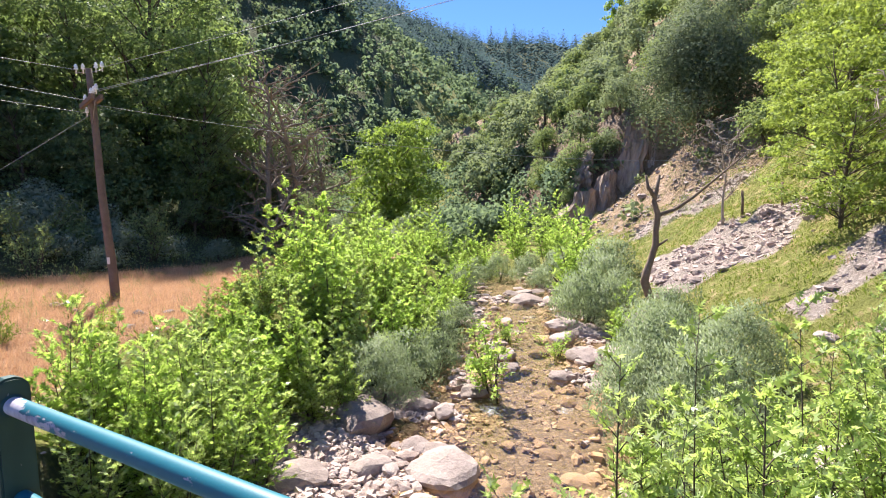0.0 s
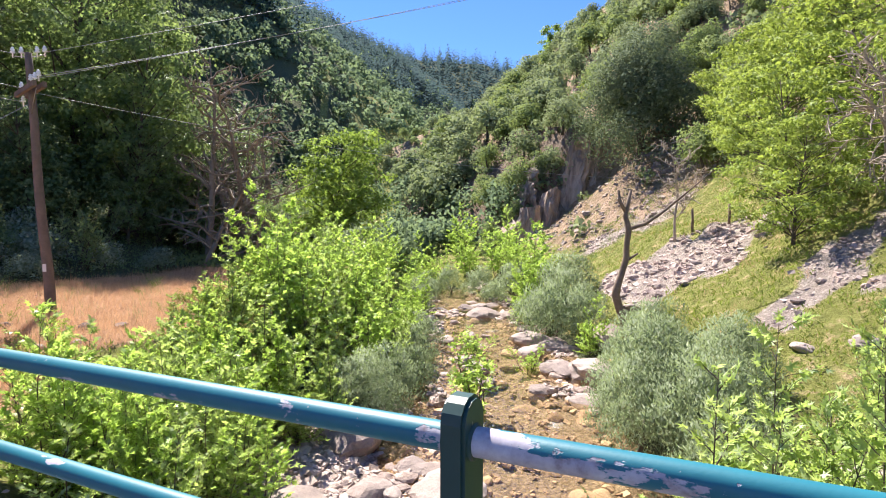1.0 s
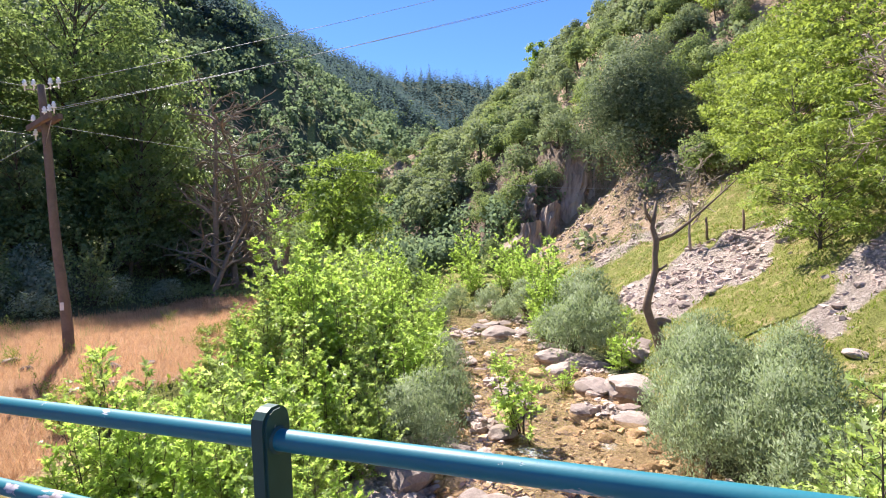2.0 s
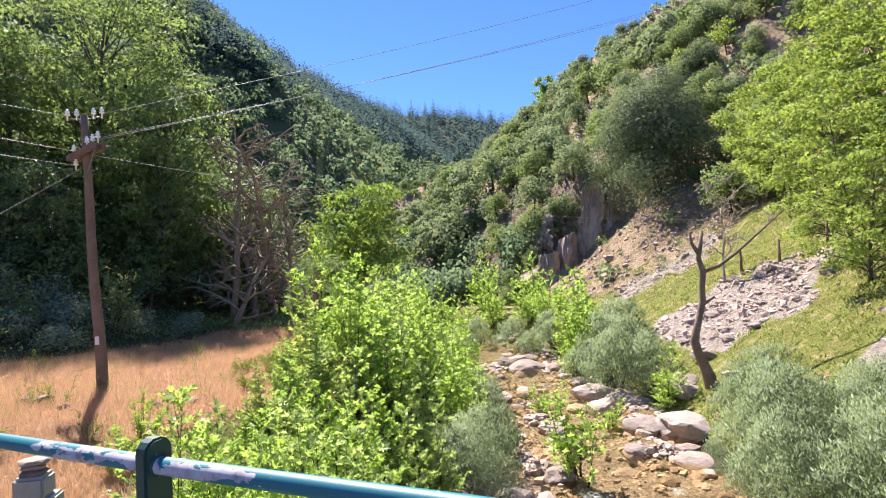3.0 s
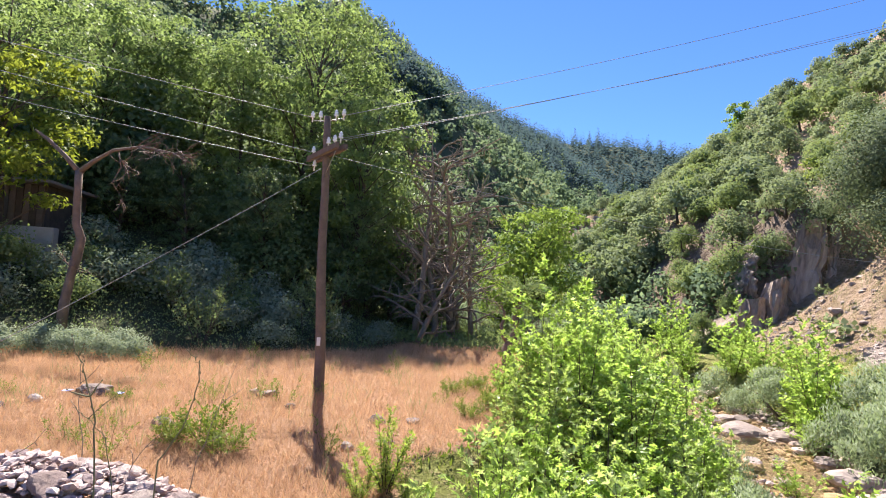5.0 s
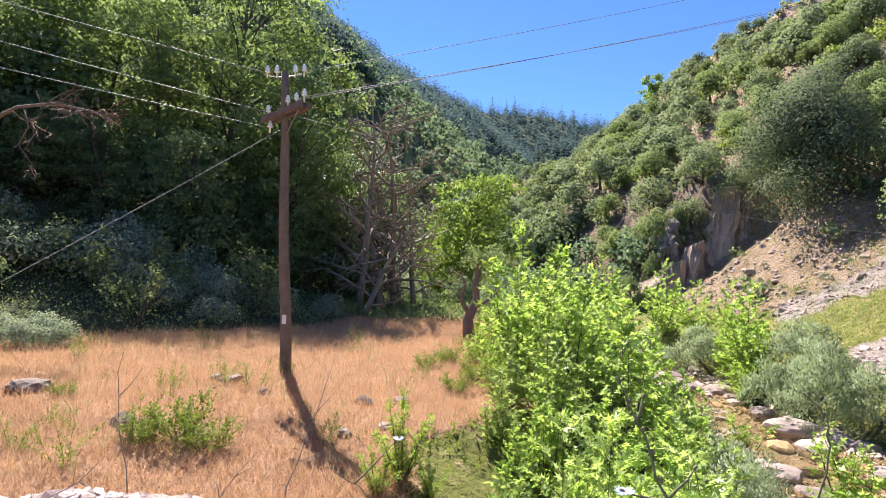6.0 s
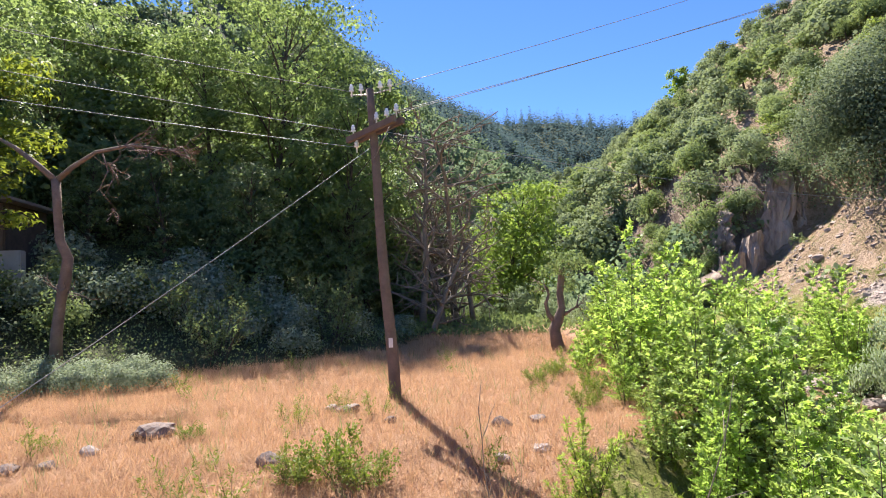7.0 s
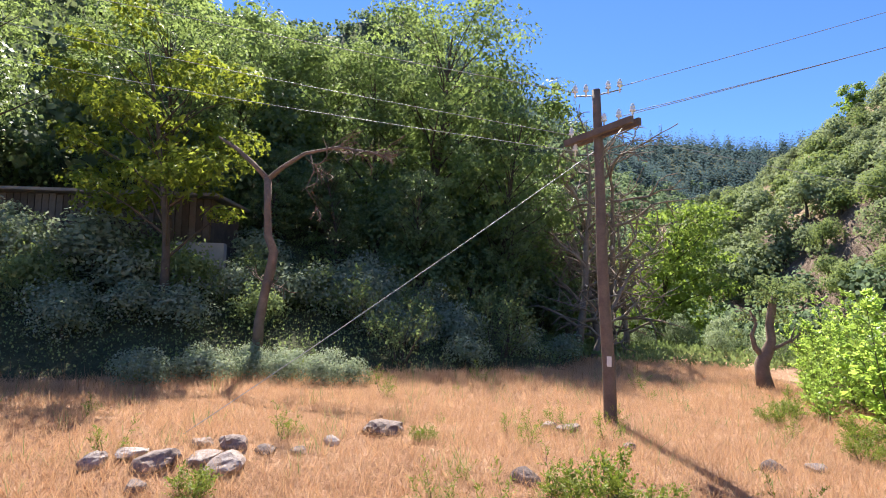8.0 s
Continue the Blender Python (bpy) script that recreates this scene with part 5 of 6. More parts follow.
me = bush_meshes(133, 9.6, 4.8, 42000, 0.13, GREAT_OAK_LEAF, count=60, shape="clump", low=0.14, stray=0.5, depth=0.4, uneven=0.4)
big_oak = plant("great_oak", "great dark evergreen oak leaning out over the stony slope", "tree", me, "", ("trunk", "crown"))
big_oak.matrix_basis = place(19.4, 41.0, 0, 1.08, -0.4)
oak_spots = [(16.0, 58.5, 4.6), (14.2, 54.0, 4.2), (10.4, 53.5, 3.4)]
tries = 0
while len(oak_spots) < 240 and tries < 30000:
    tries += 1
    x, y = rng.uniform(2, 52), rng.uniform(24, 101)
    s = float(side(np.array([x]), np.array([y]), RIGHT_FOOT)[0])
    az = math.degrees(math.atan2(x + 5, y - 4))
    if (x - 19.2) ** 2 + (y - 41) ** 2 < 20 or (10.5 + 0.4 * abs(y - 40) < x < 22 and 33.0 < y < 47.5):
        continue
    if s < 2 or az > 44 or (y < 42 and s < 9) or s > 45:
        continue
    h = rng.uniform(1.6, 4.2)
    if all((x - a) ** 2 + (y - b) ** 2 > (0.30 * (h + c)) ** 2 for a, b, c, *_ in oak_spots):
        oak_spots.append((x, y, h))
for _ in range(34):
    oak_spots.append((rng.uniform(23, 42), rng.uniform(38, 58), rng.uniform(2.2, 4.2)))
spread_copies(oak, [p for p in oak_spots if p[1] < 60], rng)
spread_copies(far_oak, [(p[0], p[1], (1.3 if p[1] < 84 else 0.85) * p[2]) for p in oak_spots if p[1] >= 60], rng)
me = broadleaf_meshes(129, 8.0, 2.7, 0.13, 3200, 0.28, "clump", MID_LEAF, low=0.25, sprays=34, waist=0.6, sizes=(0.24, 0.4))
crest_tree = plant("crest_tree", "slender light green tree standing against the sky on the crest", "tree", me, "", ("trunk", "crown"))
crest_tree.matrix_basis = place(33.4, 97.5, 30, 0.9, -1.5)
me = tree_meshes(131, 3.2, 1.2, 0.06, 0.3, 10, 900, 0.16, "oval", BRIGHT_LEAF, clump=0.25, plain=True, sprays=25)
small = plant("young_tree", "small yellow-green tree on the stony hillside", "tree", me, "young trees on the hillside", ("trunk", "crown"))
small.matrix_basis = place(20.4, 53.5, 0, 1.0)
for x, y, h in ((29.5, 52, 1.1), (26.5, 40.5, 1.2), (33, 50, 1.3), (23, 36.5, 1.0)):
    copy_thing(small, place(x, y, rng.uniform(0, 360), h))

# shrubs under and before the wood
und = []
for k in range(2):
    me = shrub_meshes(130 + k, 2.0, 1.6, 9, 12, 9, 0.095, "oval", DUSTY_LEAF)
    und.append((plant("woodland_shrub", "dark leafy shrub in the shade of the wood", "shrub", me, "shrubs at the wood's foot"), 2.0))
und_spots = []
tries = 0
while len(und_spots) < 20 and tries < 4000:
    tries += 1
    x, y = rng.uniform(-34, -6.5), rng.uniform(13, 48)
    s = -float(side(np.array([x]), np.array([y]), LEFT_FOOT)[0])
    if 0.8 < s < 9 and all((x - a) ** 2 + (y - b) ** 2 > 1.6 for a, b, *_ in und_spots):
        und_spots.append((x, y, rng.uniform(1.2, 2.8)))
spread_copies(und, und_spots, rng)


# ---------------------------------------------------------------- far woods
def far_wood(name, label, category, seed, count, conifer, leaf_mat, keep, near=70, far=900, leaf_n=16, grow=1.0):
    rng = np.random.RandomState(seed)
    n = 16 if conifer else leaf_n
    t = np.linspace(0.05, 1, n)
    a = np.arange(n) * 2.4
    if conifer:
        r = 0.19 * (1.02 - t)
        P0 = np.stack([r * np.cos(a) * 0.3, r * np.sin(a) * 0.3, t * 0.9], 1)
        D0 = np.stack([np.cos(a), np.sin(a), -0.25 + 1.3 * (t > 0.93)], 1)
        N0 = np.stack([np.cos(a) * 0.7, np.sin(a) * 0.7, np.ones(n)], 1)
        S0 = 0.07 + 0.16 * (1 - t)
    else:
        C0 = rng.normal(size=(7, 3)) * np.array([0.2, 0.2, 0.1]) + np.array([0, 0, 0.5])
        P0, D0, N0, _ = lobes(rng, C0, rng.uniform(0.2, 0.32, 7), n, 0.85)
        S0 = rng.uniform(0.22, 0.36, n) * (16 / n) ** 0.5
    az = np.radians(rng.uniform(-58, 46, count * 6))
    dist = near * (far / near) ** rng.uniform(0, 1, count * 6)
    x, y = -5 + dist * np.sin(az), 4 + dist * np.cos(az)
    z, _ = land(x, y)
    ok = keep(x, y, z, dist, rng)
    x, y, z, dist = x[ok][:count], y[ok][:count], z[ok][:count], dist[ok][:count]
    m = len(x)
    h = rng.uniform(0.7, 1.25, m) * (np.interp(dist, (60, 200, 900), (4.5, 8, 23)) if conifer else np.interp(dist, (45, 200, 900), (4.0, 6.5, 14)) * grow)
    sp = rng.uniform(0, 6.28, m)
    c, s = np.cos(sp)[:, None], np.sin(sp)[:, None]

    def turned(v):
        return np.stack([c * v[None, :, 0] - s * v[None, :, 1], s * v[None, :, 0] + c * v[None, :, 1], np.repeat(v[None, :, 2], m, 0)], -1)

    P = turned(P0) * h[:, None, None] + np.stack([x, y, z - 0.3], 1)[:, None]
    D = turned(D0) + rng.normal(size=(m, n, 3)) * 0.15
    S = S0[None] * h[:, None] * rng.uniform(0.8, 1.2, (m, n))
    ob = new(name, leaves_mesh(name, P.reshape(-1, 3), D.reshape(-1, 3), S.ravel(), "clump", leaf_mat, rng, 0.5, (turned(N0) + rng.normal(size=(m, n, 3)) * 0.25).reshape(-1, 3), turned(P0 - np.array([0, 0, 0.35])).reshape(-1, 3) * 2.5))
    return tagged(ob, label, category, kind="stuff")


def off_hill(x, y):
    return (side(x, y, RIGHT_FOOT) < 0) | (y > 108)


far_wood("fir_forest", "dense dark fir forest covering the far mountains", "forest", 1, 7600, True, HAZY_FIR_LEAF,
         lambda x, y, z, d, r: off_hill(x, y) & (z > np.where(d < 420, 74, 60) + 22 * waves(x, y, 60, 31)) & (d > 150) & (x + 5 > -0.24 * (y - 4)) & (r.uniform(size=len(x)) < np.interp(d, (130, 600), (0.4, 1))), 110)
far_wood("ridge_firs", "dark firs along the high ridge of the mountain", "forest", 7, 1700, True, HAZY_FIR_LEAF,
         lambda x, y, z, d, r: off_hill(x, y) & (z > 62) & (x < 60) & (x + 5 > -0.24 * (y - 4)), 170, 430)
far_wood("mountain_woods", "mixed green woods and scrub on the lower mountain sides", "forest", 2, 3600, False, HAZY_FAR_LEAF,
         lambda x, y, z, d, r: off_hill(x, y) & ((-side(x, y, LEFT_FOOT) > 12) | (y > 112)) & ((z < 98 + 30 * waves(x, y, 60, 32)) | (x + 5 < -0.22 * (y - 4))) & (d > 110), 105, 700, 44)
far_wood("hillside_bushes", "rounded light green bushes on the slope above the wood", "bushes", 3, 900, False, OLIVE_LEAF,
         lambda x, y, z, d, r: (-side(x, y, LEFT_FOOT) > np.where(y > 52, 5, 16)) & (d < 240) & (x + 5 < np.where(d < 125, 99, -0.2 * (y - 4))), 40, 240, 80)
far_wood("hillside_scrub", "low grey-green scrub covering the dry hillside", "scrub", 4, 760, False, OLIVE_LEAF,
         lambda x, y, z, d, r: (side(x, y, RIGHT_FOOT) > 3) & (y > 34) & (y < 110) & (x < 56) & ~((x > 11) & (x < 21.5) & (y > 33) & (y < 47.5) & (r.uniform(size=len(x)) < 0.93)), 32, 130, 48, 0.42)
far_wood("valley_scrub", "green bushes filling the narrow end of the valley", "bushes", 5, 380, False, HAZY_FAR_LEAF,
         lambda x, y, z, d, r: (side(x, y, RIGHT_FOOT) < 3) & (side(x, y, LEFT_FOOT) > -14) & (y > 47) & (y < 125) & ((x + 5) ** 2 + (y - 46) ** 2 > 20), 42, 130, 120, 0.75)

herb = []
for k in range(2):
    me = bush_meshes(170 + k, 0.8, 0.75, 2200, 0.062, GREY_HERB, count=16, stray=0.5)
    herb.append((plant("grey_shrub", "pale grey-leaved shrub at the shaded wood's edge", "shrub", me, "grey shrubs along the wood", ("stem", "foliage")), 0.8))
spread_copies(herb, [(-20.6, 17.6, 0.8), (-19.8, 18.6, 0.8), (-19.0, 19.3, 0.7), (-18.2, 19.4, 0.7), (-17.3, 19.6, 0.7), (-16.6, 20.0, 0.65), (-18.6, 20.4, 0.75), (-20.4, 19.2, 0.8), (-19.6, 20.2, 0.75), (-17.6, 20.8, 0.7), (-21.4, 18.2, 0.8),
                     (-18.4, 25.4, 1.6), (-19.6, 25.8, 1.8), (-17.2, 25.0, 1.3), (-20.8, 24.6, 1.5), (-22.2, 23.6, 1.5), (-16.0, 24.6, 1.1), (-23.6, 20.6, 1.2), (-25.0, 19.4, 1.3), (-14.2, 24.2, 0.9), (-15.2, 26.4, 1.3)], rng)
brush = []
for k in range(2):
    me = bush_meshes(174 + k, 1.6, 1.1, 2000, 0.1, GREY_HERB if k else DUSTY_LEAF, count=22, stray=0.6, low=0.2, squash=0.8)
    brush.append((plant("bramble", "grey-green leafy bramble thicket at the foot of the wood", "shrub", me, "brambles at the wood's foot", ("stem", "foliage")), 1.6))
spread_copies(brush, [(-16.2, 25.6, 1.7), (-14.4, 26.0, 1.4), (-18.0, 26.6, 2.0), (-20.2, 25.8, 2.0), (-21.8, 24.6, 2.0), (-23.4, 22.8, 1.9), (-24.8, 21.6, 2.0), (-26.4, 19.6, 1.9), (-22.4, 21.0, 1.5), (-20.8, 22.6, 1.6), (-12.6, 26.6, 1.2), (-19.0, 28.0, 2.2), (-16.4, 28.2, 2.0), (-22.8, 26.2, 2.2), (-25.6, 23.4, 2.0), (-28.0, 20.6, 2.4), (-29.6, 21.6, 2.2), (-26.6, 22.2, 2.6), (-31.6, 20.0, 2.4), (-24.0, 18.6, 1.3), (-27.0, 17.4, 1.6), (-11.0, 28.0, 1.2)], rng)
weed = []
for k in range(2):
    me = shrub_meshes(176 + k, 0.75, 0.55, 5, 9, 8, 0.055, "narrow", GREEN_HERB, stem_r=0.006)
    weed.append((plant("meadow_weed", "thin dry-green weed clump standing in the dry meadow", "weed", me, "weeds in the meadow"), 0.75))
weed_spots = [(-12.0, 12.6, 0.8), (-11.5, 13.5, 0.7), (-12.9, 13.0, 0.6), (-10.6, 16.2, 0.7), (-11.9, 15.5, 0.6), (-6.6, 19.6, 0.6), (-7.0, 18.4, 0.6), (-6.4, 17.2, 0.7), (-7.4, 17.4, 0.5), (-6.0, 20.6, 0.7)]
while len(weed_spots) < 34:
    x, y = rng.uniform(-21, -6.5), rng.uniform(11, 22.5)
    if land(np.array([x]), np.array([y]))[1]["dry"][0] > 0.5:
        weed_spots.append((x, y, rng.uniform(0.25, 0.7)))
spread_copies(weed, weed_spots, rng)

# ---------------------------------------------------------------- stones
def stone_things(name, label, category, group, protos, spots, rng):
    for i, (x, y, s, *rest) in enumerate(spots):
        ob = new(name, protos[i % len(protos)])   # shared by alike stones
        ob.matrix_basis = pose(x, y, H(x, y) + (rest[0] if rest else 0) - 0.04 * s, rng.uniform(-8, 8), rng.uniform(-8, 8), rng.uniform(0, 360)) @ Matrix.Diagonal((s, s, s * rng.uniform(0.75, 1.1), 1))
        tagged(ob, label, category, group)


rng = np.random.RandomState(5)
boulders = [rock_mesh(200 + k, 3, 0.62, 0.42, 9, BOULDER, 1.25, 0.6) for k in range(6)]
stone_things("boulder", "pale rounded boulder in the stream bed", "boulder", "boulders in the stream", boulders, [
    (-2.64, 12.9, 1.45), (-0.86, 10.5, 1.3), (-2.23, 10.7, 0.68), (0.03, 10.3, 0.6, -0.08), (0.1, 14.7, 0.75), (-1.83, 10.6, 0.42), (-0.78, 13.2, 0.5), (-1.4, 11.6, 0.65), (-3.42, 10.0, 0.9), (-1.0, 11.4, 0.6), (1.21, 11.4, 0.55, -0.1), (-1.3, 13.6, 0.8), (-1.9, 13.4, 0.6), (1.25, 16.9, 0.75), (3.6, 17.4, 1.0),
    (4.55, 16.5, 1.4, -0.05), (3.6, 14.6, 1.25, -0.3), (2.6, 15.7, 0.9, -0.15), (4.3, 21.6, 1.3), (3.7, 20.0, 1.0), (4.6, 20.6, 0.9), (3.9, 28.0, 1.5), (5.2, 27.4, 1.3), (4.4, 31.0, 1.2), (5.2, 31.2, 1.2), (3.6, 30.4, 1.0), (1.3, 17.9, 0.85), (2.6, 19.0, 0.8), (4.9, 24.0, 0.9), (2.2, 23.4, 0.8), (2.0, 15.1, 0.6, -0.1), (5.9, 18.6, 1.0), (5.0, 19.8, 0.7), (1.9, 12.6, 0.5, -0.1)], rng)
spots = []
for _ in range(230):
    y = rng.uniform(8, 38)
    c = np.interp(y, RIVER_Y, RIVER_X)
    e = rng.choice([-1, 1]) * (0.75 + 1.75 * rng.uniform() ** 0.6) if rng.uniform() < 0.75 else rng.uniform(-2.4, 2.4)
    spots.append((c + e, y, (0.13 + 0.42 * rng.uniform() ** 1.7) * (1.0 if y < 20 else 1.2)))
for _ in range(65):
    x, y = rng.uniform(-3.6, -0.2), rng.uniform(9.2, 13.4)
    spots.append((x, y, 0.1 + 0.26 * rng.uniform() ** 2.5))
cobbles = [rock_mesh(220 + k, 2, 0.6, 0.3, 6, STONE) for k in range(8)]
stone_things("river_stone", "pale pinkish-grey stone in the shallow stream", "stone", "stones in the stream", cobbles, spots, rng)
pebbles = [rock_mesh(240 + k, 1, 0.6, 0.25, 4) for k in range(6)]
chips = [chip_mesh(250 + k) for k in range(8)]
spots = []
for _ in range(5200):
    y = 7.5 + 26 * rng.uniform() ** 1.5
    c = np.interp(y, RIVER_Y, RIVER_X)
    x = c + (rng.uniform(-5.0, -1.5) if y < 14.5 and rng.uniform() < 0.8 else rng.choice([-1, 1]) * (0.6 + 2.0 * rng.uniform() ** 0.8))
    spots.append((x, y, 0, 0.05 + 0.22 * rng.uniform() ** 2.0))
for _ in range(1600):
    y = 8 + 24 * rng.uniform() ** 1.3
    spots.append((np.interp(y, RIVER_Y, RIVER_X) + rng.uniform(-1.2, 1.4), y, 0, 0.04 + 0.12 * rng.uniform() ** 2))
for _ in range(3800):
    spots.append((rng.uniform(-4.2, -0.2), rng.uniform(9.0, 13.8), 0, 0.04 + 0.13 * rng.uniform() ** 2))
hz = land(np.array([s[0] for s in spots]), np.array([s[1] for s in spots]))[0]
strew("gravel", "pale gravel and pebbles of the stream bed", "gravel", [(x, y, h, s) for (x, y, _, s), h in zip(spots, hz)], pebbles[:4] + chips[:3], STONE, 6)

spots = []
for _ in range(90000):
    spots.append((rng.uniform(6.5, 18), rng.uniform(9, 34)))
sx, sy = np.array(spots).T
sz, zn = land(sx, sy)
keep = (zn["gravel"] > 0.15 + 0.8 * rng.uniform(size=len(sx))) & (side(sx, sy, RIGHT_FOOT) > 0.4) & (waves(sx, sy, 0.9, 59) > -0.45)
coarse = np.where(np.abs(sy - 21.4) < 3.5, 1.25, 0.9)
strew("scree", "grey broken stones lying on the steep slope", "scree", [(x, y, z - 0.015, c * (0.04 + 0.2 * rng.uniform() ** 26)) for x, y, z, c in zip(sx[keep], sy[keep], sz[keep], coarse[keep])][:16000], chips + [rock_mesh(310, 1, 0.62, 0.7, 5, None, 1.35, 0.9)], PALE_SCREE, 7)

spots = []
for _ in range(9000):
    x, y = rng.uniform(10.5, 21), rng.uniform(30, 46)
    spots.append((x, y, 0.05 + 0.4 * rng.uniform() ** 9))
sx, sy, ss = np.array(spots).T
keep = (side(sx, sy, RIGHT_FOOT) > 1.5) & (waves(sx, sy, 1.3, 66) + 0.5 * waves(sx, sy, 4.0, 67) > 0.05)
strew("earth_rubble", "broken reddish stones lying on the bare earthen slope", "rubble", [(x, y, z - 0.1 * q, q) for x, y, z, q in zip(sx[keep], sy[keep], land(sx, sy)[0][keep], ss[keep])], chips + [rock_mesh(312, 1, 0.62, 0.7, 5, None, 1.35, 0.9)], BOULDER, 9)

stone_things("field_stone", "weathered grey stone half sunk in dry grass", "stone", "stones in the meadow", [rock_mesh(260 + k, 3, 0.66, 0.5, 10, DARK_STONE, 1.25, 0.7) for k in range(4)], [
    (-14.35, 15.5, 0.66), (-11.9, 13.9, 0.36), (-11.25, 16.8, 0.45), (-10.33, 15.8, 0.25), (-16.77, 13.1, 0.55), (-15.89, 13.35, 0.58), (-16.25, 13.4, 0.46), (-16.12, 13.95, 0.42), (-16.65, 13.9, 0.3), (-15.66, 13.95, 0.3), (-17.3, 13.3, 0.4), (-17.6, 12.9, 0.34), (-16.58, 12.5, 0.25), (-8.42, 15.3, 0.32), (-7.76, 15.5, 0.27), (-8.57, 13.7, 0.22), (-7.99, 14.0, 0.25), (-14.9, 14.6, 0.26), (-15.2, 14.1, 0.22), (-11.6, 17.0, 0.3)], rng)

# heap of broken stone on the road's bank
spots = []
for _ in range(3600):
    u, v = rng.normal(0, 0.8), rng.normal(0, 0.5)
    x, y = -9.1 + 1.35 * u, 7.95 - 0.12 * u + v
    spots.append((x, y, 0.06, 0.022 + 0.075 * rng.uniform() ** 3))
hz = land(np.array([s[0] for s in spots]), np.array([s[1] for s in spots]))[0]
spots = [(x, y, h + up * rng.uniform(), s) for (x, y, up, s), h in zip(spots, hz)]
shards = [rock_mesh(300 + k, 1, 0.62, 0.7, 5, None, 1.35, 0.9) for k in range(8)]
strew("rubble_heap", "heap of grey broken stones beside the road", "rubble", [(x, y, z, 1.05 * s) for x, y, z, s in spots], shards, SCREE_STONE, 8)
blocks = [rock_mesh(290 + k, 3, 0.65, 0.55, 9, SCREE_STONE, 1.3, 0.8) for k in range(6)]
stone_things("broken_stone", "angular pinkish-grey broken stone on the heap", "stone", "larger stones of the heap", blocks, [(-9.1 + 1.3 * rng.normal(0, 0.75), 7.95 + rng.normal(0, 0.42), 0.07 + 0.17 * rng.uniform() ** 2.5, 0.01) for _ in range(190)], rng)


# ---------------------------------------------------------------- grass
def blades(name, label, category, n, inside, height, mat, seed, shape="blade", lean=0.35, rise=0.0):
    rng = np.random.RandomState(seed)
    x, y, ok = inside(rng, n)
    x, y = x[ok], y[ok]
    z = land(x, y)[0]
    P = np.stack([x, y, z - 0.02 + rise * rng.uniform(size=len(x)) ** 1.3], 1)
    D = rng.normal(size=(len(x), 3)) * lean + np.array([0, 0, 1.0])
    ob = new(name, leaves_mesh(name, P, D, height * rng.uniform(0.4, 1.15, len(x)), shape, mat, rng, 0.0))
    return tagged(ob, label, category, kind="stuff")


def meadow(rng, n):
    y = 10.5 + 20 * rng.uniform(size=n) ** 1.4
    x = rng.uniform(-24, -4.5, n)
    z, zn = land(x, y)
    return x, y, zn["dry"] > 0.3 + 0.3 * rng.uniform(size=n)


blades("dry_grass", "tall dry straw-coloured grass of the meadow", "grass", 330000, meadow, 0.25, STRAW, 9, "blade", 0.6)


def tufts(rng, n):
    x, y = rng.uniform(-22, -6, n), rng.uniform(11, 24, n)
    return x, y, (land(x, y)[1]["dry"] > 0.5) & (waves(x, y, 1.3, 63) > 0.62)


blades("meadow_tufts", "grey-green tufts of half-dry grass in the meadow", "grass", 15000, tufts, 0.36, DUSTY_LEAF, 27, "blade", 0.3)


def slope_grass(rng, n):
    y = 4.5 + 30 * rng.uniform(size=n) ** 1.5
    x = rng.uniform(4.5, 22, n)
    z, zn = land(x, y)
    return x, y, (zn["green"] > 0.4) & (zn["gravel"] < 0.55) & (0.6 * waves(x, y, 2.5, 55) + 0.6 * waves(x, y, 0.7, 56) > -0.35)


blades("slope_grass", "yellow-green grass and herbs on the right-hand slope", "grass", 90000, slope_grass, 0.13, GREEN_HERB, 19, "narrow", 0.7, 0.1)


def slope_straw(rng, n):
    x, y = rng.uniform(4.5, 23, n), rng.uniform(8, 47, n)
    z, zn = land(x, y)
    return x, y, (side(x, y, RIGHT_FOOT) > 0.3) & (zn["gravel"] < 0.6) & (waves(x, y, 1.6, 58) > 0.15)


blades("slope_straw", "dry yellow grass tufts scattered on the stony slope", "grass", 60000, slope_straw, 0.26, STRAW, 24, "blade", 0.5, 0.03)


def earth_tufts(rng, n):
    x, y = rng.uniform(9, 23, n), rng.uniform(26, 47, n)
    return x, y, (side(x, y, RIGHT_FOOT) > 1.5) & (waves(x, y, 1.5, 64) > 0.2)


blades("earth_tufts", "grey-green tufts of grass on the bare earthen slope", "grass", 60000, earth_tufts, 0.32, DUSTY_LEAF, 28, "blade", 0.5)


def bank_grass(rng, n):
    y = 8 + 24 * rng.uniform(size=n)
    x = rng.uniform(-9, 0, n)
    z, zn = land(x, y)
    return x, y, (zn["green"] > 0.35) & ((y > 13.2) | (x > -5.5))


blades("bank_grass", "green herbs on the bank between meadow and stream", "grass", 26000, bank_grass, 0.14, GREEN_HERB, 20, "narrow", 0.6, 0.1)


def wood_floor(rng, n):
    x, y = rng.uniform(-34, -7, n), rng.uniform(12, 46, n)
    s = -side(x, y, LEFT_FOOT)
    return x, y, (s > 0.2) & (s < 12)


blades("wood_floor_herbs", "dark herbs and ferns on the shaded floor of the wood", "herbs", 95000, wood_floor, 0.085, DUSTY_LEAF, 22, "oval", 0.8, 0.5)


def wood_edge(rng, n):
    x, y = rng.uniform(-24, -7, n), rng.uniform(12, 30, n)
    s = -side(x, y, LEFT_FOOT)
    return x, y, (s > -2.2) & (s < 0.6) & (waves(x, y, 1.8, 62) > -0.2)


blades("dry_weeds", "tall dry brown weed stalks along the wood's edge", "weeds", 6500, wood_edge, 0.42, BROWN_LEAF, 26, "blade", 0.1)


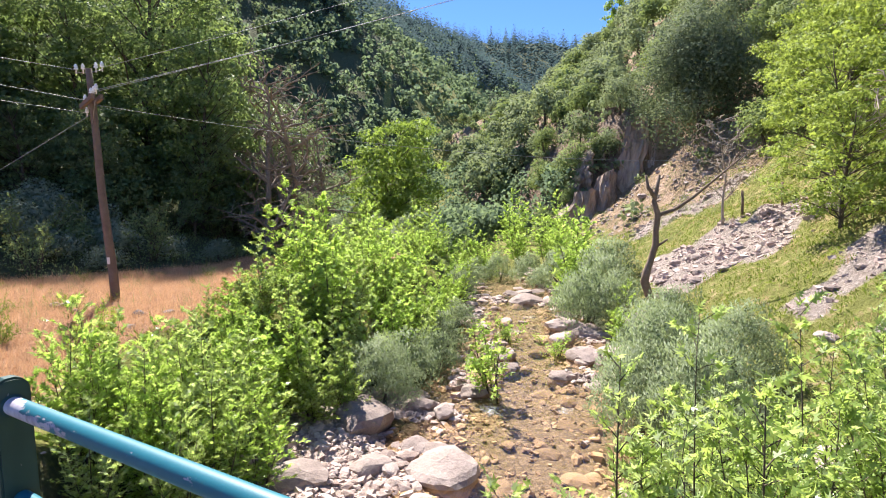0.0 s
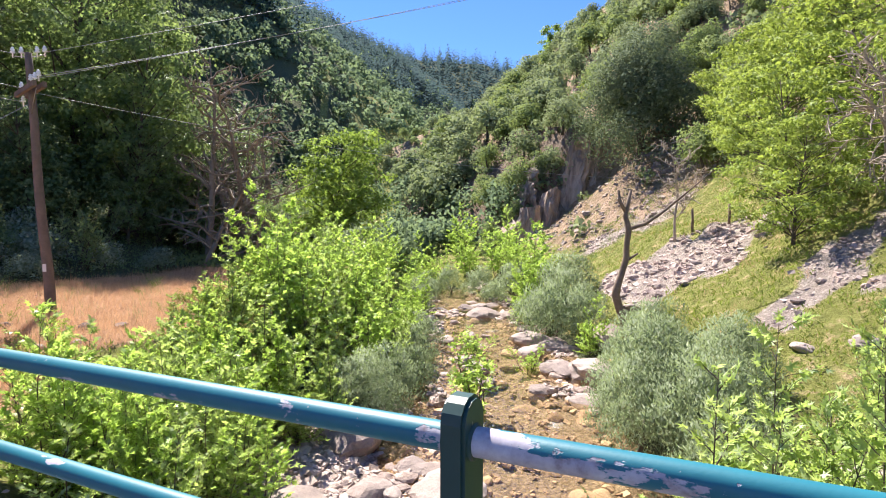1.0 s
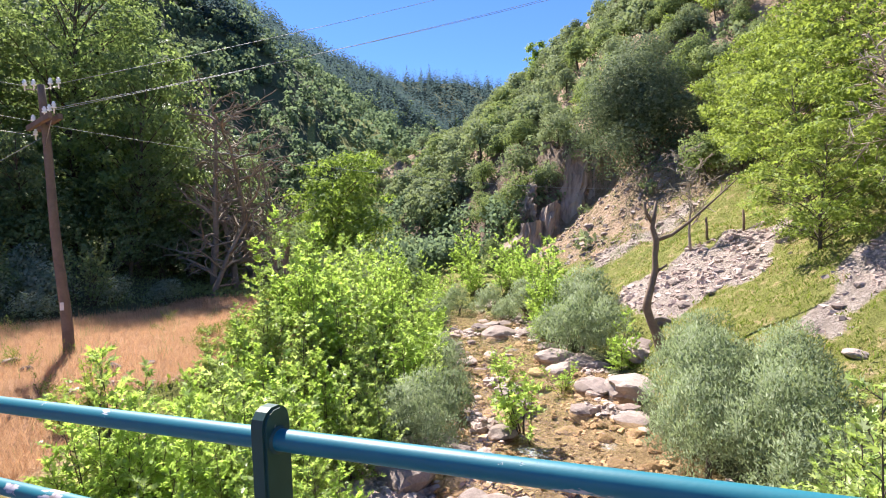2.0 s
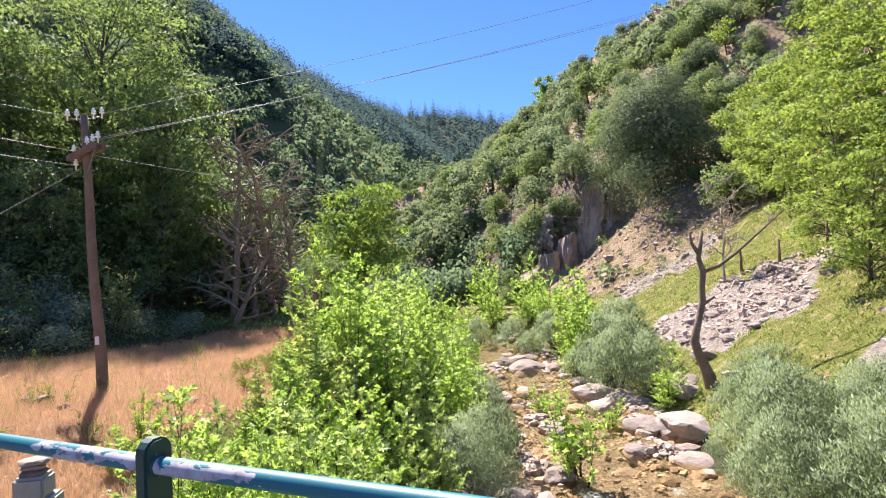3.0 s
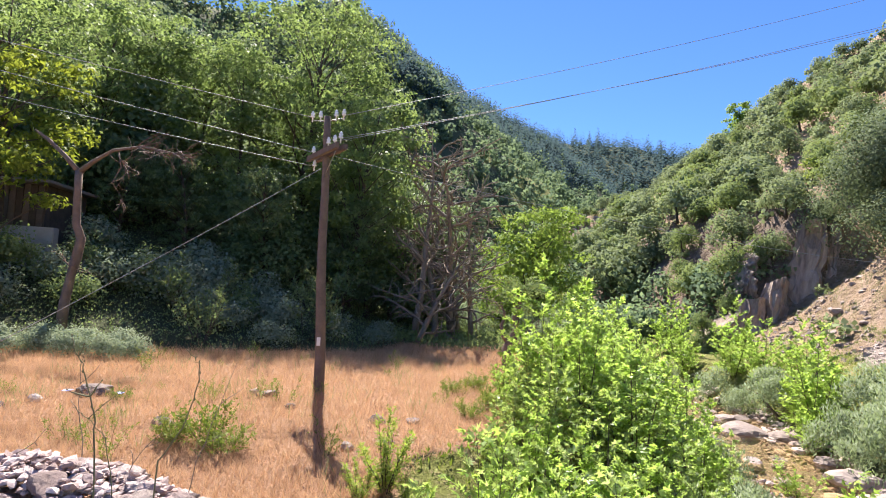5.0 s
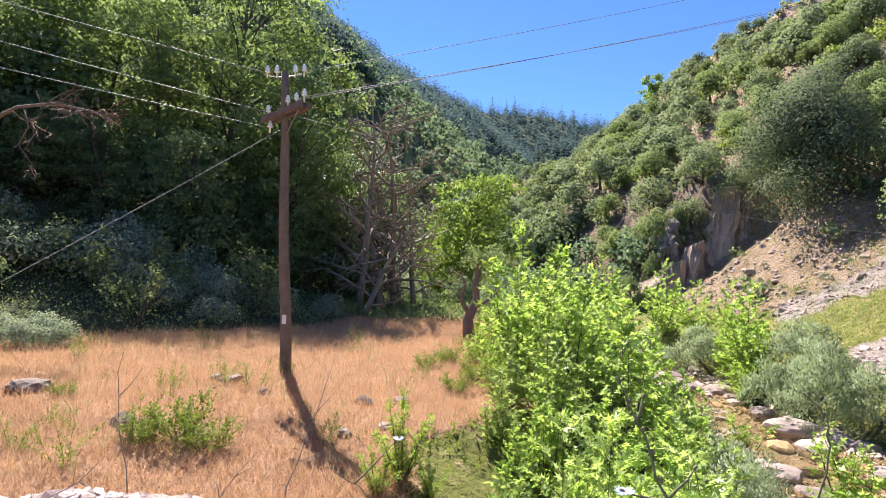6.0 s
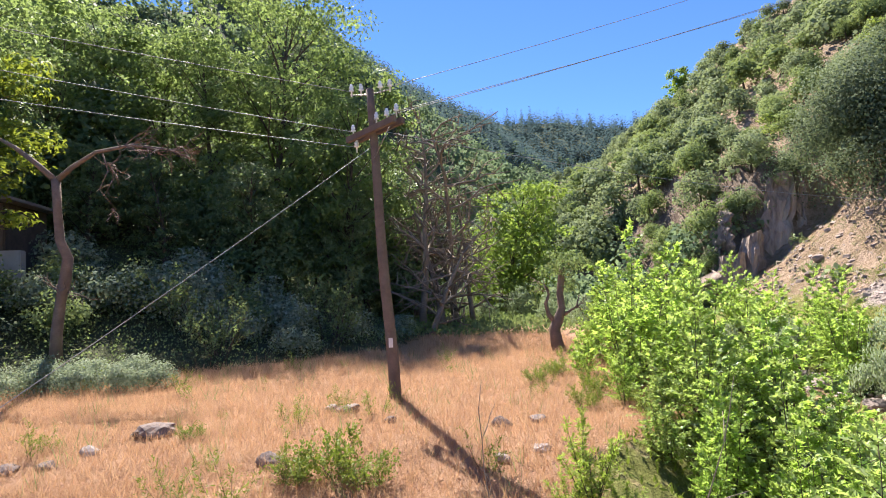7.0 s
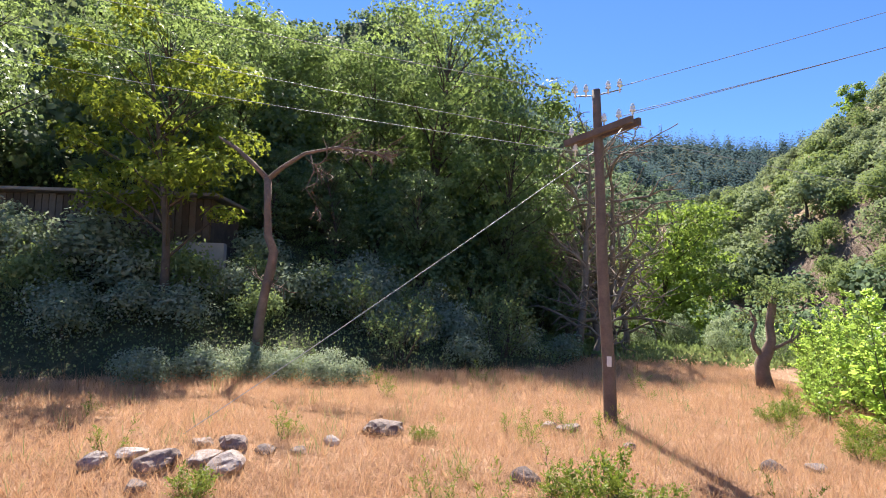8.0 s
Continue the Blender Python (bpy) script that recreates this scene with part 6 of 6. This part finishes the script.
def valley_end(rng, n):
    x, y = rng.uniform(-11, 5, n), rng.uniform(29, 56, n)
    return x, y, (np.abs(x - np.interp(y, RIVER_Y, RIVER_X)) > 2.2) & (side(x, y, LEFT_FOOT) > -3) & (side(x, y, RIGHT_FOOT) < 0) & (waves(x, y, 2.2, 57) > -0.4)


blades("valley_herbs", "rank green grass and herbs at the meadow's far end", "grass", 22000, valley_end, 0.2, DUSTY_LEAF, 25, "oval", 0.5, 0.35)


# ---------------------------------------------------------------- bare trees and stumps
def line_tree(name, label, category, m, lines, material, twigs=(), seed=0):
    """A bare tree from its main lines: ((points), (radii)) each; fine twigs sprout at the listed places."""
    t = thing(name, label, category, m=m)
    w = Wood()
    for pts, radii in lines[:1]:
        w.tube(pts, radii, 10)
    part("trunk", w.mesh("trunk", material), None, t)
    for pts, radii in lines[1:]:
        w = Wood()
        w.tube(pts, radii, 7)
        part("branch", w.mesh("branch", material), None, t)
    rng = np.random.RandomState(seed)
    for at, way, reach, n in twigs:
        w = Wood()
        for _ in range(n):
            b = bend(rng, at, aside(rng, way, rng.uniform(0.1, 0.8)), reach * rng.uniform(0.5, 1.0), 5, 0.25)
            w.tube(b, [0.022, 0.018, 0.015, 0.012, 0.009, 0.005], 4, False)
            for k in (2, 3, 4):
                c = bend(rng, b[k], aside(rng, b[k] - b[k - 1], 0.8), reach * 0.35, 3, 0.3)
                w.tube(c, [0.013, 0.010, 0.008, 0.004], 3, False)
        part("twig", w.mesh("twig", material), None, t)
    return t


line_tree("snag", "bare crooked dead tree with a broken top on the stream bank", "dead tree", pose(5.71, 17.7, -2.15),
          [([(0.62, 0.06, -0.75), (0.40, 0, -0.25), (0.25, 0, 0.15), (0.08, 0.03, 0.55), (-0.06, 0, 0.95), (-0.03, -0.03, 1.2), (0.12, 0, 1.6), (0.28, 0.02, 2.1), (0.27, 0, 2.5), (0.33, 0, 3.0), (0.2, 0, 3.4), (0.28, 0, 3.75), (0.36, 0, 4.2)], [0.27, 0.2, 0.155, 0.125, 0.13, 0.115, 0.095, 0.10, 0.085, 0.095, 0.075, 0.065, 0.04]),
           ([(0.33, 0, 3.0), (0.8, -0.1, 3.15), (1.3, -0.2, 3.5), (1.9, -0.4, 4.05), (2.62, -0.7, 4.76)], [0.07, 0.055, 0.045, 0.032, 0.014]),
           ([(0.24, 0, 3.5), (0.02, 0.02, 3.85), (-0.05, 0.0, 4.2)], [0.07, 0.05, 0.035]),
           ([(0.25, 0, 2.0), (0.6, -0.1, 2.25)], [0.05, 0.03])], SNAG_WOOD, [((2.2, -0.5, 4.35), (0.7, 0, 0.6), 0.8, 3)], 1)
line_tree("forked_snag", "tall bare forked tree trunk at the meadow's edge", "dead tree", pose(-20.0, 21.3, -0.68) @ Matrix.Scale(1.06, 4),
          [([(0, 0, -0.2), (0.03, 0, 0.8), (0.15, 0, 1.6), (0.28, 0, 2.2), (0.36, 0, 2.75), (0.16, 0, 3.2), (0.1, 0, 4.0), (0.07, 0, 4.85)], [0.17, 0.14, 0.125, 0.145, 0.13, 0.115, 0.105, 0.11]),
           ([(0.07, 0, 4.8), (-0.45, 0, 5.3), (-1.0, 0, 5.75), (-1.6, 0.1, 6.1)], [0.085, 0.07, 0.06, 0.04]),
           ([(0.07, 0, 4.8), (0.5, 0, 5.15), (1.2, -0.1, 5.5), (2.2, -0.2, 5.62), (3.2, -0.2, 5.45), (3.8, -0.2, 5.15)], [0.085, 0.065, 0.05, 0.04, 0.028, 0.012]),
           ([(1.35, -0.1, 5.5), (1.5, -0.1, 5.0), (1.3, -0.15, 4.5), (1.7, -0.1, 3.95)], [0.022, 0.018, 0.014, 0.006])], SNAG_WOOD,
          [((2.0, -0.2, 5.6), (0.6, 0, 0.3), 1.1, 7), ((2.6, -0.2, 5.5), (0.5, -0.3, -0.2), 1.0, 7), ((3.2, -0.2, 5.45), (0.6, 0, -0.1), 1.1, 7), ((1.5, -0.1, 5.2), (0.2, 0, -1), 1.2, 5), ((0.2, 0, 1.9), (1, 0, -0.1), 0.9, 4), ((0.1, 0, 1.9), (-1, -0.2, 0.2), 0.8, 3), ((1.6, -0.1, 4.0), (0, 0, -1), 0.5, 3)], 2)
stump = line_tree("broken_stump", "thick dark broken trunk with pale sprouting leaves in the meadow", "stump", pose(-5.62, 23.5, H(-5.62, 23.5)),
          [([(0.05, 0, -0.2), (-0.06, 0, 0.35), (-0.1, 0, 0.7), (0.04, 0, 1.0), (0.17, 0, 1.35), (0.13, 0, 1.8), (0.2, 0, 2.25), (0.24, 0, 2.65)], [0.26, 0.2, 0.185, 0.17, 0.12, 0.11, 0.115, 0.085]),
           ([(-0.04, 0, 0.9), (-0.26, 0, 1.15), (-0.34, 0, 1.5), (-0.22, 0, 1.8), (-0.36, 0, 2.15)], [0.10, 0.075, 0.06, 0.045, 0.02]),
           ([(0.08, 0, 1.05), (0.34, -0.1, 1.22), (0.6, -0.15, 1.38), (0.72, -0.15, 1.75)], [0.06, 0.045, 0.035, 0.014])], SNAG_WOOD, [((-0.2, 0, 1.9), (-0.6, 0, 0.6), 0.8, 4), ((0.55, -0.15, 1.35), (0.6, 0, 0.2), 0.6, 3)], 3)
C = [(0.1 + rng.normal(0, 0.42), rng.normal(0, 0.4), 2.55 + rng.uniform(-0.5, 0.55)) for _ in range(9)] + [(-0.75, 0, 1.5), (-0.6, 0.1, 2.0)]
P, D, N, U = lobes(rng, C, [0.34] * 9 + [0.25, 0.25], 1500, 0.7)
part("foliage", leaves_mesh("foliage", P, D, 0.10 * rng.uniform(0.6, 1.2, 1500), "oval", DUSTY_LEAF, rng, 0.5, N, U), None, stump, "thin pale green sprouting leaves")
w = dead_meshes(150, 4.6, 1.5, 0.07, 14, (-0.03, 0), 0.25, 3)
slim = thing("bare_tree", "slim pale leafless tree on the stony slope", "dead tree", m=place(11.6, 24.0, 20, 1.0, -0.1))
bare_parts(w, DEAD_WOOD, slim)
for k, (x, y, s, tilt) in enumerate(((12.4, 14.6, 1.0, 16), (13.2, 15.6, 1.1, -14))):
    w = dead_meshes(154 + k, 4.4, 2.2, 0.07, 12, (-0.25, -0.1), 0.3, 4)
    t = thing("withered_tree", "withered tree with pale drooping bare branches on the slope", "dead tree", "withered trees on the slope", place(x, y, 30 * k, s, -0.1, tilt))
    bare_parts(w, DEAD_WOOD, t)
w = Wood()
w.tube([(0, 0, 0), (1.4, 0.5, 0.16), (2.8, 0.95, 0.4), (3.9, 1.3, 0.75)], [0.07, 0.06, 0.045, 0.025], 8)
log = new("fallen_log", w.mesh("fallen_log", DEAD_WOOD))
log.location = (5.6, 16.9, H(5.6, 16.9) + 0.06)
tagged(log, "thin weathered log lying across the grassy bank", "log")
for x, y, hgt in ((12.4, 24.0, 1.0), (13.6, 23.2, 1.0), (15.0, 22.2, 1.0)):
    w = Wood()
    w.tube([(0, 0, -0.2), (0.02, 0, 0.5), (0.0, 0.02, hgt)], [0.06, 0.055, 0.05], 8)
    ob = new("fence_post", w.mesh("fence_post", SNAG_WOOD))
    ob.location = (x, y, H(x, y))
    tagged(ob, "short weathered wooden fence post on the slope", "fence post", "fence posts on the slope")
w = Wood()
w.tube([(-0.9, 0.1, 0.1), (-0.2, 0, 0.16), (0.5, -0.1, 0.22), (1.3, -0.25, 0.3)], [0.1, 0.13, 0.14, 0.12], 9)
ob = new("bleached_log", w.mesh("bleached_log", DEAD_WOOD))
ob.location = (5.2, 7.6, H(5.2, 7.6))
tagged(ob, "thick bleached log on the near bank", "log")
me = shrub_meshes(160, 0.9, 0.7, 6, 9, 8, 0.09, "oval", BROWN_LEAF)
withered = plant("withered_shrub", "withered brown shrub among green ones on the bank", "shrub", me, "")
withered.matrix_basis = place(2.9, 6.7, 0, 1.9)

# balanced stones on the road's edge
cairn = thing("cairn", "small stack of flat pale stones on a rough grey block", "cairn", m=pose(-7.19, 8.34, H(-7.19, 8.34) - 0.06))
foot = -0.43 - H(-7.19, 8.34) + 0.06
bm = bmesh.new()
box(bm, (-0.17, -0.15, 0), (0.17, 0.15, foot), 0.02)
part("base_block", bm, CONCRETE, cairn, "rough grey base block")
bm = bmesh.new()
box(bm, (-0.125, -0.11, foot - 0.004), (0.125, 0.11, foot + 0.19), 0.025)
part("block", bm, CONCRETE, cairn)
for i, (dx, rise, wide, thick) in enumerate(((-0.01, 0.185, 0.22, 0.075), (0.0, 0.245, 0.21, 0.06), (0.015, 0.295, 0.25, 0.06))):
    o = part("stone", cobbles[i + 1], None, cairn)
    o.matrix_basis = pose(dx, 0, foot + rise, 0, 0, 25 * i) @ Matrix.Diagonal((wide / 1.15, wide / 1.1, thick / 0.55, 1))
stone_things("bank_rock", "pale angular rock half buried in the bank", "rock", "rocks on the bank", boulders, [(4.6, 8.3, 0.8), (6.0, 18.9, 1.1), (6.6, 17.2, 0.6), (7.2, 19.4, 0.7), (8.6, 20.2, 0.6), (9.4, 21.8, 0.42), (10.2, 20.4, 0.36), (8.9, 22.6, 0.5), (11.0, 21.4, 0.34), (10.4, 22.8, 0.4), (8.2, 19.6, 0.5), (11.6, 20.4, 0.3), (9.0, 19.2, 0.34), (7.8, 21.4, 0.45), (9.8, 14.4, 0.3), (8.9, 14.2, 0.36), (11.2, 14.6, 0.34), (8.0, 11.4, 0.5), (7.4, 12.4, 0.4), (13.0, 38.6, 0.7), (15.0, 40.6, 0.9), (12.4, 35.6, 0.5), (14.4, 37.4, 0.5), (-8.35, 7.8, 0.2, 0.02), (-8.0, 8.0, 0.16, 0.02), (-10.1, 8.2, 0.22, 0.03)], rng)

# the cliff: a broken, ribbed face below the hill
fu, fv = np.linspace(0, 1, 150), np.linspace(0, 1, 70)
FU, FV = np.meshgrid(fu, fv)
cx = 8.6 + 15.0 * FU
foot_y = 46.4 + 2.0 * ease(0.0, 0.4, FU) + 0.8 * FU
top_z = -0.5 + 7.6 * ease(0.0, 0.5, FU) + 1.2 * ease(0.55, 1.0, FU) + 0.8 * waves(cx, FV * 0, 5.0, 71)
cz = -3.6 + (top_z + 3.6) * FV
ribs = 0.16 * np.abs(waves(cx, cz * 0.5, 0.55, 77)) + 0.9 * np.abs(waves(cx, cz * 0.05, 1.1, 76)) + 1.3 * np.abs(waves(cx, cz * 0.12, 4.0, 72)) + 0.8 * np.abs(waves(cx, cz * 0.25, 1.6, 73)) + 0.35 * waves(cx, cz, 0.9, 74) + 0.2 * waves(cx, cz, 0.45, 75)
cy = foot_y + 0.16 * (cz + 3.6) - ribs + 1.6 * ease(0.9, 1.0, FV)
cliff = new("cliff", grid_mesh("cliff", cx, cy, cz, CLIFF_STONE))
tagged(cliff, "ribbed brown rock cliff breaking the wooded hillside", "cliff")

# bushes that cling to the ledges of the cliff
for i in range(34):
    u, v = rng.uniform(0.0, 1.0) ** 1.6, rng.uniform(0.1, 0.95)
    if 0.5 < u < 0.92 and v > 0.45:
        continue
    x = 8.6 + 15.0 * u
    fy = 46.4 + 2.0 * float(ease(0.0, 0.4, u)) + 0.8 * u
    z = -3.6 + (3.1 + 7.6 * float(ease(0.0, 0.5, u)) + 1.2 * float(ease(0.55, 1.0, u))) * v
    copy_thing(oak[i % 5][0], pose(x, fy + 0.16 * (z + 3.6) - 0.9, z - 0.4, 8, 0, rng.uniform(0, 360)) @ Matrix.Diagonal((*[rng.uniform(0.35, 0.75)] * 3, 1)))

# crag: upright ribs of rock on the face of the hill
def pillar_mesh(seed, wide, deep, high):
    """A rough squared rib of rock with a broken top."""
    rng = np.random.RandomState(seed)
    bm = bmesh.new()
    bmesh.ops.create_cube(bm, size=1.0)
    bmesh.ops.subdivide_edges(bm, edges=bm.edges[:], cuts=7, use_grid_fill=True)
    off = Vector(rng.uniform(-40, 40, 3))
    for v in bm.verts:
        p = v.co
        taper = 1.0 - 0.3 * (p.z + 0.5) ** 2
        q = Vector((p.x * wide * taper, p.y * deep * taper, (p.z + 0.5) * high + p.x * 0.5))
        n = Vector((noise.noise(q * 0.7 + off), noise.noise(q * 0.7 - off), noise.noise(q * 0.5 + off * 2)))
        m = Vector((noise.noise(Vector((q.x * 4, q.y * 4, q.z * 0.7)) + off), noise.noise(Vector((q.x * 4, q.y * 4, q.z * 0.7)) - off), 0))
        v.co = q + n * 0.45 + m * 0.34
    me = bpy.data.meshes.new("crag")
    bm.to_mesh(me)
    bm.free()
    me.materials.append(CLIFF_STONE)
    return me


for i, (x, y, z, wide, deep, high, turn) in enumerate(((16.3, 46.9, 1.5, 2.2, 1.4, 6.2, -38), (17.6, 46.9, 2.0, 1.3, 1.2, 6.2, -50), (18.7, 46.6, 2.5, 1.2, 1.1, 5.4, -30), (19.8, 46.9, 2.8, 1.4, 1.2, 5.6, -48), (21.2, 47.0, 3.2, 1.7, 1.3, 4.6, -35),
                                                      (11.6, 45.4, -2.6, 1.8, 1.3, 4.4, -30), (13.4, 46.2, -2.0, 1.6, 1.3, 5.2, -45), (27.5, 58.5, 14.5, 2.6, 1.6, 3.4, -30), (29.2, 58.8, 15.5, 1.6, 1.4, 3.0, -45))):
    o = new("crag", pillar_mesh(280 + i, wide, deep, high))
    o.matrix_basis = pose(x, y, z, -12, 4, turn)
    tagged(o, "upright rib of brown weathered rock in the hillside", "crag", "crags of the hillside")


# ---------------------------------------------------------------- shed in the wood
def build_shed():
    z = H(-28.6, 24.4)
    shed = thing("shed", "old plank shed with a low flat roof among the trees", "shed", m=pose(-28.6, 24.0, z, 0, 0, 14))
    bm = bmesh.new()
    box(bm, (-4.4, 0.12, -1.5), (4.4, 3.4, 2.1))
    part("wall", bm, SHED_WOOD, shed)
    bm = bmesh.new()
    box(bm, (-4.8, -0.5, 2.12), (4.8, 3.8, 2.24), 0.02)
    part("roof", bm, SHED_ROOF, shed, "pale flat sheet roof")
    bm = bmesh.new()
    box(bm, (-4.6, -0.7, -1.5), (5.2, -0.3, 0.35), 0.03)
    part("plinth", bm, CONCRETE, shed, "low pale concrete wall before the shed")
    plank = None
    for i in range(34):
        x = -4.35 + i * 0.26
        if 17 < i < 22:
            continue
        if plank is None:
            bm = bmesh.new()
            box(bm, (-0.115, -0.02, 0.0), (0.115, 0.02, 2.0), 0.006)
            o = part("plank", bm, SHED_WOOD, shed)
            plank = o.data
        else:
            o = part("plank", plank, None, shed)
        o.location = (x, 0.09 - 0.004 * (i % 3), 0.05 + 0.02 * (i % 4))
    return shed


build_shed()

# tall flowering weeds at the road's edge
CHICORY_STEM = solid("chicory_stem", [(0.2, (0.13, 0.10, 0.05)), (0.8, (0.26, 0.24, 0.12))], 9, 0.8, 0.2, 0.002)
CHICORY_BLUE = solid("chicory_petal", [(0.2, (0.22, 0.27, 0.62)), (0.8, (0.36, 0.42, 0.78))], 30, 0.7, 0.1, 0.001)


def chicory(x, y, line, side_twigs, flowers, seed):
    """A wiry stalk along its line (offsets from the root), with short side twigs, buds and a few open flowers."""
    rng = np.random.RandomState(seed)
    t = thing("chicory", "thin wiry chicory stalk with small buds and blue flowers", "weed", "tall weeds by the road", m=pose(x, y, H(x, y) - 0.03))
    pts = [np.array(p, float) for p in line]
    dense = []
    for a, b in zip(pts, pts[1:]):
        for k in range(3):
            dense.append(a + (b - a) * k / 3 + rng.normal(size=3) * 0.0022)
    dense.append(pts[-1])
    w = Wood()
    n = len(dense)
    w.tube(dense, [0.0024 - 0.0014 * i / n for i in range(n)], 6)
    part("stalk", w.mesh("stalk", CHICORY_STEM), None, t)
    buds = [(dense[k] + rng.normal(size=3) * 0.003, dense[k] - dense[k - 1]) for k in range(n // 2, n, 2)]
    ends = []
    for u, way, reach in side_twigs:
        k = min(int(u * n), n - 2)
        b = bend(rng, dense[k], way, reach, 5, 0.12)
        w = Wood()
        w.tube(b, [0.0022, 0.002, 0.0018, 0.0015, 0.0012, 0.001], 5)
        part("side_twig", w.mesh("side_twig", CHICORY_STEM), None, t)
        buds += [(b[3], b[3] - b[2]), (b[5], b[5] - b[4])]
        ends.append((b[5], b[5] - b[4]))
    for p, d in buds:
        bm = bmesh.new()
        bmesh.ops.create_icosphere(bm, subdivisions=1, radius=0.0024)
        for v in bm.verts:
            v.co.z = v.co.z * 1.8 + 0.003
        bmesh.ops.transform(bm, matrix=Matrix.Translation(Vector(p)) @ Vector(d).to_track_quat("Z", "Y").to_matrix().to_4x4(), verts=bm.verts)
        part("bud", bm, CHICORY_STEM, t)
    for p, d in ends[:flowers]:
        P = np.repeat(np.array([p]), 14, 0)
        D = np.array([(math.cos(q * 0.45), math.sin(q * 0.45), 0.25 * rng.uniform()) for q in range(14)])
        part("flower", leaves_mesh("flower", P, D, [0.014] * 14, "oval", CHICORY_BLUE, rng, 0.9), None, t)


chicory(-7.24, 6.03, [(0, 0, 0), (-0.01, 0, 0.4), (0.02, 0, 0.75), (0.037, 0, 0.98), (0.082, 0, 1.045), (0.111, 0, 1.12), (0.123, 0, 1.178), (0.123, 0, 1.219), (0.11, 0, 1.244), (0.084, 0, 1.265)], [], 0, 1)
chicory(-7.30, 5.98, [(0, 0, 0), (-0.01, 0, 0.5), (-0.03, 0, 0.88), (-0.044, 0, 1.065), (-0.058, 0, 1.117), (-0.084, 0, 1.186), (-0.096, 0, 1.221), (-0.113, 0, 1.245), (-0.132, 0, 1.286)], [(0.55, (-1, 0, -0.05), 0.06), (0.55, (0.5, 0, 0.6), 0.05), (0.8, (0.3, 0.1, 0.6), 0.03)], 1, 2)
chicory(-7.66, 6.57, [(0, 0, 0), (0.0, 0, 0.5), (-0.03, 0, 0.85), (-0.07, 0, 1.02), (-0.128, 0, 1.076), (-0.169, 0, 1.1), (-0.209, 0, 1.12)], [(0.7, (0.6, 0, 0.7), 0.14)], 1, 3)

# dry stalks by the road
for k, (x, y, z, way, reach) in enumerate(((-9.15, 8.35, -0.1, (-0.25, 0.1, 1.0), 0.9), (-8.35, 8.3, -0.2, (0.35, 0.1, 1.0), 1.0), (-8.6, 8.0, -0.05, (0.05, 0, 1.0), 0.45), (-9.6, 8.1, 0.0, (0.9, 0, 0.35), 0.7))):
    w = Wood()
    b = bend(rng, (x, y, z), way, reach, 7, 0.12)
    w.tube(b, [0.004, 0.0037, 0.0034, 0.003, 0.0027, 0.0024, 0.002, 0.0014], 5)
    for j in (3, 5):
        w.tube(bend(rng, b[j], aside(rng, b[j] - b[j - 1], 0.6), 0.2 * reach, 3, 0.2), [0.003, 0.0027, 0.0022, 0.0015], 4)
    ob = new("dry_stalk", w.mesh("dry_stalk", DEAD_BROWN))
    tagged(ob, "thin dry brown stalk beside the stone heap", "stalk", "dry stalks by the road")
